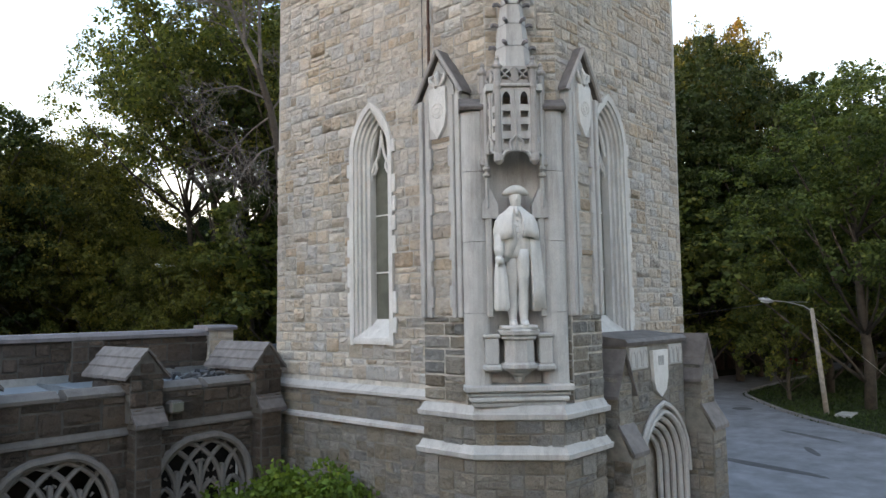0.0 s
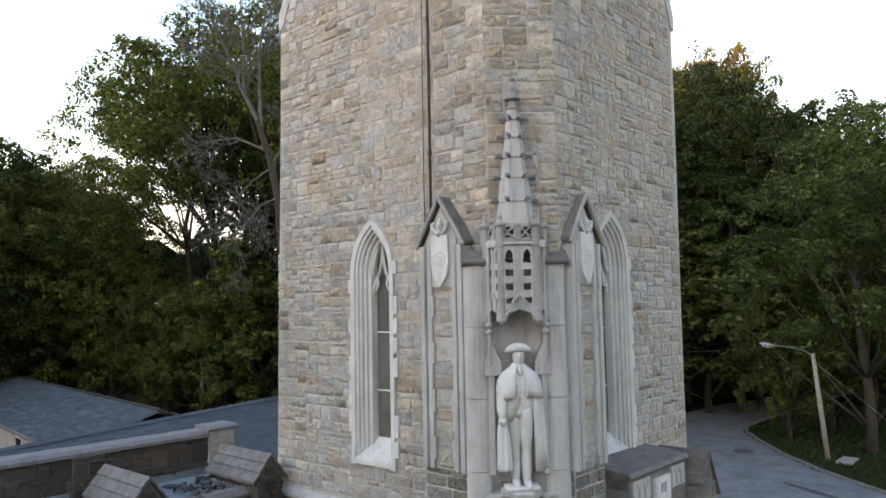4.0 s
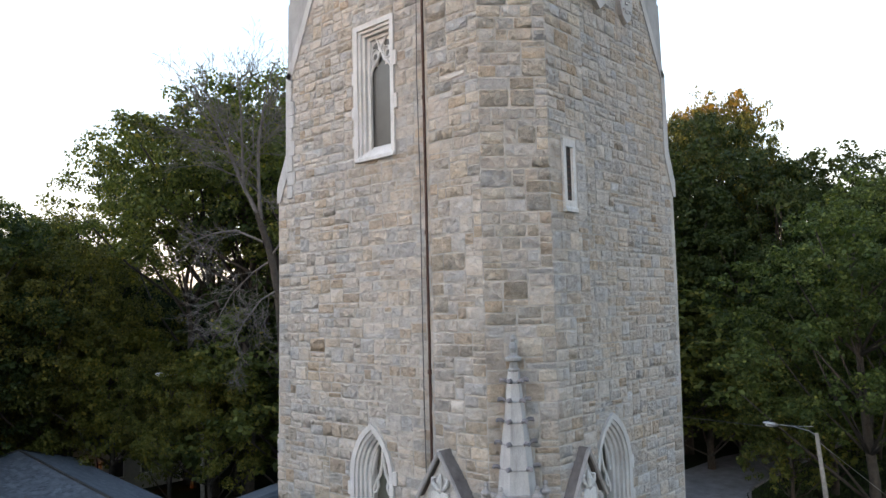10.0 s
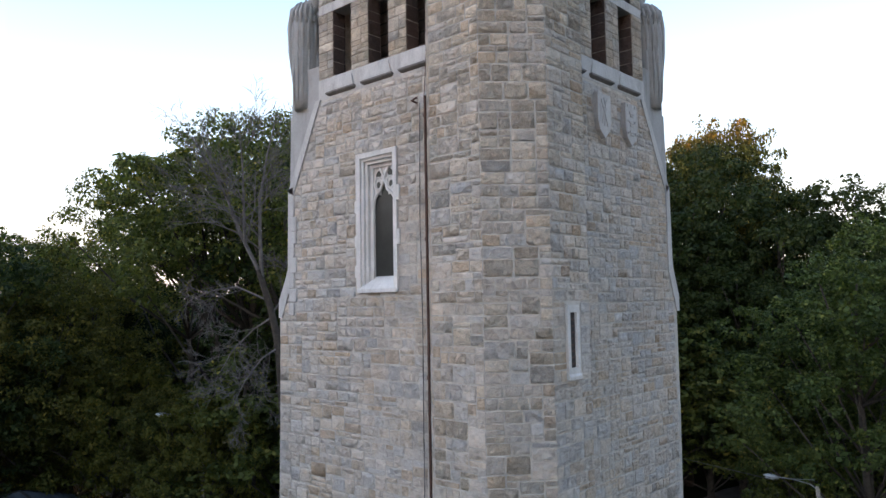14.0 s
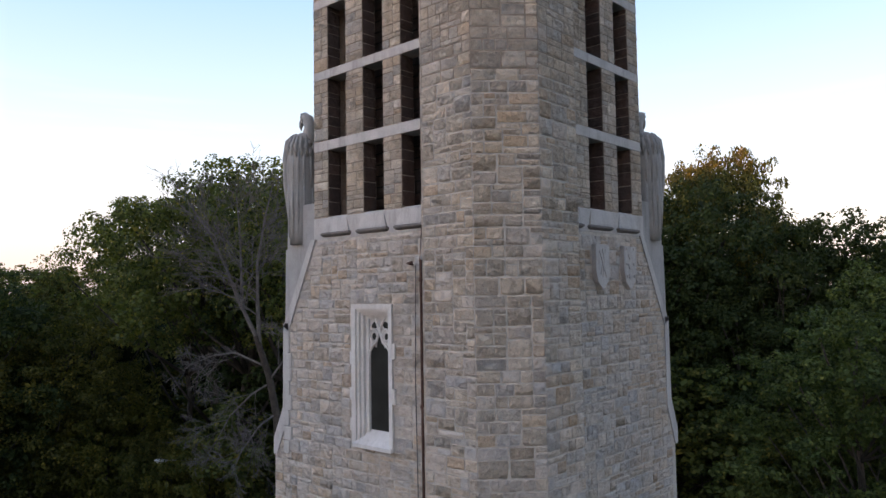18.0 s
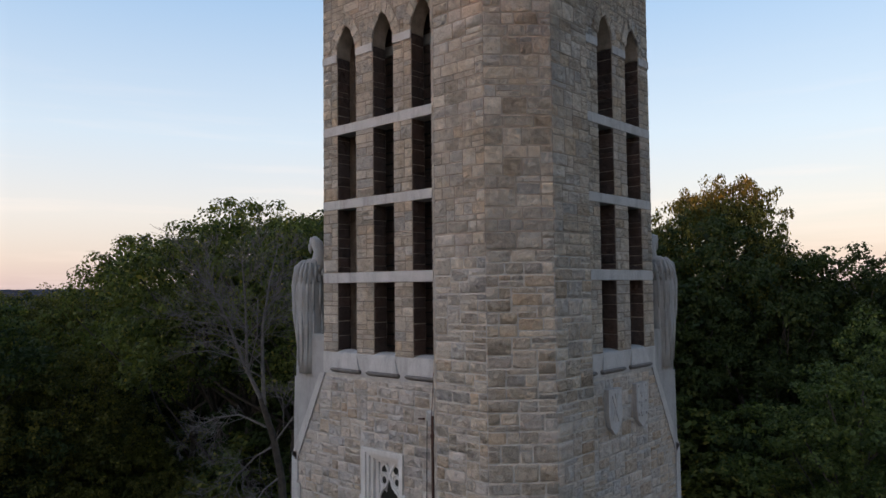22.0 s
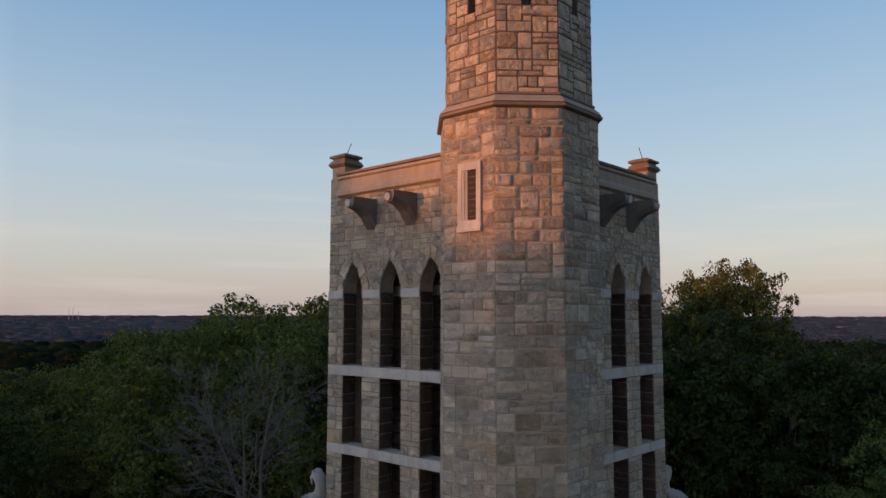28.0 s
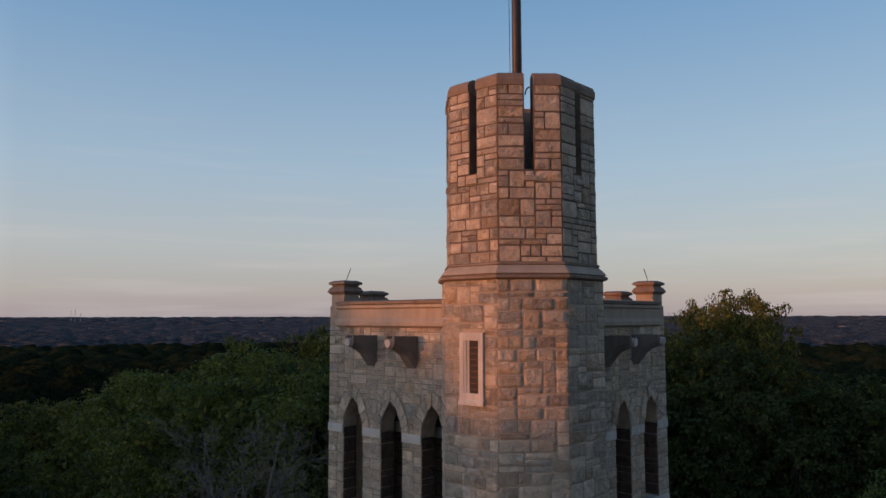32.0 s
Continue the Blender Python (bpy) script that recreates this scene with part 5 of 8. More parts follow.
# unseen thicket under the western wood, added to stop sun leaking beneath its crowns
for k in range(30):
    off = -62 + k * 4.4
    plant("F", C[0] + math.cos(SUN_AZ) * 77 - math.sin(SUN_AZ) * off, C[1] + math.sin(SUN_AZ) * 77 + math.cos(SUN_AZ) * off, 13.0 + (k * 7) % 3, k * 71, 1.5)

# unseen nearer trees west and south, behind the flight, added to dim low walls
for k, (az, dist, top) in enumerate(((172, 46, 15), (184, 42, 14), (197, 44, 16), (210, 40, 14), (223, 43, 16), (236, 40, 15), (250, 44, 17), (264, 42, 16), (278, 45, 17), (292, 48, 17), (306, 50, 18))):
    x, y = polar(az, dist)
    plant("F", x, y, top, k * 53, 1.1)


def far_wood():
    """The closed canopy out to the horizon: lumpy crowns side by side, with loose leaves on the nearer ones."""
    rng = np.random.default_rng(17)
    rings, seg = 4, 9
    vs, fs, lv, lf, base, lbase = [], [], [], [], 0, 0
    for r0, r1, step in ((66, 140, 8.0), (140, 300, 10.0), (300, 750, 15.0), (750, 1800, 28.0), (1800, 4400, 62.0)):
        r = r0
        while r < r1:
            for az in np.arange(-3, 87, math.degrees(step / r)):
                a = radians(az + rng.uniform(-0.4, 0.4) * math.degrees(step / r))
                d = r + rng.uniform(-0.5, 0.5) * step
                x, y = -9.7 + d * math.cos(a), -7.4 + d * math.sin(a)
                z = ground_z(x, y)
                h = rng.uniform(11, 15.5) if r < 140 else rng.uniform(15, 20)
                rad = step * rng.uniform(0.62, 0.85)
                up = min(rad, 5.5) * rng.uniform(0.8, 1.2)
                ph = rng.uniform(0, 6.28)
                v = [(x, y, z + h)]
                for k in range(rings):
                    t = (k + 1) / rings * 1.35
                    for i in range(seg):
                        b = ph + i * 2 * math.pi / seg
                        q = rad * math.sin(min(t, 1.5)) * rng.uniform(0.8, 1.2)
                        v.append((x + q * math.cos(b), y + q * math.sin(b), z + h - up * (1 - math.cos(t)) * 1.6 + rng.uniform(-0.14, 0.14) * up))
                f = [(0, 1 + i, 1 + (i + 1) % seg) for i in range(seg)]
                tri = [(base + p, base + q, base + w) for p, q, w in f]
                for k in range(rings - 1):
                    for i in range(seg):
                        p, q = 1 + k * seg + i, 1 + k * seg + (i + 1) % seg
                        tri += [(base + p, base + p + seg, base + q + seg), (base + p, base + q + seg, base + q)]
                vs += v
                fs += tri
                base += len(v)
                if r1 <= 300:
                    n = 70 if r1 == 140 else 26
                    ps = np.array(v)[rng.integers(0, len(v), n)]
                    cv, cf = leaf_cloud(ps, 0.16 if r1 == 140 else 0.3, 6, (0.8, 0.8, 0.6), int(rng.integers(1 << 30)))
                    lv.append(cv)
                    lf.append(cf + lbase)
                    lbase += len(cv)
            r += step * 0.88
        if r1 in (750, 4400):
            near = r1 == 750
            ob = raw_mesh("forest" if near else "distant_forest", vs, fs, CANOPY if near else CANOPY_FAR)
            tagged(ob, "dark green forest canopy beyond the wood" if near else "forested hills along the horizon, haze in their blue-grey colour", "forest", kind="stuff")
            vs, fs, base = [], [], 0
    ob = raw_mesh("treetop_leaves", np.concatenate(lv), np.concatenate(lf), LEAF_FAR)
    tagged(ob, "loose leaves over the dark forest canopy", "foliage", kind="stuff")


far_wood()


def skyline():
    """Radio masts and pale roofs, tiny on the far hills."""
    for az, top in ((68.9, 52), (69.25, 70), (69.5, 64), (67.2, 44)):
        x, y = polar(az, 3600)
        z = ground_z(x, y)
        ob = thing("radio_mast", "thin radio mast on the far hills", "mast", "masts on the far hills", at=(x, y, z))
        bm = bmesh.new()
        sweep(bm, [(x, y, z), (x, y, z + top)], [1.4, 0.7], 4)
        part("mast", bm, CONCRETE, ob)
    for az, d, w in ((70.4, 2900, 18), (68.2, 2600, 14), (63.1, 3000, 16), (13.9, 2700, 14), (11.8, 3100, 22), (16.6, 1900, 9)):
        x, y = polar(az, d)
        z = ground_z(x, y)
        ob = thing("far_building", "pale roofed building among the far trees", "building", "buildings on the far hills", at=(x, y, z))
        part("wall", bmesh_far((x - w / 2, y - w / 2, z), (x + w / 2, y + w / 2, z + 16.5)), KERB, ob)
        part("roof", bmesh_far((x - w / 2 - 1, y - w / 2 - 1, z + 16.5), (x + w / 2 + 1, y + w / 2 + 1, z + 17.2)), CONCRETE, ob)


def bmesh_far(lo, hi):
    bm = bmesh.new()
    box(bm, lo, hi)
    return bm


skyline()


# ---- the foot of the turret: niche, statue, canopy and piers ----
NICHE = Face(Vector((C[0], C[1], 0)) + Vector((S2, -S2, 0)) * -0.16, (S2, -S2, 0), (-S2, -S2, 0))


def gabled_pier(side):
    """A slim pier with moulded jambs, a carved shield and a stone-slated gable."""
    if side == "w":
        f = Face((-1.3, 0.235, 0), (0, -1, 0), (-1, 0, 0))
    else:
        f = Face((0.2, -1.4, 0), (1, 0, 0), (0, -1, 0))
    h = 0.425
    bm = bmesh.new()
    outline = [(-h, 3.9), (h, 3.9), (h, 8.72), (0, 9.4), (-h, 8.72)]
    plate(bm, outline, [], f, -0.75, -0.03)
    pier = part("pier", bm, MORTAR, tower, "slim gabled stone pier with a carved shield")
    rows = rubble(f, [-0.21, 0.21], [5.32, 8.1], lambda u, v: True, 81, wide=(4, 4), tall=(1, 2, 2, 3))
    g = Face(f.at(0, 0, -0.04), f.u, f.n)
    lay(g, rows, pier, STONE, 83, limit=60, proud=0.028)
    low = rubble(f, [-h, h], [4.05, 5.32], lambda u, v: True, 82)
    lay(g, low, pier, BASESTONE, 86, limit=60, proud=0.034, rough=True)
    # side returns
    for q in (-1, 1):
        n = f.u * q
        o = f.at(q * h, 0, -0.03)
        sf = Face(o, UP.cross(n), n)
        us = (-0.6, 0.0) if sf.u.dot(f.n) > 0 else (0.0, 0.6)
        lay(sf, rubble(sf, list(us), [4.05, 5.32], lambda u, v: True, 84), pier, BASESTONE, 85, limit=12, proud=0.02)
        bm = bmesh.new()
        box(bm, (min(us), 5.32, -0.01), (max(us), 8.7, 0.012), sf)
        part("return", bm, PALE, pier)
        # jamb mouldings
        for a, b, n1 in ((0.21, 0.29, 0.03), (0.29, 0.34, -0.005), (0.34, 0.425, 0.045)):
            part("jamb", soft_box((min(q * a, q * b), 5.3, -0.05), (max(q * a, q * b), 8.72, n1), f, 0.012), PALE, pier)
        for k in range(4):
            z = 5.45 + k * 0.72
            part("jamb_quoin", soft_box((min(q * 0.17, q * 0.22), z, -0.05), (max(q * 0.17, q * 0.22), z + 0.33, 0.028), f, 0.006), PALE, pier)
    bm = bmesh.new()
    plate(bm, [(-0.3, 8.08), (0.3, 8.08), (0.3, 8.85), (0, 9.3), (-0.3, 8.85)], [], f, -0.03, 0.004)
    part("panel", bm, PALE, pier)
    sh = [(-0.17, 8.86), (-0.06, 8.88), (0, 8.84), (0.06, 8.88), (0.17, 8.86), (0.18, 8.45), (0.14, 8.25), (0.0, 8.06), (-0.14, 8.25), (-0.18, 8.45)]
    bm = bmesh.new()
    plate(bm, sh, [], f, 0.0, 0.06)
    shield = part("shield", bm, WHITE, pier, "carved heraldic limestone shield")
    bm = bmesh.new()
    for r, k in ((0.115, 14), (0.05, 8)):
        sweep(bm, [f.at(r * math.cos(i * 2 * math.pi / k), 8.5 + r * math.sin(i * 2 * math.pi / k), 0.06) for i in range(k)], 0.012, 5, True)
    for i in range(10):
        a = i * math.pi / 5
        sweep(bm, [f.at(0.05 * math.cos(a), 8.5 + 0.05 * math.sin(a), 0.06), f.at(0.1 * math.cos(a), 8.5 + 0.1 * math.sin(a), 0.06)], 0.009, 4)
    part("relief", bm, WHITE, shield)
    bm = bmesh.new()
    for q in (-1, 1):
        sweep(bm, [f.at(q * 0.05, 8.9, 0.03), f.at(q * 0.14, 8.98, 0.05), f.at(q * 0.16, 9.06, 0.04), f.at(q * 0.09, 9.08, 0.03)], [0.03, 0.035, 0.03, 0.015], 6)
    sweep(bm, [f.at(0, 8.9, 0.03), f.at(0, 9.03, 0.06), f.at(0, 9.14, 0.03)], [0.035, 0.045, 0.015], 7)
    part("crest", bm, WHITE, pier)
    # roof of overlapping slabs
    for q in (-1, 1):
        for k in range(3):
            a0, a1 = 0.46 * k / 3, 0.46 * (k + 1) / 3 + 0.025
            z0, z1 = 9.46 - a0 * 1.62, 9.46 - a1 * 1.62
            lift = 0.03 + 0.034 * k
            bm = bmesh.new()
            quad = [(q * a0, z0 + lift), (q * a1, z1 + lift), (q * a1, z1 + lift - 0.045), (q * a0, z0 + lift - 0.045)]
            prism(bm, [f.at(u, v, 0.05) for u, v in quad], [f.at(u, v, -0.95) for u, v in quad])
            part("roof_slab", bm, SLATE, pier)
    bm = bmesh.new()
    for q in (-1, 1):
        sweep(bm, [f.at(q * 0.49, 8.7, 0.06), f.at(q * 0.25, 9.08, 0.06), f.at(0, 9.46, 0.06)], 0.035, 6)
    part("gable_moulding", bm, STAINED, pier)


gabled_pier("w")
gabled_pier("s")


def lower_turret():
    # plan of the foot: the two piers and the slanted front between them
    def plan(e, z):
        ring = [(0.6, 0.66 + e), (-1.3 - e, 0.66 + e), (-1.3 - e, -0.35 - e * 0.4), (-0.56 - e * 0.4, -1.4 - e), (0.57 + e, -1.4 - e), (0.57 + e, 0.6)]
        return [(x, y, z) for x, y in ring]
    bm = bmesh.new()
    stack(bm, [plan(0.0, 0.0), plan(0.0, 3.9)])
    foot = part("turret_foot", bm, BASEMORTAR, tower, "stone foot of the turret with pale string courses")
    for z0, e in ((3.86, 0.0), (3.30, 0.02)):
        bm = bmesh.new()
        stack(bm, [plan(x + e, z) for x, z in ((0.0, z0 - 0.06), (0.07, z0 - 0.03), (0.08, z0 + 0.04), (0.05, z0 + 0.06), (0.0, z0 + 0.16))])
        part("string_course", bm, PALE, foot, "projecting pale limestone string course")
    fl = plan(0.006, 0)
    for k, (a, b) in enumerate(((1, 2), (2, 3), (3, 4), (4, 5))):
        p, q = Vector(fl[a]), Vector(fl[b])
        u = (q - p).normalized()
        n = u.cross(UP)
        f = Face(p, u, n)
        ln = (q - p).length
        rows = rubble(f, [0.0, ln], [1.0, 3.25], lambda x, v: True, 90 + k) + rubble(f, [0.0, ln], [3.42, 3.82], lambda x, v: True, 95 + k)
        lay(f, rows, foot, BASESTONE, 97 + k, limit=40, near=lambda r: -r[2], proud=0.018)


lower_turret()


def niche():
    f = NICHE
    bm = bmesh.new()
    box(bm, (-0.8, 4.05, 0.9), (0.8, 8.45, 1.13), f)
    back = part("niche", bm, PALE, tower, "tall pale limestone statue niche")
    # concave recess
    bm = bmesh.new()
    pts = [(-0.4 * math.cos(math.pi * i / 10), 1.30 - 0.17 * math.sin(math.pi * i / 10)) for i in range(11)]
    for (a, n), (b, m) in zip(pts, pts[1:]):
        q = [f.at(a, 4.9, n), f.at(b, 4.9, m), f.at(b, 7.9, m), f.at(a, 7.9, n)]
        bm.faces.new([bm.verts.new(p) for p in q])
    part("recess", bm, PALE, back, smooth=True)
    # Grey band behind the statue: niche shadow put into its colour.
    bm = bmesh.new()
    box(bm, (-0.4, 6.6, 1.12), (0.4, 7.1, 1.135), f)
    part("shadow_band", bm, GREYSTONE, back)
    for q in (-1, 1):
        # broad rounded pilaster, in coursed blocks
        z = 4.3
        for h in (1.06, 1.05, 1.05, 0.92):
            bm = bmesh.new()
            ring = []
            for i in range(9):
                a = math.pi * i / 8
                ring.append((q * 0.575 - 0.195 * math.cos(a), 1.27 + 0.15 * math.sin(a)))
            ring = [(q * 0.575 - 0.195, 1.05)] + ring + [(q * 0.575 + 0.195, 1.05)]
            stack(bm, [[f.at(u, z + 0.004, n) for u, n in ring], [f.at(u, z + h - 0.004, n) for u, n in ring]])
            part("pilaster_block", bm, PALE, back)
            z += h
        bm = bmesh.new()
        prof = ((8.38, 1.46), (8.42, 1.48), (8.45, 1.46), (8.6, 1.26), (8.38, 1.2))
        prism(bm, [f.at(q * 0.36, v, n) for v, n in prof], [f.at(q * 0.8, v, n) for v, n in prof])
        part("cap", bm, SLATE, back, "weathered sloping cap")
        # inner shafts with little gablets
        part("shaft", soft_box((q * 0.39 - 0.05, 5.3, 1.2), (q * 0.39 + 0.05, 6.95, 1.42), f, 0.02), PALE, back)
        part("plinth", soft_box((q * 0.39 - 0.1, 4.62, 1.2), (q * 0.39 + 0.1, 5.0, 1.5), f, 0.015), PALE, back)
        part("plinth_cap", soft_box((q * 0.39 - 0.12, 5.0, 1.2), (q * 0.39 + 0.12, 5.06, 1.52), f, 0.015), PALE, back)
        part("plinth_foot", soft_box((q * 0.39 - 0.14, 4.52, 1.2), (q * 0.39 + 0.14, 4.62, 1.54), f, 0.03), PALE, back)
        bm = bmesh.new()
        plate(bm, [(q * 0.37 - 0.12, 6.75), (q * 0.37 + 0.12, 6.75), (q * 0.37 + 0.12, 6.95), (q * 0.37, 7.2), (q * 0.37 - 0.12, 6.95)], [], f, 1.25, 1.44)
        part("gablet", bm, PALE, back)
        bm = bmesh.new()
        sweep(bm, [f.at(q * 0.41, 6.9, 1.43), f.at(q * 0.41, 7.8, 1.46), f.at(q * 0.41, 8.7, 1.46)], 0.035, 6)
        part("colonnette", bm, PALE, back)
        for z in (7.35, 7.45):
            bm = bmesh.new()
            lathe(bm, [(0.03, 0), (0.06, 0.02), (0.06, 0.05), (0.03, 0.07)], f.at(q * 0.41, z, 1.46), 8)
            part("ring", bm, PALE, back)
    # corbelled ledge
    for k, (n, z0, z1, w) in enumerate(((1.50, 4.22, 4.32, 0.80), (1.45, 4.15, 4.22, 0.75), (1.48, 4.08, 4.15, 0.72), (1.44, 4.0, 4.08, 0.68))):
        part("ledge", soft_box((-w, z0, 1.0), (w, z1, n), f, 0.02), GREYSTONE if k % 2 else PALE, back)
    # pedestal
    base = f.at(0, 0, 1.42)
    bm = bmesh.new()
    lathe(bm, [(0.02, 4.34), (0.07, 4.4), (0.09, 4.44), (0.14, 4.47), (0.16, 4.5), (0.22, 4.53), (0.27, 4.57), (0.27, 4.62), (0.23, 4.65), (0.225, 4.9), (0.23, 4.96), (0.27, 4.99), (0.27, 5.02), (0.31, 5.05), (0.32, 5.1), (0.29, 5.13)], base, 8, phase=math.pi / 8)
    part("pedestal", bm, PALE, back, "eight-sided moulded pedestal")


niche()


def statue():
    """A standing figure in a caped cloak and a cocked hat, cut as one block of stone."""
    f = NICHE
    z0 = 5.13
    c = lambda u, z, n=0.0: f.at(u, z0 + z, 1.43 + n)
    bm = bmesh.new()

    def ell(u, z, n, ru, rn, k=14, wob=0.0, ph=0.0, folds=5):
        return [c(u + ru * (1 + wob * math.sin(folds * a + ph)) * math.cos(a), z, n + rn * (1 + wob * math.sin(folds * a + ph)) * math.sin(a)) for a in [i * 2 * math.pi / k for i in range(k)]]
    box(bm, (-0.25, z0, 1.2), (0.25, z0 + 0.05, 1.66), f)
    # legs in breeches and boots, one foot forward
    for u, n, fwd in ((-0.07, -0.02, 0.0), (0.085, 0.02, 0.04)):
        stack(bm, [ell(u + du, z, n + dn, r, r * 1.12, 14) for z, du, dn, r in ((0.05, 0.0, 0.0, 0.062), (0.13, 0.0, -0.01, 0.055), (0.3, 0.0, -0.01, 0.078), (0.42, 0.0, 0.0, 0.076), (0.56, 0.0, 0.02, 0.068), (0.62, 0.0, 0.03, 0.078), (0.8, 0.0, 0.03, 0.1), (1.0, -0.005, 0.02, 0.118), (1.15, -0.01, 0.02, 0.12))])
        stack(bm, [ell(u, z, n + dn + fwd, a, b, 12) for z, dn, a, b in ((0.04, 0.08, 0.058, 0.14), (0.085, 0.075, 0.056, 0.125), (0.13, 0.03, 0.05, 0.07))])

    def cloak(rows, a0, a1, k=34, folds=9.0, ph=0.0):
        """A hanging sheet of folds, open between two bearings."""
        outer, inner = [], []
        for z, u, n, ru, rn, wob in rows:
            o, i = [], []
            for j in range(k + 1):
                t = a0 + (a1 - a0) * j / k
                w = 1 + wob * math.sin(t * folds + ph + z * 0.6) + wob * 0.5 * math.sin(t * folds * 0.47 + 1.7)
                dz = 0.02 * math.sin(t * folds * 0.5 + ph) if z < 1.6 else 0.0
                o.append(bm.verts.new(c(u + ru * w * math.cos(t), z + dz, n + rn * w * math.sin(t))))
                i.append(bm.verts.new(c(u + (ru * w - 0.04) * math.cos(t), z + dz, n + (rn * w - 0.04) * math.sin(t))))
            outer.append(o)
            inner.append(i)
        for r in range(len(rows) - 1):
            for j in range(k):
                bm.faces.new((outer[r][j], outer[r][j + 1], outer[r + 1][j + 1], outer[r + 1][j]))
                bm.faces.new((inner[r][j], inner[r + 1][j], inner[r + 1][j + 1], inner[r][j + 1]))
            for j in (0, k):
                bm.faces.new((outer[r][j], outer[r + 1][j], inner[r + 1][j], inner[r][j]))
        for r in (0, len(rows) - 1):
            for j in range(k):
                bm.faces.new((outer[r][j], inner[r][j], inner[r][j + 1], outer[r][j + 1]))
    # long cloak down one side and behind
    cloak([(0.27, 0.03, -0.02, 0.35, 0.2, 0.11), (0.6, 0.03, -0.01, 0.335, 0.2, 0.09), (1.0, 0.02, 0.0, 0.325, 0.2, 0.07), (1.35, 0.01, 0.0, 0.31, 0.19, 0.05), (1.5, 0.0, 0.0, 0.27, 0.17, 0.02)], radians(-120), radians(52), 44, 12.0)
    cloak([(0.32, 0.0, -0.06, 0.24, 0.14, 0.06), (0.8, 0.0, -0.05, 0.26, 0.15, 0.05), (1.3, 0.0, -0.03, 0.28, 0.16, 0.03), (1.55, 0.0, 0.0, 0.24, 0.15, 0.0)], radians(175), radians(290))
    # shoulder cape, parted in front
    cloak([(1.3, 0.0, 0.02, 0.335, 0.22, 0.05), (1.42, 0.0, 0.02, 0.33, 0.22, 0.045), (1.55, 0.0, 0.02, 0.31, 0.205, 0.035), (1.65, 0.0, 0.015, 0.26, 0.175, 0.02), (1.72, 0.0, 0.01, 0.17, 0.125, 0.0), (1.79, 0.0, 0.01, 0.09, 0.08, 0.0)], radians(104), radians(436), 44, 9.0)
    # coat, skirts drawn back from the middle
    stack(bm, [ell(0.0, z, n, a, b, 20, 0.015, z * 4) for z, n, a, b in ((1.02, 0.02, 0.2, 0.12), (1.1, 0.03, 0.205, 0.13), (1.22, 0.04, 0.19, 0.13), (1.36, 0.05, 0.19, 0.135), (1.52, 0.05, 0.2, 0.135), (1.66, 0.03, 0.15, 0.11), (1.76, 0.02, 0.075, 0.07))])
    for q, tail in ((-1, 0.97), (1, 1.0)):
        stack(bm, [[c(q * a, z, n), c(q * b, z, n - 0.05), c(q * b, z, n - 0.1), c(q * a, z, n - 0.04)] for z, a, b, n in ((tail, 0.13, 0.215, 0.13), (1.1, 0.06, 0.21, 0.165), (1.24, 0.004, 0.19, 0.185), (1.5, 0.03, 0.19, 0.19), (1.7, 0.05, 0.14, 0.13))])
    for k in range(4):
        sweep(bm, [c(0.0, 1.3 + 0.09 * k, 0.185), c(0.0, 1.3 + 0.09 * k, 0.205)], [0.014, 0.006], 6)
    # sleeve, hand at the hip and the gathered cloth hanging from it
    sweep(bm, [c(-0.2, 1.55, 0.03), c(-0.255, 1.3, 0.07), c(-0.27, 1.14, 0.12), c(-0.265, 1.02, 0.17)], [0.08, 0.085, 0.075, 0.055], 12)
    sweep(bm, [c(-0.285, 1.03, 0.17), c(-0.265, 0.98, 0.2), c(-0.25, 0.93, 0.2)], [0.055, 0.062, 0.04], 10)
    stack(bm, [ell(u, z, 0.13, a, b, 24, 0.2, z * 1.5, 6) for z, u, a, b in ((0.26, -0.25, 0.075, 0.05), (0.3, -0.245, 0.1, 0.07), (0.45, -0.245, 0.095, 0.07), (0.7, -0.25, 0.085, 0.065), (0.9, -0.26, 0.065, 0.055), (1.0, -0.26, 0.045, 0.045))])
    # collar, head and cocked hat
    stack(bm, [ell(0, z, n, a, b, 16) for z, n, a, b in ((1.68, 0.02, 0.15, 0.12), (1.74, 0.015, 0.115, 0.1), (1.79, 0.01, 0.1, 0.09), (1.81, 0.005, 0.07, 0.07))])
    sweep(bm, [c(0, 1.76, 0.13), c(0, 1.7, 0.165), c(0.005, 1.62, 0.18)], [0.03, 0.035, 0.014], 7)
    stack(bm, [ell(0, z, n, a, b, 16) for z, n, a, b in ((1.72, 0.02, 0.055, 0.055), (1.78, 0.03, 0.062, 0.068), (1.81, 0.045, 0.074, 0.09), (1.87, 0.045, 0.088, 0.105), (1.94, 0.035, 0.094, 0.11), (2.0, 0.02, 0.09, 0.1))])
    sweep(bm, [c(0, 1.92, 0.14), c(0, 1.875, 0.165), c(0, 1.86, 0.14)], [0.01, 0.018, 0.01], 5)
    brim = lambda z, r, up: [c(r * math.cos(t) * 1.18, z + up * (0.55 + 0.45 * math.cos(2 * t + math.pi)) * (1 if math.sin(t) > -0.2 else 0.8), 0.03 + r * 0.8 * math.sin(t)) for t in [i * 2 * math.pi / 28 for i in range(28)]]
    stack(bm, [brim(1.945, 0.09, 0), brim(1.95, 0.15, 0.02), brim(1.965, 0.172, 0.035), brim(2.01, 0.15, 0.07), brim(2.05, 0.11, 0.045), brim(2.075, 0.06, 0.02), brim(2.08, 0.02, 0.01)])
    me_ob = part("statue", bm, WHITE, None, smooth=True)
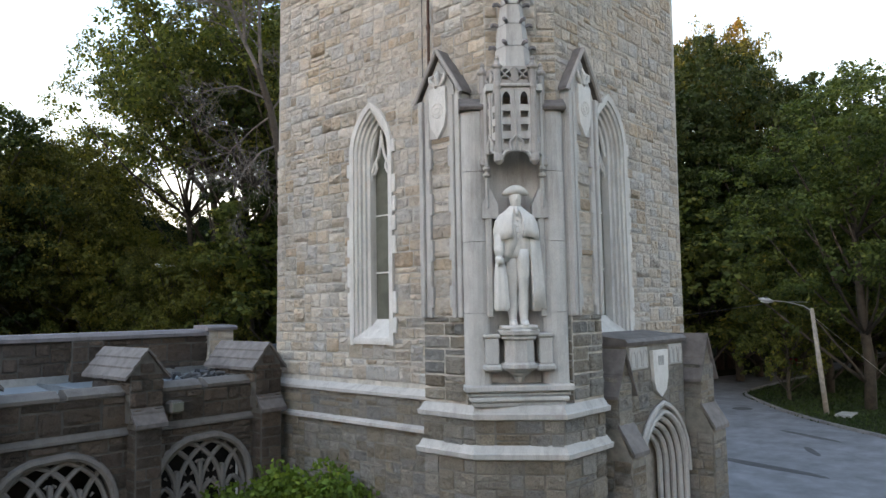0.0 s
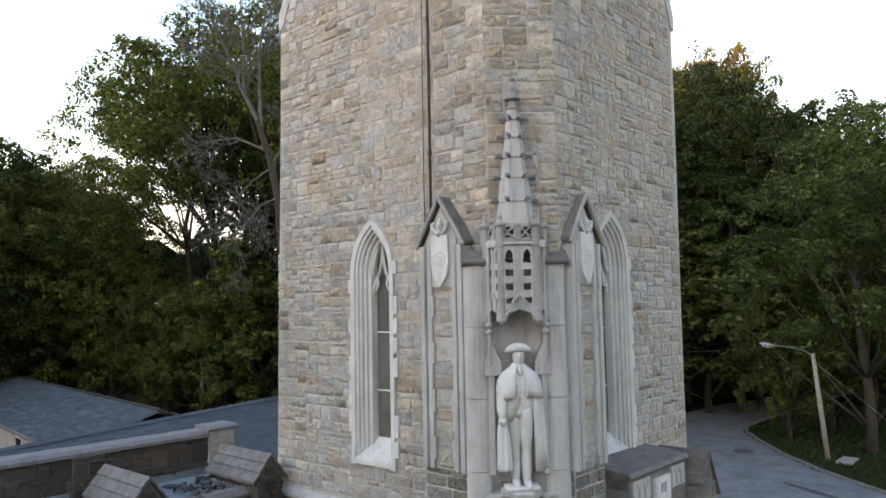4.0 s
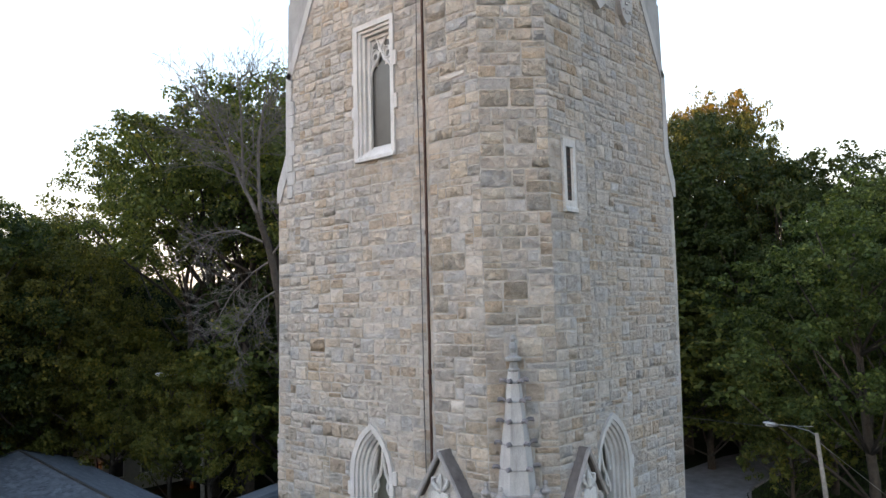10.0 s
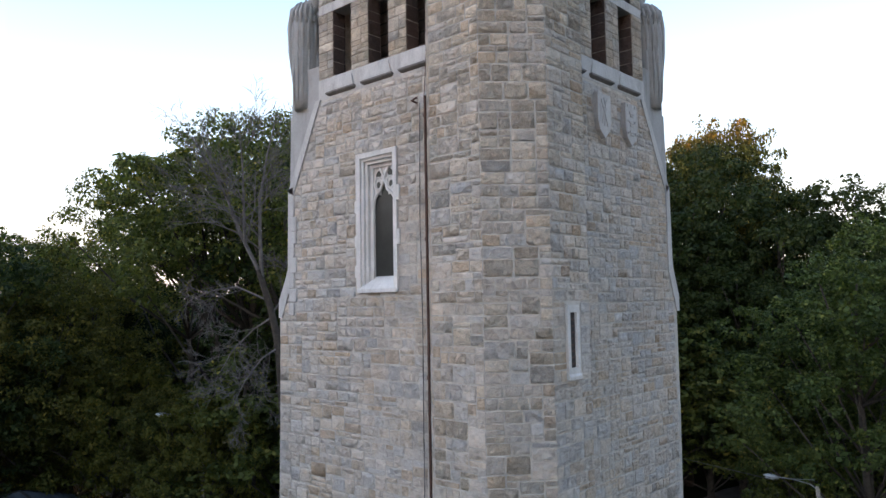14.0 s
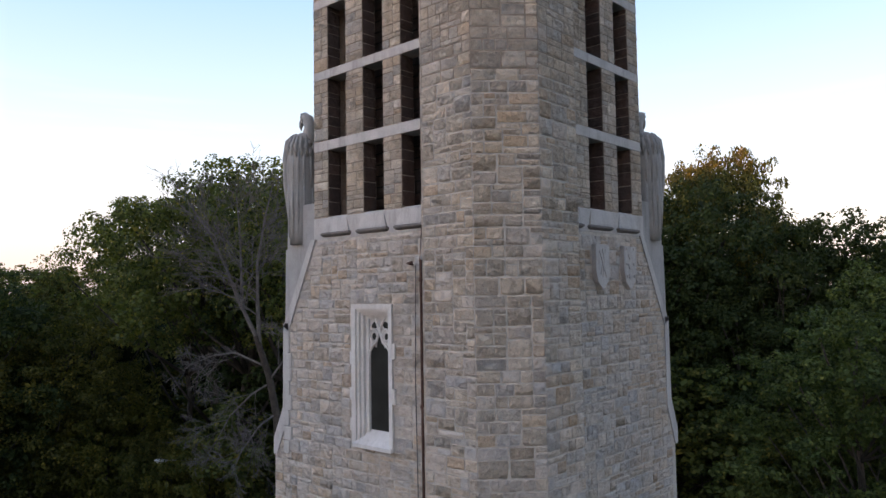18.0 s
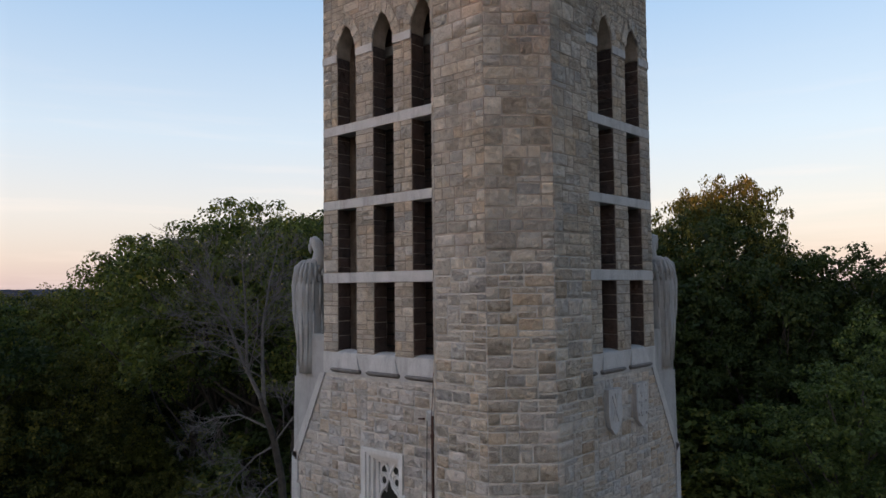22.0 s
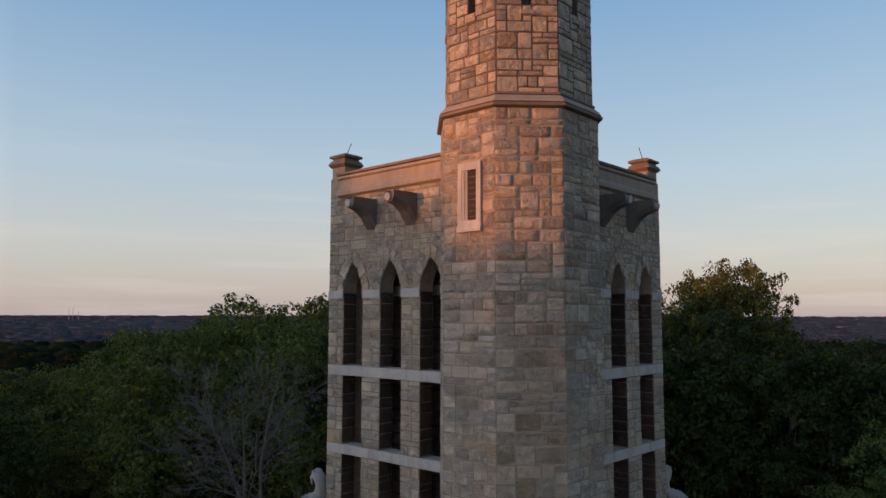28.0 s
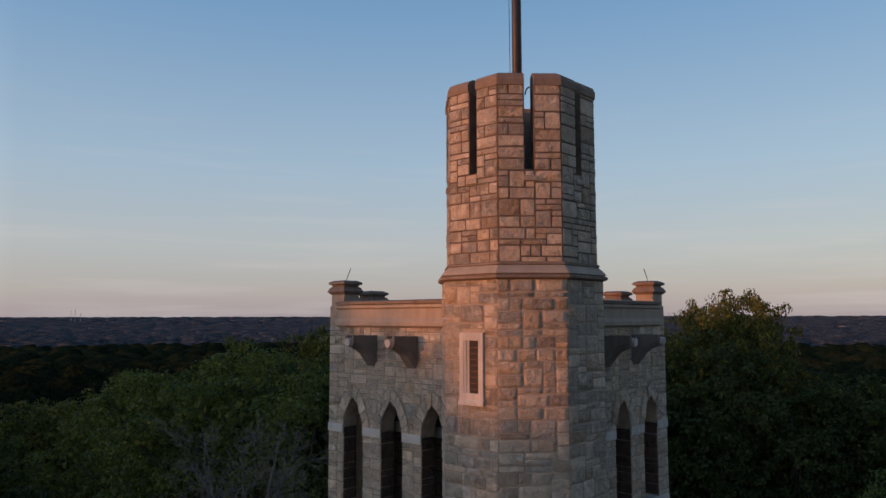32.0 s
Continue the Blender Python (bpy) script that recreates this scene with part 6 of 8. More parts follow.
    tagged(me_ob, "white stone statue of a cloaked figure standing on a pedestal", "statue")


statue()


def canopy():
    """Openwork three-sided canopy over the statue, with a crocketed spire."""
    f = NICHE
    bm = bmesh.new()
    box(bm, (-0.42, 8.62, 1.0), (0.42, 8.72, 1.62), f)
    can = part("canopy", bm, WHITE, tower, "openwork gothic canopy with a crocketed spire")
    front = Face(f.at(0, 0, 1.72), f.u, f.n)
    sides = []
    for q in (-1, 1):
        a, b = f.at(q * 0.26, 0, 1.72), f.at(q * 0.43, 0, 1.38)
        if q < 0:
            a, b = b, a
        u = (b - a)
        sides.append((Face((a + b) / 2, u, u.cross(UP)), u.length / 2))
    for fc, h in [(front, 0.26)] + sides:
        holes = []
        cols = 2
        w = 2 * h / cols
        for i in range(cols):
            m = -h + w * (i + 0.5)
            hw = w * 0.22
            for z0, z1 in ((7.8, 7.88), (7.99, 8.09), (8.19, 8.29)):
                holes.append([(m - hw, z0), (m + hw, z0), (m + hw, z1), (m - hw, z1)])
            holes.append(pointed(m, hw, 8.38, 8.48, 8.58, 3))
        bm = bmesh.new()
        plate(bm, [(-h, 7.7), (h, 7.7), (h, 8.66), (-h, 8.66)], holes, fc, -0.05, 0.0)
        panel = part("screen", bm, PALE, can, "pierced limestone screen")
        part("mullion", soft_box((-0.018, 7.72, -0.03), (0.018, 8.6, 0.02), fc, 0.006), PALE, panel)
        bm = bmesh.new()
        r = h * 0.82
        arc = [(-r, 7.6), (-r * 0.75, 7.68), (-r * 0.35, 7.7), (-r * 0.42, 7.82), (0, 7.93), (r * 0.42, 7.82), (r * 0.35, 7.7), (r * 0.75, 7.68), (r, 7.6)]
        sweep(bm, [fc.at(u, v, 0.015) for u, v in arc], 0.028, 6)
        part("cusped_arch", bm, PALE, panel)
        # parapet band of little quatrefoils
        bm = bmesh.new()
        plate(bm, [(-h, 8.7), (h, 8.7), (h, 8.96), (-h, 8.96)], [[(m + w * 0.32 * math.cos(t), 8.83 + 0.085 * math.sin(t)) for t in [k * math.pi / 4 for k in range(8)]] for m in [-h + w * (i + 0.5) for i in range(cols)]], fc, -0.06, -0.01)
        part("parapet", bm, STAINED, can)
        bm = bmesh.new()
        for i in range(cols):
            m = -h + w * (i + 0.5)
            for s in (-1, 1):
                sweep(bm, [fc.at(m - w * 0.4, 8.83 - s * 0.1, -0.01), fc.at(m, 8.83 + s * 0.02, 0.0), fc.at(m + w * 0.4, 8.83 + s * 0.1, -0.01)], 0.014, 5)
        part("foil", bm, STAINED, can)
    for u, n in ((-0.26, 1.72), (0.26, 1.72), (-0.44, 1.4), (0.44, 1.4)):
        bm = bmesh.new()
        lathe(bm, [(0.03, 7.5), (0.075, 7.55), (0.075, 7.62), (0.05, 7.66), (0.045, 8.6), (0.06, 8.64), (0.055, 8.68), (0.05, 8.9), (0.08, 8.93), (0.08, 8.96), (0.045, 8.99), (0.03, 9.04), (0.04, 9.06), (0.02, 9.1)], f.at(u, 0, n), 8)
        part("pinnacle", bm, STAINED, can)
    part("cornice", soft_box((-0.3, 8.64, 1.3), (0.3, 8.69, 1.76), f, 0.012), PALE, can)
    # spire
    levels = [(8.95, 0.29), (9.5, 0.235), (10.0, 0.165), (10.45, 0.115), (10.72, 0.085)]
    cen = f.at(0.02, 0, 1.42)
    bm = bmesh.new()
    lathe(bm, [(r, z) for z, r in levels], cen, 6, phase=math.pi / 4 + math.pi / 6)
    sp = part("spire", bm, PALE, can, "tapering limestone spire with crockets")
    for z in (9.3, 9.65, 9.97, 10.27, 10.55):
        r = 0.29 - (z - 8.95) * 0.117
        bm = bmesh.new()
        lathe(bm, [(r * 0.99, z - 0.018), (r + 0.012, z - 0.008), (r + 0.012, z + 0.004), (r * 0.98, z + 0.016)], cen, 6, phase=math.pi / 4 + math.pi / 6)
        part("collar", bm, GREYSTONE, sp)
        for k in range(6):
            a = math.pi / 4 + math.pi / 6 + k * math.pi / 3
            d = Vector((math.cos(a), math.sin(a), 0))
            p = cen + d * r * 0.95 + UP * z
            bm = bmesh.new()
            sweep(bm, [p, p + d * 0.05 + UP * 0.035, p + d * 0.1 + UP * 0.03, p + d * 0.12 + UP * 0.0], [0.024, 0.032, 0.036, 0.014], 6)
            part("crocket", bm, COPESTONE, sp)
    bm = bmesh.new()
    lathe(bm, [(0.08, 10.7), (0.1, 10.73), (0.07, 10.76), (0.06, 10.84), (0.13, 10.87), (0.13, 10.91), (0.06, 10.94), (0.045, 10.98), (0.065, 11.05), (0.05, 11.12), (0.03, 11.14), (0.045, 11.19), (0.02, 11.24)], cen, 10)
    part("finial", bm, GREYSTONE, sp)


canopy()


# ---- stone birds on the buttresses ----
def stone_bird(side):
    g = sgn(side)
    f = Face(bel[side].at(0, 0, -0.28), bel[side].u, bel[side].n)
    m = 5.36 if side == "w" else 5.43
    bm = bmesh.new()

    def ring(z, u, ru, rn, k=40, groove=0.0):
        out = []
        for i in range(k):
            a = i * 2 * math.pi / k
            w = 1 - groove * (0.5 + 0.5 * math.cos(a * 14))
            cu, cn = math.cos(a), math.sin(a)
            p = 0.75
            out.append(f.at(g * (m - 0.04 + (u - m) * 0.6 + 0.63 * ru * w * math.copysign(abs(cu) ** p, cu)), z, rn * w * math.copysign(abs(cn) ** p, cn)))
        return out
    stack(bm, [ring(18.7, m + 0.06, 0.36, 0.40), ring(19.1, m + 0.06, 0.38, 0.42, 40, 0.05), ring(19.5, m + 0.08, 0.40, 0.44, 40, 0.1), ring(20.0, m + 0.1, 0.41, 0.46, 40, 0.09), ring(20.45, m + 0.1, 0.41, 0.46, 40, 0.07), ring(20.8, m + 0.09, 0.39, 0.44, 40, 0.05), ring(21.0, m + 0.08, 0.36, 0.38, 40, 0.02), ring(21.12, m + 0.05, 0.3, 0.3), ring(21.18, m, 0.2, 0.2)])
    # three tiers of long folded feathers
    for k, z1, z0, grow_by, r in ((18, 21.08, 20.62, 1.05, 0.045), (16, 20.78, 19.95, 1.03, 0.042), (14, 20.2, 18.85, 1.0, 0.04)):
        for i in range(k):
            a = i * 2 * math.pi / k + z0
            if math.sin(a) < -0.5:
                continue
            sh = 0.86 if z1 > 21 else 1.0
            cu, cn = math.copysign(abs(math.cos(a)) ** 0.8, math.cos(a)), math.copysign(abs(math.sin(a)) ** 0.8, math.sin(a))
            sweep(bm, [f.at(g * (m + 0.01 + 0.23 * sh * cu), z1, 0.41 * sh * cn), f.at(g * (m + 0.015 + 0.245 * grow_by * cu), z1 * 0.5 + z0 * 0.5, 0.43 * grow_by * cn), f.at(g * (m + 0.01 + 0.225 * grow_by * cu), z0, 0.40 * grow_by * cn)], [r * 0.6, r, r * 0.5], 5)
    # scale-like feathers over the shoulders and neck
    for row in range(4):
        z = 20.72 + row * 0.11
        ru = 0.25 - 0.014 * row * row * 0.5
        for i in range(13):
            a = i * 2 * math.pi / 13 + row * 0.24
            if math.sin(a) < -0.5:
                continue
            cu, cn = math.cos(a), math.sin(a)
            sweep(bm, [f.at(g * (m + ru * cu), z + 0.1, ru * 1.55 * cn), f.at(g * (m + 0.005 + (ru + 0.018) * cu), z, (ru + 0.015) * 1.6 * cn), f.at(g * (m + ru * cu), z - 0.07, ru * 1.6 * cn)], [0.025, 0.046, 0.01], 5)
    # neck, head and hooked beak
    sweep(bm, [f.at(g * (m - 0.03), 20.95, 0), f.at(g * (m - 0.1), 21.14, 0), f.at(g * (m - 0.12), 21.34, 0), f.at(g * (m - 0.06), 21.51, 0), f.at(g * (m + 0.03), 21.56, 0), f.at(g * (m + 0.1), 21.52, 0)], [0.22, 0.15, 0.118, 0.13, 0.132, 0.09], 14)
    sweep(bm, [f.at(g * (m + 0.07), 21.53, 0), f.at(g * (m + 0.17), 21.47, 0), f.at(g * (m + 0.2), 21.38, 0), f.at(g * (m + 0.18), 21.3, 0)], [0.085, 0.064, 0.038, 0.01], 8)
    # eyes under the brow, and the front edge of each folded wing
    for n in (-1, 1):
        sweep(bm, [f.at(g * (m - 0.03), 21.63, n * 0.09), f.at(g * (m + 0.04), 21.64, n * 0.1), f.at(g * (m + 0.12), 21.58, n * 0.065)], [0.012, 0.024, 0.012], 6)
        sweep(bm, [f.at(g * (m + 0.03), 21.56, n * 0.09), f.at(g * (m + 0.035), 21.56, n * 0.136)], [0.03, 0.016], 8)
        sweep(bm, [f.at(g * (m + 0.06), 21.12, n * 0.28), f.at(g * (m + 0.16), 20.98, n * 0.36), f.at(g * (m + 0.22), 20.6, n * 0.4), f.at(g * (m + 0.2), 20.0, n * 0.41), f.at(g * (m + 0.17), 19.4, n * 0.38)], [0.05, 0.085, 0.075, 0.055, 0.02], 8)
    ob = part("stone_eagle", bm, GREYSTONE, None, smooth=True)
    tagged(ob, "grey carved stone eagle with folded wings on a buttress", "statue", "eagles on the buttresses")


for s in "ws":
    stone_bird(s)


# ---- carved shields, cables and a lamp bracket on the walls ----
def wall_shield(u, kind):
    f = Face(bodies["s"][0].at(0, 0, 0.03), (1, 0, 0), (0, -1, 0))
    bm = bmesh.new()
    plate(bm, [(u - 0.25, 18.5), (u + 0.25, 18.5), (u + 0.26, 17.98), (u + 0.19, 17.76), (u, 17.6), (u - 0.19, 17.76), (u - 0.26, 17.98)], [], f, -0.1, 0.085)
    sh = part("shield", bm, PALE, tower, "carved limestone shield set in the wall")
    bm = bmesh.new()
    if kind:
        for k in range(3):
            z = 18.3 - k * 0.2
            box(bm, (u - 0.09, z - 0.02, 0.08), (u + 0.09, z + 0.03, 0.105), f)
            box(bm, (u - 0.06, z - 0.08, 0.08), (u + 0.06, z - 0.03, 0.105), f)
        for q in (-1, 1):
            for z in (18.42, 18.1, 17.85):
                box(bm, (u + q * 0.15 - 0.02, z, 0.08), (u + q * 0.15 + 0.02, z + 0.05, 0.105), f)
    else:
        sweep(bm, [f.at(u - 0.13, 18.38, 0.088), f.at(u, 18.1, 0.094), f.at(u + 0.12, 17.85, 0.088)], 0.018, 5)
        sweep(bm, [f.at(u + 0.1, 18.4, 0.088), f.at(u - 0.02, 18.12, 0.094), f.at(u - 0.1, 17.9, 0.088)], 0.015, 5)
        sweep(bm, [f.at(u - 0.02, 18.42, 0.088), f.at(u + 0.05, 18.2, 0.094), f.at(u - 0.02, 17.85, 0.088)], 0.015, 5)
    part("relief", bm, PALE, sh)


wall_shield(1.7, 1)
wall_shield(2.86, 0)
wall_shield(3.98, 1)

bm = bmesh.new()
fw = bodies["w"][0]
sweep(bm, [fw.at(-1.50, z, 0.06) for z in (0.3, 4, 9, 14, 18.2)], 0.026, 8)
down = part("downpipe", bm, IRON, tower, "thin dark rusty downpipe beside the turret")
for z in (5.5, 8, 10.5, 13, 15.5, 17.8):
    bm = bmesh.new()
    lathe(bm, [(0.035, 0), (0.04, 0.02), (0.04, 0.06), (0.035, 0.08)], fw.at(-1.50, z, 0.06), 8)
    part("clip", bm, IRON, down)
bm = bmesh.new()
sweep(bm, [fw.at(-1.66 - 0.02 * math.sin(z * 1.3), z, 0.05) for z in (4, 6, 8, 10, 12, 14, 16, 18.1)], 0.009, 5)
part("cable", bm, LEAD, tower, "thin lightning cable on the stonework")
bm = bmesh.new()
sweep(bm, [fw.at(-1.74, 18.12, 0.02), fw.at(-1.74, 18.14, 0.16), fw.at(-1.6, 18.16, 0.18)], 0.02, 6)
sweep(bm, [fw.at(-1.52, 18.2, 0.06), fw.at(-1.5, 18.6, 0.04), fw.at(-1.46, 19.2, 0.04)], 0.008, 5)
part("bracket", bm, IRON, tower, "small iron bracket with a loose cable")


# ---- south porch ----
def porch():
    ob = thing("porch", "stone entrance porch with a moulded pointed doorway", "porch")
    f = Face((0, -1.12, 0), (1, 0, 0), (0, -1, 0))
    x0, x1 = 1.86, 4.1
    door = pointed(3.08, 0.86, 0.0, 2.45, 3.44)
    bm = bmesh.new()
    plate(bm, [(x0, 0), (x1, 0), (x1, 4.76), (x0, 4.76)], [door], f, -0.55, 0.0)
    box(bm, (x0, 0, -0.9), (x0 + 0.3, 4.76, -0.55), f)
    box(bm, (x1 - 0.3, 0, -0.9), (x1, 4.76, -0.55), f)
    wall = part("wall", bm, BASEMORTAR, ob)

    def keep(u, v):
        return not inside(pointed(3.08, 0.98, -1, 2.45, 3.66), u, v) and not (v > 4.3)
    lay(f, rubble(f, [x0, 2.25, 4.05, x1], [0.3, 4.3], keep, 110), wall, BASESTONE, 111, limit=120)
    wf = Face((x0, -1.12, 0), (0, -1, 0), (-1, 0, 0))
    lay(wf, rubble(wf, [-0.8, 0.0], [0.3, 4.7], lambda u, v: True, 112), wall, BASESTONE, 113, limit=60)
    for k, (d, n) in enumerate(((0.0, 0.03), (0.09, -0.06), (0.18, -0.15), (0.27, -0.24), (0.36, -0.33))):
        bm = bmesh.new()
        outl = pointed(3.08, 0.9 - d, 0.1, 2.45, 3.5 - d * 1.2)
        sweep(bm, [f.at(u, v, n) for u, v in outl[1:] + outl[:1]], 0.055, 7)
        part("arch_moulding", bm, PALE, ob)
    bm = bmesh.new()
    outl = pointed(3.08, 1.0, 2.3, 2.45, 3.66)
    sweep(bm, [f.at(u, v, 0.05) for u, v in outl[1:] + outl[:1]], 0.05, 6)
    part("hood_mould", bm, PALE, ob)
    bm = bmesh.new()
    box(bm, (2.4, 0.0, -0.5), (3.9, 3.5, -0.44), f)
    part("door", bm, WOODPOLE, ob, "shadowed timber door")
    bm = bmesh.new()
    prism(bm, [f.at(x0 - 0.08, v, n) for v, n in ((4.74, 0.05), (4.8, 0.08), (4.86, 0.02), (4.95, -0.85), (4.74, -0.85))], [f.at(x1 + 0.05, v, n) for v, n in ((4.74, 0.05), (4.8, 0.08), (4.86, 0.02), (4.95, -0.85), (4.74, -0.85))])
    part("coping", bm, SLATE, ob, "blue-grey sloped coping slab")
    for a, b in ((1.95, 2.6), (3.45, 4.02)):
        part("panel", soft_box((a, 4.32, -0.02), (b, 4.7, 0.025), f, 0.01), PALE, ob, "carved tracery panel")
        bm = bmesh.new()
        k = 3
        for i in range(k):
            m = a + (b - a) * (i + 0.5) / k
            sweep(bm, [f.at(u, v, 0.03) for u, v in pointed(m, (b - a) / k * 0.38, 4.36, 4.52, 4.66, 3)], 0.014, 5, True)
        part("tracery", bm, PALE, ob)
    bm = bmesh.new()
    plate(bm, [(2.72, 4.62), (3.32, 4.62), (3.3, 4.1), (3.22, 3.9), (3.02, 3.78), (2.82, 3.9), (2.74, 4.1)], [], f, 0.0, 0.07)
    sh = part("shield", bm, WHITE, ob, "plain limestone shield over the doorway")
    bm = bmesh.new()
    for i in range(3):
        box(bm, (2.92 + i * 0.08, 4.35, 0.07), (2.96 + i * 0.08, 4.52, 0.082), f)
    part("relief", bm, GREYSTONE, sh)
    # gabled buttresses
    for cx, w, front, top in ((1.22, 0.22, -1.42, 4.7), (4.5, 0.3, -1.42, 4.85)):
        bm = bmesh.new()
        stack(bm, [[(cx - w, front - 0.2, 0), (cx + w, front - 0.2, 0), (cx + w, -0.35, 0), (cx - w, -0.35, 0)], [(cx - w, front - 0.2, 3.0), (cx + w, front - 0.2, 3.0), (cx + w, -0.35, 2.9), (cx - w, -0.35, 2.9)], [(cx - w, front, 3.45), (cx + w, front, 3.45), (cx + w, -0.35, 3.45), (cx - w, -0.35, 3.45)], [(cx - w, front, 4.25), (cx + w, front, 4.25), (cx + w, -0.35, 4.25), (cx - w, -0.35, 4.25)]])
        bu = part("buttress", bm, BASEMORTAR, ob, "gabled stone buttress")
        for face, span in ((Face((cx - w, 0, 0), (0, -1, 0), (-1, 0, 0)), (0.6, -front)), (Face((cx, front, 0), (1, 0, 0), (0, -1, 0)), (-w, w)), (Face((cx + w, 0, 0), (0, 1, 0), (1, 0, 0)), (front, -0.6))):
            lay(face, rubble(face, list(span), [3.45, 4.3], lambda u, v: True, 120), bu, BASESTONE, 121, limit=20)
        lf = Face((cx - w, 0, 0), (0, -1, 0), (-1, 0, 0))
        lay(lf, rubble(lf, [0.6, -front + 0.18], [0.5, 3.0], lambda u, v: True, 122), bu, BASESTONE, 123, limit=20)
        lf = Face((cx, front - 0.2, 0), (1, 0, 0), (0, -1, 0))
        lay(lf, rubble(lf, [-w, w], [0.5, 2.9], lambda u, v: True, 124), bu, BASESTONE, 125, limit=20)
        bm = bmesh.new()
        plate(bm, [(-w, 4.2), (w, 4.2), (0, top - 0.05)], [], Face((cx, front, 0), (1, 0, 0), (0, -1, 0)), -1.0, -0.01)
        part("gable", bm, BASESTONE, bu)
        bm = bmesh.new()
        for q in (-1, 1):
            prism(bm, [(cx + q * (w + 0.03), front - 0.26, 3.06), (cx + q * (w + 0.03), front + 0.02, 3.5), (cx, front + 0.02, 3.5), (cx, front - 0.26, 3.06)], [(cx + q * (w + 0.03), front - 0.26, 3.13), (cx + q * (w + 0.03), front + 0.02, 3.58), (cx, front + 0.02, 3.58), (cx, front - 0.26, 3.13)])
        part("weathering", bm, SLATE, bu)
        for q in (-1, 1):
            for k in range(2):
                a0, a1 = (w + 0.08) * k / 2, (w + 0.08) * (k + 1) / 2 + 0.03
                s = (top - 4.2) / w
                bm = bmesh.new()
                quad = [(cx + q * a0, top - a0 * s + 0.03), (cx + q * a1, top - a1 * s + 0.05), (cx + q * a1, top - a1 * s), (cx + q * a0, top - a0 * s - 0.03)]
                prism(bm, [(u, front - 0.05, v) for u, v in quad], [(u, -0.4, v) for u, v in quad])
                part("roof_slab", bm, SLATE, bu)


porch()


# ---- cloister ----
def cloister():
    ob = thing("cloister", "low dark stone cloister range with traceried arches and a flat roof", "building")
    f = Face((0, 5.9, 0), (1, 0, 0), (0, -1, 0))
    arches = (-4.76, -2.03, -7.5)
    bm = bmesh.new()
    plate(bm, [(-9.5, 0), (-0.3, 0), (-0.3, 4.0), (-9.5, 4.0)], [pointed(a, 0.98, 0.6, 2.15, 3.02, 9) for a in arches], f, -0.35, 0.0)
    wall = part("wall", bm, DARKMORTAR, ob, "dark brown squared stone wall")

    def keep(u, v):
        return not any(inside(pointed(a, 1.06, 0.5, 2.15, 3.12), u, v) for a in arches) and not 3.28 < v < 3.42
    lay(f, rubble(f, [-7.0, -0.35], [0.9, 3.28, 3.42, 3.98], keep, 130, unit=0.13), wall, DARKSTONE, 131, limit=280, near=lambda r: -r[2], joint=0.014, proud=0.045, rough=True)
    bm = bmesh.new()
    prof = ((3.27, 0.0), (3.29, 0.09), (3.34, 0.09), (3.42, 0.0))
    prism(bm, [f.at(-9.4, v, n) for v, n in prof], [f.at(-0.4, v, n) for v, n in prof])
    part("string_course", bm, COPING, wall)
    # low parapet coping with notches
    for a, b in ((-9.5, -6.3), (-6.2, -4.72), (-4.6, -2.12), (-2.0, -0.3)):
        bm = bmesh.new()
        prof = ((4.0, 0.07), (4.06, 0.08), (4.16, -0.1), (4.16, -0.3), (4.0, -0.38))
        prism(bm, [f.at(a, v, n) for v, n in prof], [f.at(b, v, n) for v, n in prof])
        part("coping", bm, COPING, wall, "weathered stone coping")
    for a in arches:
        bm = bmesh.new()
        outl = pointed(a, 1.02, 0.7, 2.15, 3.06, 9)
        sweep(bm, [f.at(u, v, 0.02) for u, v in outl[1:] + outl[:1]], 0.075, 7)
        part("arch_moulding", bm, TRACERY, wall, "moulded limestone arch")
        bm = bmesh.new()
        limit = pointed(a, 0.99, 0.5, 2.15, 3.03, 9)
        # intersecting bars springing both ways from each mullion, with cusps in the heads
        for m in (-0.96, -0.48, 0.0, 0.48, 0.96):
            for q in (-1, 1):
                for r_arc, z_arc in ((1.04, 1.95), (0.5, 1.75)):
                    pts = []
                    for i in range(16):
                        t = i * 0.1
                        u, v = a + m + q * r_arc * (1 - math.cos(t)), z_arc + r_arc * math.sin(t)
                        if not inside(limit, u, v) or abs(u - a - m) > (0.99 if r_arc > 0.6 else 0.25):
                            break
                        pts.append(f.at(u, v, -0.14))
                    if len(pts) > 2:
                        sweep(bm, pts, [0.05] * (len(pts) - 1) + [0.045], 6)
                        k = len(pts) // 2 + 1
                        if r_arc < 0.6 and k < len(pts):
                            side = f.u * q
                            sweep(bm, [pts[k], pts[k] + side * 0.05 - UP * 0.05, pts[k] + side * 0.1 - UP * 0.035], [0.03, 0.024, 0.008], 5)
        for m, z in ((-0.24, 2.28), (0.24, 2.28), (-0.62, 2.25), (0.62, 2.25), (0.0, 2.66)):
            for i in range(4):
                t = math.pi / 4 + i * math.pi / 2
                sweep(bm, [f.at(a + m + 0.13 * math.cos(t), z + 0.15 * math.sin(t), -0.14), f.at(a + m + 0.06 * math.cos(t), z + 0.07 * math.sin(t), -0.14)], [0.032, 0.012], 5)
        tr = part("tracery", bm, TRACERY, wall, "dark flowing openwork tracery")
        for m in (-0.48, 0.0, 0.48):
            part("mullion", soft_box((a + m - 0.04, 0.7, -0.2), (a + m + 0.04, 2.6 - abs(m) * 0.3, -0.08), f, 0.02), TRACERY, tr)
    # back wall with piers
    b = Face((0, 8.05, 0), (1, 0, 0), (0, -1, 0))
    bm = bmesh.new()
    box(bm, (-9.5, 3.0, -0.35), (-0.1, 4.95, 0), b)
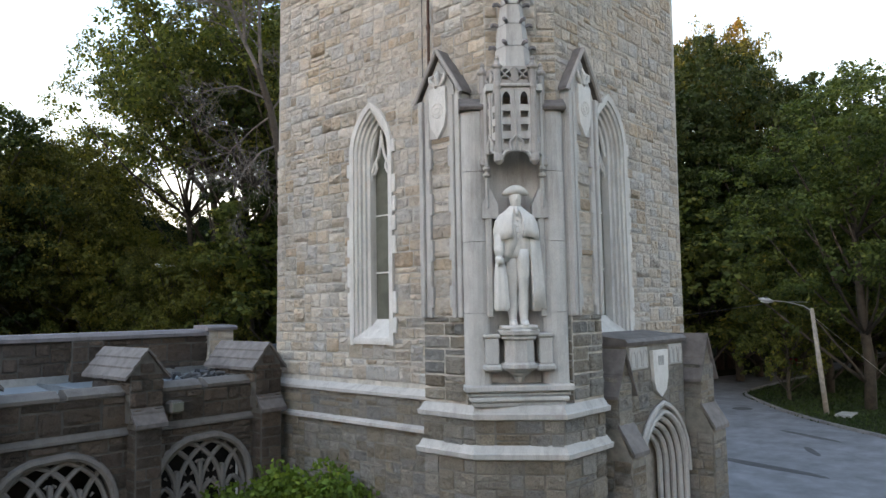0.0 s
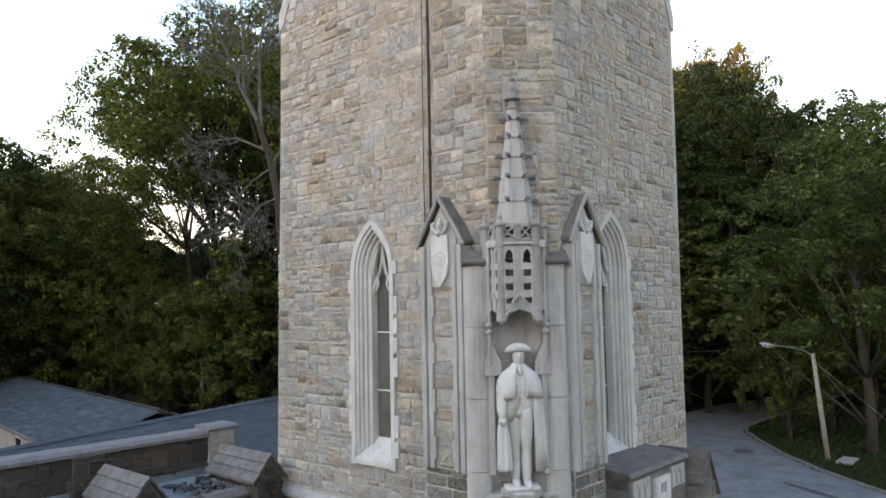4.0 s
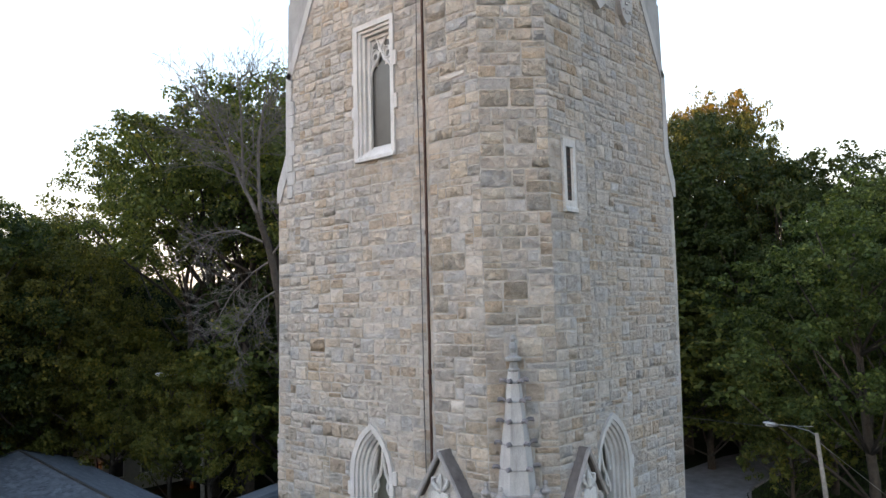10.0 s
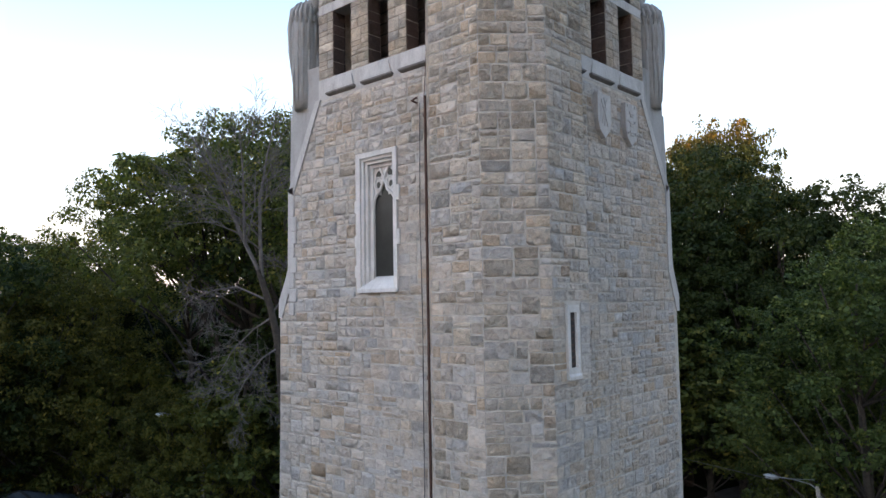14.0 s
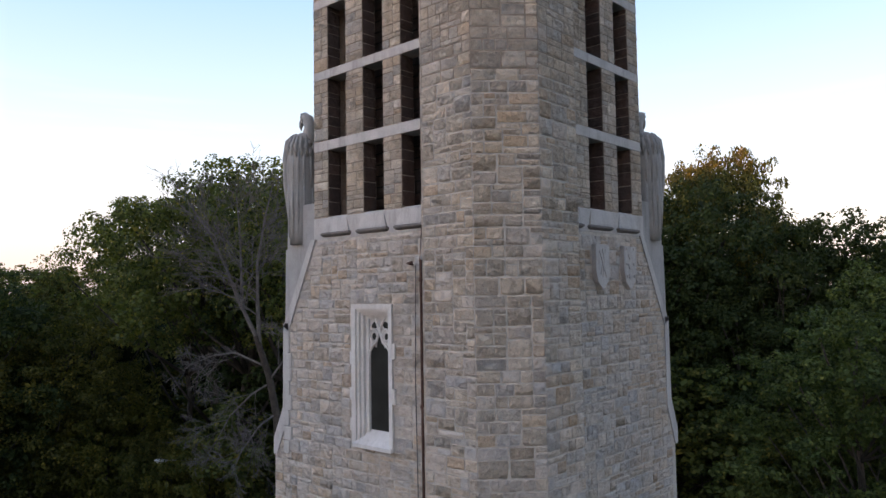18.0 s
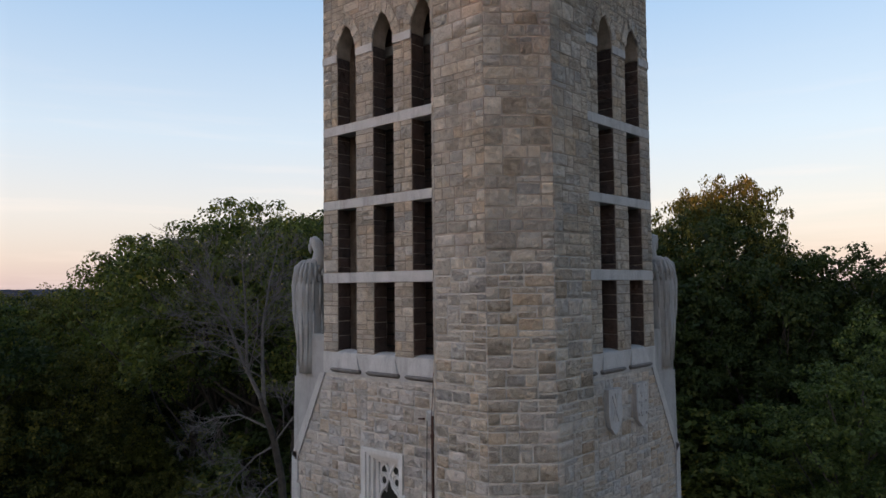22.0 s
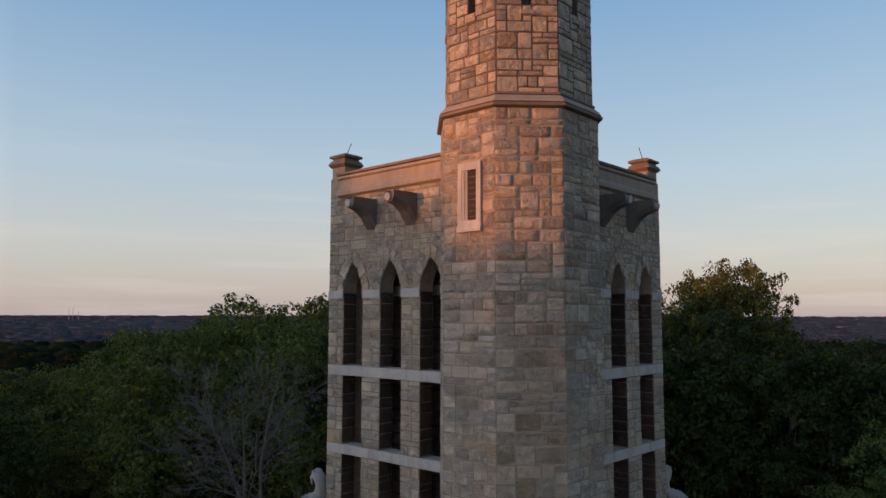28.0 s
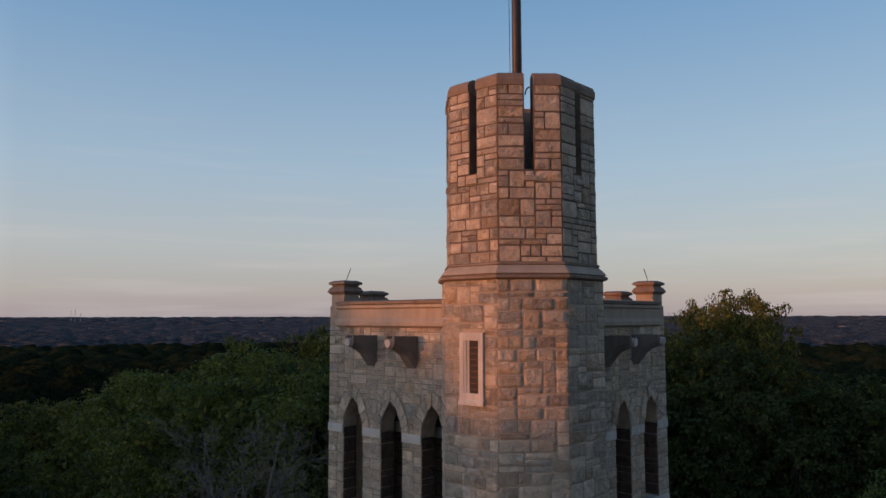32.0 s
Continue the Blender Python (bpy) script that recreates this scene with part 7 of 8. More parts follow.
    back = part("back_wall", bm, DARKMORTAR, ob)
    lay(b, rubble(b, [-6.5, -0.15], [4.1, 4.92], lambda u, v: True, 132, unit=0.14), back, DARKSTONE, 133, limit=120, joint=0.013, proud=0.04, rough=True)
    prof = ((4.93, 0.1), (5.0, 0.11), (5.07, 0.02), (5.08, -0.4), (4.93, -0.45))
    bm = bmesh.new()
    prism(bm, [b.at(-9.5, v, n) for v, n in prof], [b.at(-0.75, v, n) for v, n in prof])
    part("coping", bm, COPESTONE, back, "lilac-grey coping")
    for cx, mat in ((-3.4, DARKSTONE), (-0.42, STONE), (-6.3, DARKSTONE)):
        bm = bmesh.new()
        low = mat is DARKSTONE
        box(bm, (cx - 0.33, 3.5, -0.42), (cx + 0.3, 4.92 if low else 5.04, 0.095), b)
        p = part("pier", bm, DARKMORTAR if mat is DARKSTONE else MORTAR, ob)
        pf = Face(b.at(cx, 0, 0.095), b.u, b.n)
        lay(pf, rubble(pf, [-0.32, 0.29], [4.0, 4.91 if low else 5.03], lambda u, v: True, 134), p, mat, 135, limit=20)
        lf = Face((cx - 0.33, 8.05, 0), (0, -1, 0), (-1, 0, 0))
        lay(lf, rubble(lf, [-0.4, 0.09], [4.0, 4.91 if low else 5.03], lambda u, v: True, 136), p, mat, 137, limit=20)
        if low:
            continue
        bm = bmesh.new()
        prof = ((5.04, 0.16), (5.1, 0.17), (5.15, 0.08), (5.16, -0.46), (5.04, -0.48))
        prism(bm, [b.at(cx - 0.4, v, n) for v, n in prof], [b.at(cx + 0.37, v, n) for v, n in prof])
        part("cap", bm, COPESTONE, p)
    # flat roof
    bm = bmesh.new()
    prism(bm, [(-9.5, 6.2, 3.8), (-9.5, 8.05, 3.8), (-9.5, 8.05, 4.12), (-9.5, 6.2, 3.92)], [(-0.2, 6.2, 3.8), (-0.2, 8.05, 3.8), (-0.2, 8.05, 4.12), (-0.2, 6.2, 3.92)])
    part("roof", bm, ROOFMETAL, ob, "flat blue-grey membrane roof")
    bm = bmesh.new()
    for x in (-8.2, -4.35, -2.9, -1.15):
        box(bm, (x, 6.2, 3.9), (x + 0.04, 8.0, 4.16))
    box(bm, (-9.4, 7.98, 4.1), (-0.3, 8.04, 4.26))
    part("flashing", bm, STEEL, ob)
    # gabled buttress caps across the roof
    for cx in (-3.3, -0.72, -6.05):
        w = 0.3
        bu = part("buttress", bmesh_box((cx - w + 0.06, 5.55, 0), (cx + w - 0.06, 6.1, 3.55)), DARKMORTAR, ob, "gabled buttress with stone-slab roof")
        bm = bmesh.new()
        plate(bm, [(-w, 3.5), (w, 3.5), (w, 4.36), (0, 4.76), (-w, 4.36)], [], Face((cx, 5.66, 0), (1, 0, 0), (0, -1, 0)), -1.55, 0)
        part("gable", bm, DARKMORTAR, bu)
        gf = Face((cx, 5.66, 0), (1, 0, 0), (0, -1, 0))
        lay(gf, rubble(gf, [-w, w], [3.55, 4.36], lambda u, v: True, 144) + [(-0.14, 0.14, 4.37, 4.56)], bu, DARKSTONE, 145, limit=20, joint=0.012, proud=0.04, rough=True)
        sg = Face((cx - w, 0, 0), (0, -1, 0), (-1, 0, 0))
        lay(sg, rubble(sg, [-7.2, -5.68], [4.0, 4.3], lambda u, v: True, 146), bu, DARKSTONE, 147, limit=20, joint=0.012, proud=0.03, rough=True)
        ff = Face((cx, 5.55, 0), (1, 0, 0), (0, -1, 0))
        lay(ff, rubble(ff, [-w + 0.06, w - 0.06], [0.9, 3.4], lambda u, v: True, 140), bu, DARKSTONE, 141, limit=25)
        lf = Face((cx - w + 0.06, 0, 0), (0, -1, 0), (-1, 0, 0))
        lay(lf, rubble(lf, [-5.9, -5.56], [0.9, 3.4], lambda u, v: True, 142), bu, DARKSTONE, 143, limit=25)
        for k in range(2):
            z0, y0 = 3.42 + k * 0.2, 5.42 + k * 0.16
            bm = bmesh.new()
            prism(bm, [(cx - w, y0, z0), (cx - w, y0 + 0.26, z0 + 0.27), (cx - w, y0 + 0.26, z0 + 0.33), (cx - w, y0, z0 + 0.07)], [(cx + w, y0, z0), (cx + w, y0 + 0.26, z0 + 0.27), (cx + w, y0 + 0.26, z0 + 0.33), (cx + w, y0, z0 + 0.07)])
            part("weathering", bm, SLATE, bu)
        for q in (-1, 1):
            for k in range(3):
                a0, a1 = 0.4 * k / 3, 0.4 * (k + 1) / 3 + 0.02
                s = 1.28
                quad = [(cx + q * a0, 4.8 - a0 * s + 0.02), (cx + q * a1, 4.8 - a1 * s + 0.06), (cx + q * a1, 4.8 - a1 * s + 0.0), (cx + q * a0, 4.8 - a0 * s - 0.03)]
                cuts = (5.6, 6.2, 6.95, 7.5) if k % 2 else (5.6, 6.55, 7.5)
                for y0, y1 in zip(cuts, cuts[1:]):
                    bm = bmesh.new()
                    prism(bm, [(u, y0, v) for u, v in quad], [(u, y1 - 0.012, v) for u, v in quad])
                    part("roof_slab", bm, SLATE, bu)
    # a heap of crumpled lead sheet and cable, and a flood lamp
    rnd = random.Random(5)
    for name, mat, k, r in (("scrap_lead", LEAD, 16, 0.055), ("scrap_cable", STEEL, 9, 0.014)):
        for i in range(k):
            bm = bmesh.new()
            x, y, z = rnd.uniform(-1.95, -1.05), rnd.uniform(6.55, 7.5), 4.02
            pts = []
            for j in range(5):
                pts.append((x, y, z + 0.03 + rnd.uniform(0, 0.16)))
                x, y = x + rnd.uniform(-0.16, 0.16), y + rnd.uniform(-0.16, 0.16)
            sweep(bm, pts, [r * rnd.uniform(0.5, 1.1) for _ in pts], 5)
            part(name, bm, mat, ob)
    lamp = part("flood_lamp", soft_box((-2.86, 5.62, 3.58), (-2.58, 5.88, 3.82), None, 0.05), COPING, ob, "small grey flood lamp on the wall")
    part("lens", soft_box((-2.83, 5.6, 3.62), (-2.61, 5.63, 3.79), None, 0.008), GLASS, lamp)
    # Floor and rear sheet coloured near black for the shade behind the arches.
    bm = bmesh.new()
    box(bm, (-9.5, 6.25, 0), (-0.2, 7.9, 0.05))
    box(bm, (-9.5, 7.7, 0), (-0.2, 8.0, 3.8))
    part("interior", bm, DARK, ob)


def bmesh_box(lo, hi):
    bm = bmesh.new()
    box(bm, lo, hi)
    return bm


cloister()


# ---- shingled houses behind ----
def roof_slope(p0, p1, p2, p3, parent, pitch=0.17):
    """A shingled slope: p0-p1 along the eave, p3-p2 along the ridge, in overlapping courses."""
    p0, p1, p2, p3 = map(Vector, (p0, p1, p2, p3))
    n = (p1 - p0).cross(p3 - p0).normalized()
    if n.z < 0:
        n = -n
    rows = max(2, int((p3 - p0).length / pitch))
    vs, fs = [], []
    rnd = random.Random(4)
    for r in range(rows):
        a, b = p0.lerp(p3, r / rows), p1.lerp(p2, r / rows)
        c, d = p0.lerp(p3, (r + 1.15) / rows), p1.lerp(p2, (r + 1.15) / rows)
        k = max(1, int((b - a).length / 0.4))
        cuts = [0] + sorted(rnd.random() for _ in range(k - 1)) + [1]
        for s, t in zip(cuts, cuts[1:]):
            i = len(vs)
            vs += [a.lerp(b, s) + n * 0.03, a.lerp(b, t - 0.004) + n * 0.03, c.lerp(d, t - 0.004) + n * 0.004, c.lerp(d, s) + n * 0.004]
            fs.append((i, i + 1, i + 2, i + 3))
    ob = raw_mesh("shingles", [tuple(v) for v in vs], fs, SHINGLE, parent, "grey asphalt shingle slope")
    ob["kind"] = "stuff"


def houses():
    ob = thing("hall_wing", "low wing with a shallow grey shingle gable roof", "house")
    d = Vector((0.0961, 0.9954, 0))
    n = Vector((d.y, -d.x, 0))
    b0, a0 = Vector((2.95, 17.6, 4.3)), Vector((5.1, 39.9, 4.3))
    drop = Vector((0, 0, -1.1))
    w0, w1, e0, e1 = b0 - n * 3.05 + drop, a0 - n * 3.05 + drop, b0 + n * 3.25 + drop, a0 + n * 3.25 + drop
    hip = a0 - d * 2.0
    bm = bmesh.new()
    vs = [bm.verts.new(p - UP * 0.02) for p in (b0, hip, w0, w1, e0, e1)]
    for q in ((0, 2, 3, 1), (1, 5, 4, 0), (1, 3, 5)):
        bm.faces.new([vs[i] for i in q])
    part("roof", bm, SHINGLE, ob)
    roof_slope(w0, w1, hip, b0, ob)
    roof_slope(e1, e0, b0, hip, ob)
    bm = bmesh.new()
    sweep(bm, [b0 + UP * 0.03, hip + UP * 0.03], 0.07, 5)
    sweep(bm, [hip + UP * 0.03, w1], 0.06, 5)
    sweep(bm, [hip + UP * 0.03, e1], 0.06, 5)
    part("ridge_cap", bm, RUBBER, ob)
    bm = bmesh.new()
    inset = 0.45
    foot = [p + q for p, q in ((w0, n * inset), (w1, n * inset - d * inset), (e1, -n * inset - d * inset), (e0, -n * inset))]
    stack(bm, [[Vector((p.x, p.y, z)) for p in foot] for z in (0.0, 3.2)])
    part("wall", bm, SIDING, ob)
    bm = bmesh.new()
    sweep(bm, [w0 - UP * 0.04, w1 - UP * 0.04], 0.07, 5)
    part("gutter", bm, COPING, ob)
    wf = Face(w0 + n * (inset - 0.02), d * -1, n * -1)
    for k in range(3):
        u = -3.6 - k * 4.5
        win = part("window", soft_box((u - 0.5, -1.9 - 1.0 + 1.3, -0.02), (u + 0.5, -0.35, 0.04), wf), TRIMWHITE, ob)
        part("pane", soft_box((u - 0.42, -1.5, 0.03), (u + 0.42, -0.45, 0.05), wf, 0.004), DARKGLASS, win)
    # nearer roof along the back of the cloister
    ob = thing("range_roof", "long low range with a grey shingle roof behind the cloister", "building")
    d = Vector((11.72, 3.65, 0)).normalized()
    a, b = Vector((-2.68, 15.67, 3.98)) - d * 7, Vector((9.04, 19.32, 3.98)) + d * 9
    nrm = Vector((d.y, -d.x, 0))
    ea, eb = a + nrm * 5.2 - Vector((0, 0, 1.5)), b + nrm * 5.2 - Vector((0, 0, 1.5))
    fa, fb = a - nrm * 5.2 - Vector((0, 0, 1.5)), b - nrm * 5.2 - Vector((0, 0, 1.5))
    bm = bmesh.new()
    vs = [bm.verts.new(p) for p in (ea, eb, b, a, fa, fb)]
    bm.faces.new([vs[i] for i in (0, 1, 2, 3)])
    bm.faces.new([vs[i] for i in (3, 2, 5, 4)])
    part("roof", bm, SHINGLE, ob)
    roof_slope(ea, eb, b, a, ob)
    bm = bmesh.new()
    sweep(bm, [a + Vector((0, 0, 0.03)), b + Vector((0, 0, 0.03))], 0.09, 5)
    part("ridge_cap", bm, SHINGLE, ob)
    bm = bmesh.new()
    prism(bm, [p * 1 for p in (Vector((*(ea - nrm * 0.4).xy, 0)), Vector((*(eb - nrm * 0.4).xy, 0)), Vector((*(fb + nrm * 0.4).xy, 0)), Vector((*(fa + nrm * 0.4).xy, 0)))], [Vector((*p.xy, 2.4)) for p in (ea - nrm * 0.4, eb - nrm * 0.4, fb + nrm * 0.4, fa + nrm * 0.4)])
    part("wall", bm, SIDING, ob)
    # a white-trimmed cottage glimpsed among the trees
    ob = thing("cottage", "small pale cottage half hidden among trees", "house")
    cx, cy = 13.5, 41.5
    bm = bmesh.new()
    box(bm, (cx - 2.5, cy, 0), (cx + 3.5, cy + 5, 3.0))
    part("wall", bm, SIDING, ob)
    bm = bmesh.new()
    prism(bm, [(cx - 2.8, cy - 0.4, 2.9), (cx - 2.8, cy + 5.4, 2.9), (cx - 2.8, cy + 2.5, 4.6)], [(cx + 3.8, cy - 0.4, 2.9), (cx + 3.8, cy + 5.4, 2.9), (cx + 3.8, cy + 2.5, 4.6)])
    part("roof", bm, SHINGLE, ob)
    for u in (-1.5, 0.4, 2.3):
        w = part("window", soft_box((cx + u - 0.4, cy - 0.06, 1.0), (cx + u + 0.4, cy + 0.02, 2.3)), TRIMWHITE, ob)
        part("pane", soft_box((cx + u - 0.32, cy - 0.08, 1.08), (cx + u + 0.32, cy - 0.05, 2.22), None, 0.004), DARKGLASS, w)


houses()


# ---- road, kerb, lawn, street lamp, car ----
KERB_LINE = [(21.5, -6.0), (22.6, -2.6), (23.8, -0.5), (25.2, 1.15), (26.8, 2.9), (29.4, 5.2), (32.3, 7.3), (34.6, 8.8), (36.6, 9.5), (38.6, 9.6), (45.9, 9.4), (55.5, 8.8), (67, 7.5), (82, 5.5), (100, 2.0)]


def road():
    far_side = [(8, 40), (20, 26), (29, 17.5), (36, 15.2), (45.5, 14.6), (51, 13.0), (64, 12.6), (82, 10.8), (100, 7)]
    bm = bmesh.new()
    loop = KERB_LINE + far_side[::-1] + [(4.5, 30), (4.8, 8), (4.8, -14), (21, -14)]
    vs = [bm.verts.new((x, y, 0.02)) for x, y in loop]
    bmesh.ops.triangle_fill(bm, use_beauty=True, edges=[bm.edges.new((vs[i], vs[(i + 1) % len(vs)])) for i in range(len(vs))])
    for fc in bm.faces:
        if fc.normal.z < 0:
            fc.normal_flip()
    me = bpy.data.meshes.new("road")
    bm.to_mesh(me)
    bm.free()
    me.materials.append(ASPHALT)
    tagged(new("road", me), "worn grey asphalt drive curving past the tower", "road", kind="structure")
    kerb = thing("kerb", "low dark stone kerb along the lawn", "kerb", kind="structure")
    for (x0, y0), (x1, y1) in zip(KERB_LINE[:11], KERB_LINE[1:12]):
        d = Vector((x1 - x0, y1 - y0, 0))
        k = max(1, round(d.length / 1.0))
        n = Vector((d.y, -d.x, 0)).normalized() * 0.13
        for i in range(k):
            a, b = Vector((x0, y0, 0)) + d * (i / k + 0.006), Vector((x0, y0, 0)) + d * ((i + 1) / k - 0.006)
            bm = bmesh.new()
            prism(bm, [a, b, b + n, a + n], [a + UP * 0.15, b + UP * 0.15, b + n + UP * 0.15, a + n + UP * 0.15])
            part("kerbstone", bm, KERB, kerb)
    # patches, cracks and a drain in the drive
    rnd = random.Random(9)
    for cx, cy, ln, wd, az in ((22.8, 2.0, 1.6, 0.2, 60), (19.5, 1.0, 0.9, 0.15, 30), (29.2, 7.0, 0.6, 0.5, 20), (16, 1.5, 2.2, 0.3, 75)):
        bm = bmesh.new()
        ring = [(cx + ln * math.cos(a) * math.cos(radians(az)) - wd * math.sin(a) * math.sin(radians(az)) + rnd.uniform(-0.05, 0.05), cy + ln * math.cos(a) * math.sin(radians(az)) + wd * math.sin(a) * math.cos(radians(az)), 0.026) for a in [i * math.pi / 7 for i in range(14)]]
        stack(bm, [[(x, y, 0.0) for x, y, z in ring], ring])
        ob = part("asphalt_patch", bm, TAR)
        tagged(ob, "dark tar patch on the asphalt drive", "patch", "patches on the drive", "structure")
    # blades of the lawn
    rng = np.random.default_rng(3)
    k = 26000
    p = np.stack([rng.uniform(22, 62, k), rng.uniform(-9, 9.4, k), np.zeros(k)], 1)
    poly = KERB_LINE + [(100, -20), (21, -20)]
    okay = np.array([inside(poly, x - 0.15, y - 0.2) for x, y, _ in p])
    p = p[okay]
    a = rng.uniform(0, 2 * math.pi, len(p))
    w = np.stack([np.cos(a), np.sin(a), 0 * a], 1) * 0.07
    up = np.stack([rng.normal(0, 0.05, len(p)), rng.normal(0, 0.05, len(p)), rng.uniform(0.06, 0.16, len(p))], 1)
    v = np.stack([p - w, p + w, p + up], 1).reshape(-1, 3)
    ob = raw_mesh("lawn_grass", v, np.arange(len(v)).reshape(-1, 3), GRASSBLADE)
    tagged(ob, "short dark green mown lawn grass", "grass", kind="stuff")
    ob = part("concrete_pad", soft_box((28.9, 1.9, 0.0), (30.3, 2.6, 0.12)), CONCRETE)
    tagged(ob, "small pale concrete pad on the lawn", "pad")


road()


def street_lamp(x, y, top, end, label):
    ob = thing("street_lamp", label, "street lamp", "street lamps", at=(x, y, 0))
    top, end = Vector(top), Vector(end)
    bm = bmesh.new()
    sweep(bm, [(x, y, 0), Vector((x, y, 0)).lerp(top, 0.5), top], [0.13, 0.115, 0.09], 10)
    part("pole", bm, WOODPOLE, ob, smooth=True)
    bm = bmesh.new()
    sweep(bm, [top - UP * 0.12, top.lerp(end, 0.18) + UP * 0.05, top.lerp(end, 0.6) + UP * 0.1, end + UP * 0.03], 0.03, 7)
    sweep(bm, [top.lerp(end, 0.05) + UP * 0.3, top.lerp(end, 0.62) + UP * 0.1], 0.014, 5)
    part("arm", bm, STEEL, ob)
    bm = bmesh.new()
    d = (end - top).normalized()
    sweep(bm, [end - d * 0.1, end + d * 0.1, end + d * 0.4, end + d * 0.62], [0.06, 0.12, 0.11, 0.03], 10)
    head = part("head", bm, STEEL, ob, smooth=True)
    bm = bmesh.new()
    sweep(bm, [end + d * 0.15 - UP * 0.07, end + d * 0.5 - UP * 0.07], [0.085, 0.07], 8)
    part("lens", bm, LAMPGLASS, head)
    bm = bmesh.new()
    lathe(bm, [(0.03, 0.08), (0.05, 0.1), (0.05, 0.16), (0.02, 0.19)], end + d * 0.25, 8)
    part("photocell", bm, LEAD, head)


def wires():
    top = Vector((29.05, 3.35, 5.1))
    guy = thing("guy_wire", "steel guy wire with a pale guard tube, anchored in the lawn", "wire")
    foot = Vector((33.6, -0.5, 0))
    bm = bmesh.new()
    sweep(bm, [foot, top - UP * 0.3], 0.012, 5)
    part("strand", bm, STEEL, guy)
    bm = bmesh.new()
    sweep(bm, [foot + (top - foot) * 0.02, foot + (top - foot) * 0.36], 0.04, 7)
    part("guard", bm, TRIMWHITE, guy)
    ob = thing("overhead_wire", "thin overhead cable strung among the trees", "wire")
    bm = bmesh.new()
    sweep(bm, [(28.2, 5.4, 5.4), (33, 12, 4.75), (40, 22, 4.6), (48, 34, 5.0)], 0.018, 5)
    part("strand", bm, LEAD, ob)


street_lamp(29.6, 3.1, (29.05, 3.35, 5.15), (28.05, 4.9, 5.55), "cobra-head street lamp on a leaning pale timber pole")
street_lamp(12.7, 31.95, (12.64, 31.92, 7.9), (10.9, 32.85, 8.2), "cobra-head street lamp among the trees by the shingled wing")
wires()


CAR = Vector((55.2, 10.95, 0))


def car():
    ob = thing("red_car", "dark red saloon car on the drive", "car", at=(CAR.x, CAR.y, 0))
    d = Vector((1.0, -0.02, 0)).normalized()
    s = Vector((-d.y, d.x, 0))
    o = CAR + UP * 0.02

    def at(a, b, z):
        return o + d * a + s * b + UP * z
    bm = bmesh.new()
    sec = [(-2.2, 0.35, 0.85, 0.78), (-2.1, 0.28, 0.98, 0.86), (-1.5, 0.24, 1.02, 0.9), (0.8, 0.24, 0.96, 0.9), (1.6, 0.25, 0.86, 0.88), (2.2, 0.35, 0.68, 0.74)]
    stack(bm, [[at(a, -w, z0), at(a, w, z0), at(a, w * 1.02, (z0 + z1) / 2), at(a, w * 0.95, z1), at(a, -w * 0.95, z1), at(a, -w * 1.02, (z0 + z1) / 2)] for a, z0, z1, w in sec])
    part("body", bm, CARPAINT, ob)
    bm = bmesh.new()
    stack(bm, [[at(lo, -w, z), at(hi, -w, z), at(hi, w, z), at(lo, w, z)] for z, lo, hi, w in ((0.98, -1.85, 1.15, 0.84), (1.3, -1.35, 0.45, 0.7), (1.4, -1.1, 0.2, 0.64))])
    part("cabin", bm, DARKGLASS, ob)
    bm = bmesh.new()
    stack(bm, [[at(lo, -w, z), at(hi, -w, z), at(hi, w, z), at(lo, w, z)] for z, lo, hi, w in ((1.39, -1.15, 0.26, 0.66), (1.44, -0.95, 0.1, 0.58))])
    part("roof", bm, CARPAINT, ob)
    for a in (-1.4, 1.35):
        for b in (-0.86, 0.86):
            c = at(a, b, 0.32)
            bm = bmesh.new()
            q = math.copysign(1, b)
            rings = [[c + s * (q * off) + (d * math.cos(t) + UP * math.sin(t)) * r for t in [i * math.pi / 8 for i in range(16)]] for off, r in ((-0.1, 0.3), (-0.08, 0.32), (0.08, 0.32), (0.1, 0.3))]
            stack(bm, rings)
            wh = part("wheel", bm, RUBBER, ob)
            bm = bmesh.new()
            stack(bm, [[c + s * (q * off) + (d * math.cos(t) + UP * math.sin(t)) * r for t in [i * math.pi / 6 for i in range(12)]] for off, r in ((0.09, 0.2), (0.11, 0.19))])
            part("rim", bm, STEEL, wh)
    for b in (-0.65, 0.65):
        part("tail_light", soft_between(at, -2.22, -2.12, b - 0.2, b + 0.2, 0.72, 0.88), TAIL, ob, "red tail light")
    part("bumper", soft_between(at, -2.26, -2.1, -0.8, 0.8, 0.36, 0.55), CARPAINT, ob)
    part("plate", soft_between(at, -2.24, -2.2, -0.25, 0.25, 0.6, 0.72), TRIMWHITE, ob)


def soft_between(at, a0, a1, b0, b1, z0, z1):
    bm = bmesh.new()
    prism(bm, [at(a0, b0, z0), at(a1, b0, z0), at(a1, b1, z0), at(a0, b1, z0)], [at(a0, b0, z1), at(a1, b0, z1), at(a1, b1, z1), at(a0, b1, z1)])
    bmesh.ops.bevel(bm, geom=bm.edges[:], offset=0.02, segments=1, affect="EDGES")
    return bm


TAIL = plain("tail_lamp", (0.5, 0.02, 0.02), 0.3, 0, 10, 0.1, 0)
car()


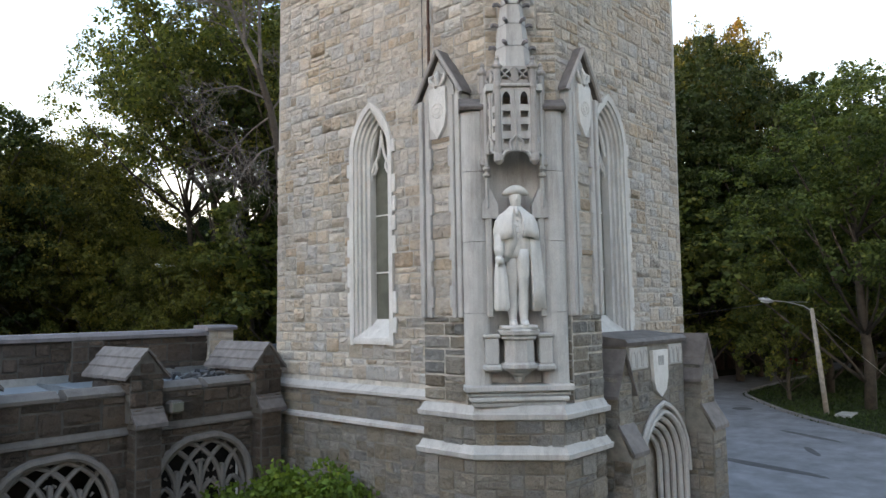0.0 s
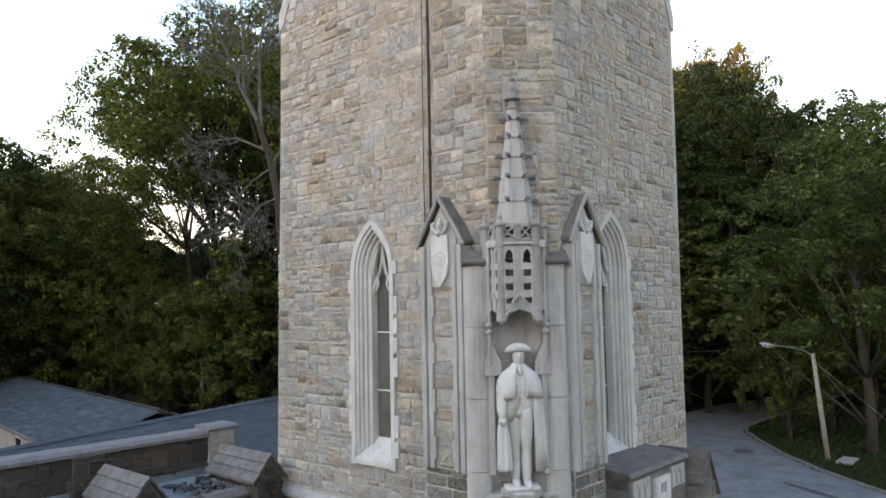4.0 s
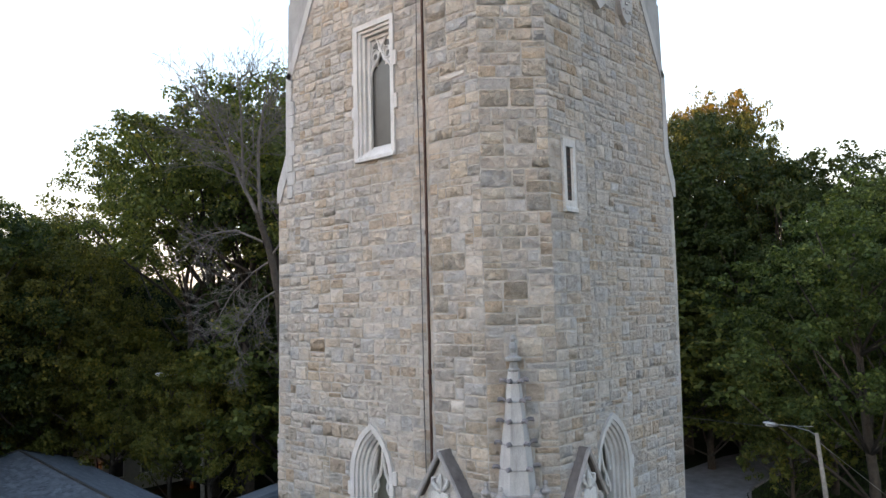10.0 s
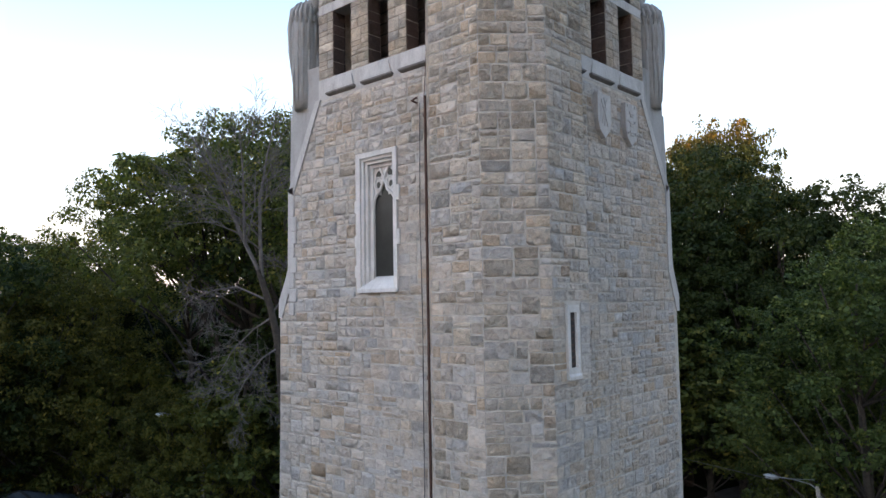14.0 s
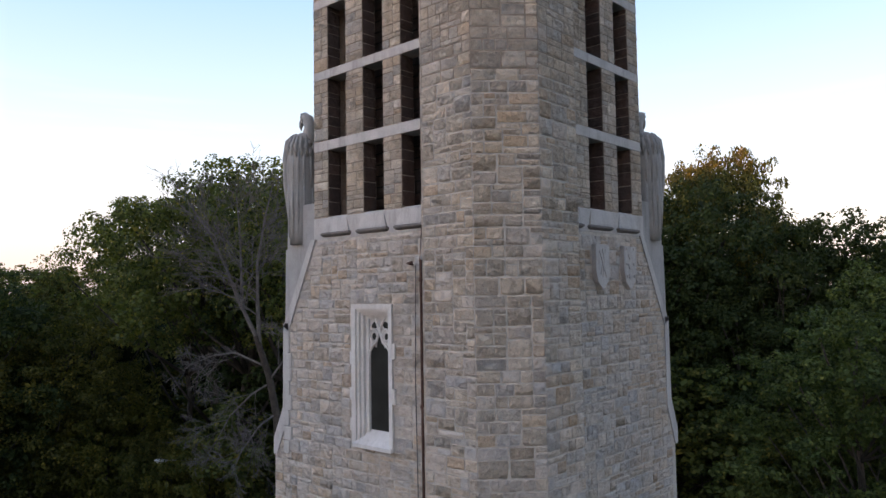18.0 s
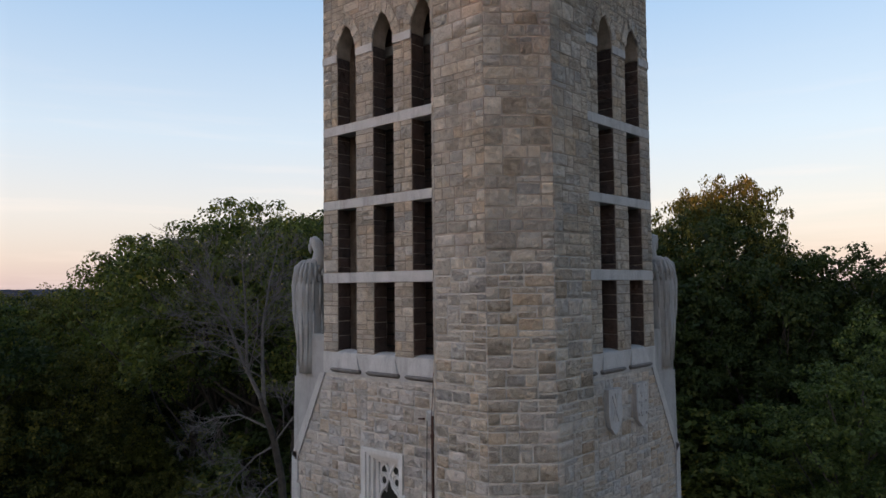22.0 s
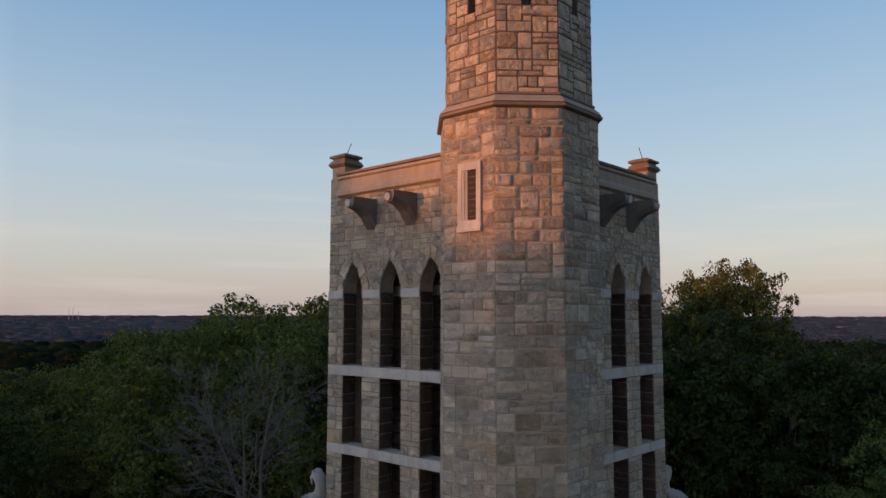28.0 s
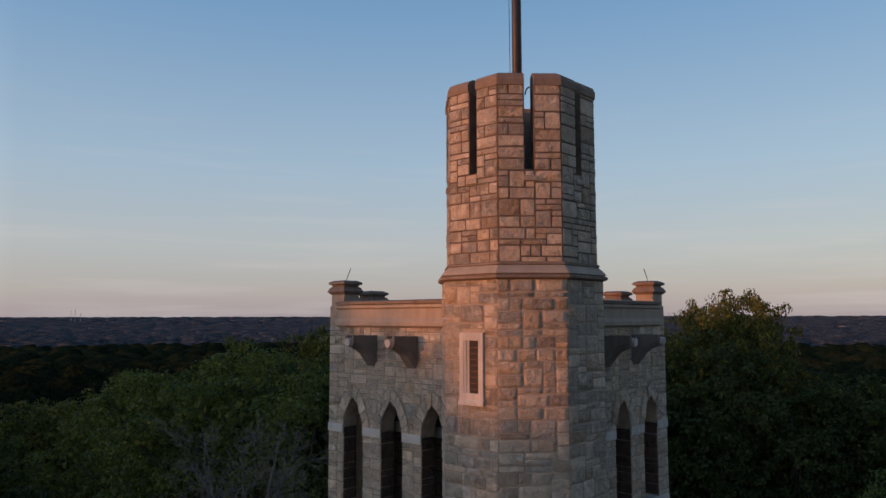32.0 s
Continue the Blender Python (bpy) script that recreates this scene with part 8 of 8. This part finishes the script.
# ---- shrubs and the bare tree ----
def shrub(x, y, r, h, seed):
    ob = thing("shrub", "bright green leafy shrub beside the tower", "shrub", "shrubs by the tower")
    rnd = random.Random(seed)
    bm = bmesh.new()
    pts = []
    for i in range(26):
        a, q = rnd.uniform(0, 6.28), math.sqrt(rnd.random())
        tip = Vector((x + r * q * math.cos(a), y + r * q * math.sin(a), h * rnd.uniform(0.45, 1.0) * (1 - 0.3 * q)))
        pts.append(tuple(tip))
        if i % 2 == 0:
            sweep(bm, [(x, y, 0), (x + (tip.x - x) * 0.4, y + (tip.y - y) * 0.4, tip.z * 0.6), tip], [0.04, 0.025, 0.01], 5)
    part("stems", bm, BARK, ob)
    v, f = leaf_cloud(pts, 0.065, 190, (0.5, 0.5, 0.4), seed, 0.0)
    raw_mesh("foliage", v, f, SHRUB, ob)


shrub(-1.35, 4.75, 0.65, 2.75, 1)
shrub(-0.8, 4.1, 0.6, 2.8, 2)
shrub(-0.85, 3.3, 0.55, 2.5, 3)
shrub(-2.0, 5.0, 0.45, 2.2, 4)


def bare_tree():
    """A tall leafless tree: it forks high and carries fans of fine twigs, with a broken skirt of dead ones below."""
    ob = thing("bare_tree", "tall leafless grey tree with fine bare branches", "tree")
    rnd = random.Random(21)
    o = Vector((8.9, 18.5, 0))
    side = Vector((-0.85, 0.53, 0))

    def at(a, z, b=0.0):
        return o + side * a + Vector((0.53, 0.85, 0)) * b + UP * z

    def twig(bm, p, d, ln, r, depth):
        e = p + d * ln + Vector((rnd.uniform(-0.07, 0.07), rnd.uniform(-0.07, 0.07), rnd.uniform(-0.03, 0.05))) * ln
        q = p.lerp(e, 0.5) + Vector((rnd.uniform(-0.06, 0.06), rnd.uniform(-0.06, 0.06), 0.02)) * ln
        sweep(bm, [p, q, e], [r, r * 0.8, max(0.007, r * 0.55)], 5 if depth < 2 else 3)
        if depth >= 3 or ln < 0.3:
            return
        for i in range(4):
            w = d.orthogonal()
            w.rotate(Matrix.Rotation(rnd.uniform(0, 6.28), 3, d))
            a = rnd.uniform(0.25, 0.75)
            nd = d * math.cos(a) + w * math.sin(a)
            nd.z += 0.1
            twig(bm, p.lerp(e, rnd.uniform(0.3, 1.0)) if i else e, nd.normalized(), ln * rnd.uniform(0.5, 0.75), max(0.008, r * 0.55), depth + 1)

    def limb(pts, r0, r1, kids, reach, lift=0.55):
        bm = bmesh.new()
        k = len(pts) - 1
        sweep(bm, pts, [r0 + (r1 - r0) * i / k for i in range(k + 1)], 7)
        for i in range(kids):
            t = (0.18 + 0.82 * (i + rnd.random()) / kids) * k
            j = min(k - 1, int(t))
            p = pts[j].lerp(pts[j + 1], t - j)
            d = (pts[j + 1] - pts[j]).normalized()
            w = d.orthogonal()
            w.rotate(Matrix.Rotation(rnd.uniform(0, 6.28), 3, d))
            nd = d * rnd.uniform(0.5, 0.9) + w * 0.7 + UP * (lift - 0.5) * 0.8
            r = r0 + (r1 - r0) * t / k
            twig(bm, p, nd.normalized(), reach * rnd.uniform(0.6, 1.15) * (1.1 - 0.35 * t / k), max(0.014, r * 0.42), 0)
        part("limb", bm, DEADWOOD, ob)

    bm = bmesh.new()
    sweep(bm, [at(-0.25, 0), at(-0.1, 5), at(0.05, 9), at(0.3, 12.5), at(0.62, 14.2), at(1.15, 15.9)], [0.27, 0.23, 0.2, 0.17, 0.15, 0.125], 9)
    part("trunk", bm, BARK, ob)
    limb([at(1.1, 15.8), at(1.85, 17.4, 0.2), at(2.4, 18.9, 0.3), at(3.0, 20.2, 0.3), at(3.9, 21.6, 0.2)], 0.1, 0.022, 12, 1.9)
    limb([at(1.7, 17.0), at(1.75, 18.6, -0.3), at(1.8, 20.0, -0.4), at(1.95, 21.8, -0.5)], 0.075, 0.02, 9, 1.7)
    limb([at(1.0, 15.6), at(1.08, 17.2, -0.1), at(1.1, 18.9, -0.2), at(0.8, 20.8, -0.2), at(0.45, 22.4, 0.0)], 0.1, 0.022, 12, 1.8)
    limb([at(0.75, 14.6), at(2.0, 15.2, 0.4), at(2.9, 15.1, 0.6), at(3.9, 14.7, 0.7)], 0.055, 0.016, 8, 1.3, 0.45)
    limb([at(0.55, 13.9), at(1.3, 13.4, 0.5), at(2.2, 12.5, 0.7), at(2.9, 11.2, 0.8)], 0.05, 0.014, 9, 1.3, 0.2)
    limb([at(0.3, 12.6), at(1.0, 12.2, -0.4), at(1.7, 11.3, -0.6), at(2.2, 10.2, -0.6)], 0.045, 0.014, 8, 1.2, 0.2)
    limb([at(0.6, 14.0), at(-0.2, 15.2, -0.6), at(-0.8, 16.6, -0.9)], 0.05, 0.016, 6, 1.4)


bare_tree()
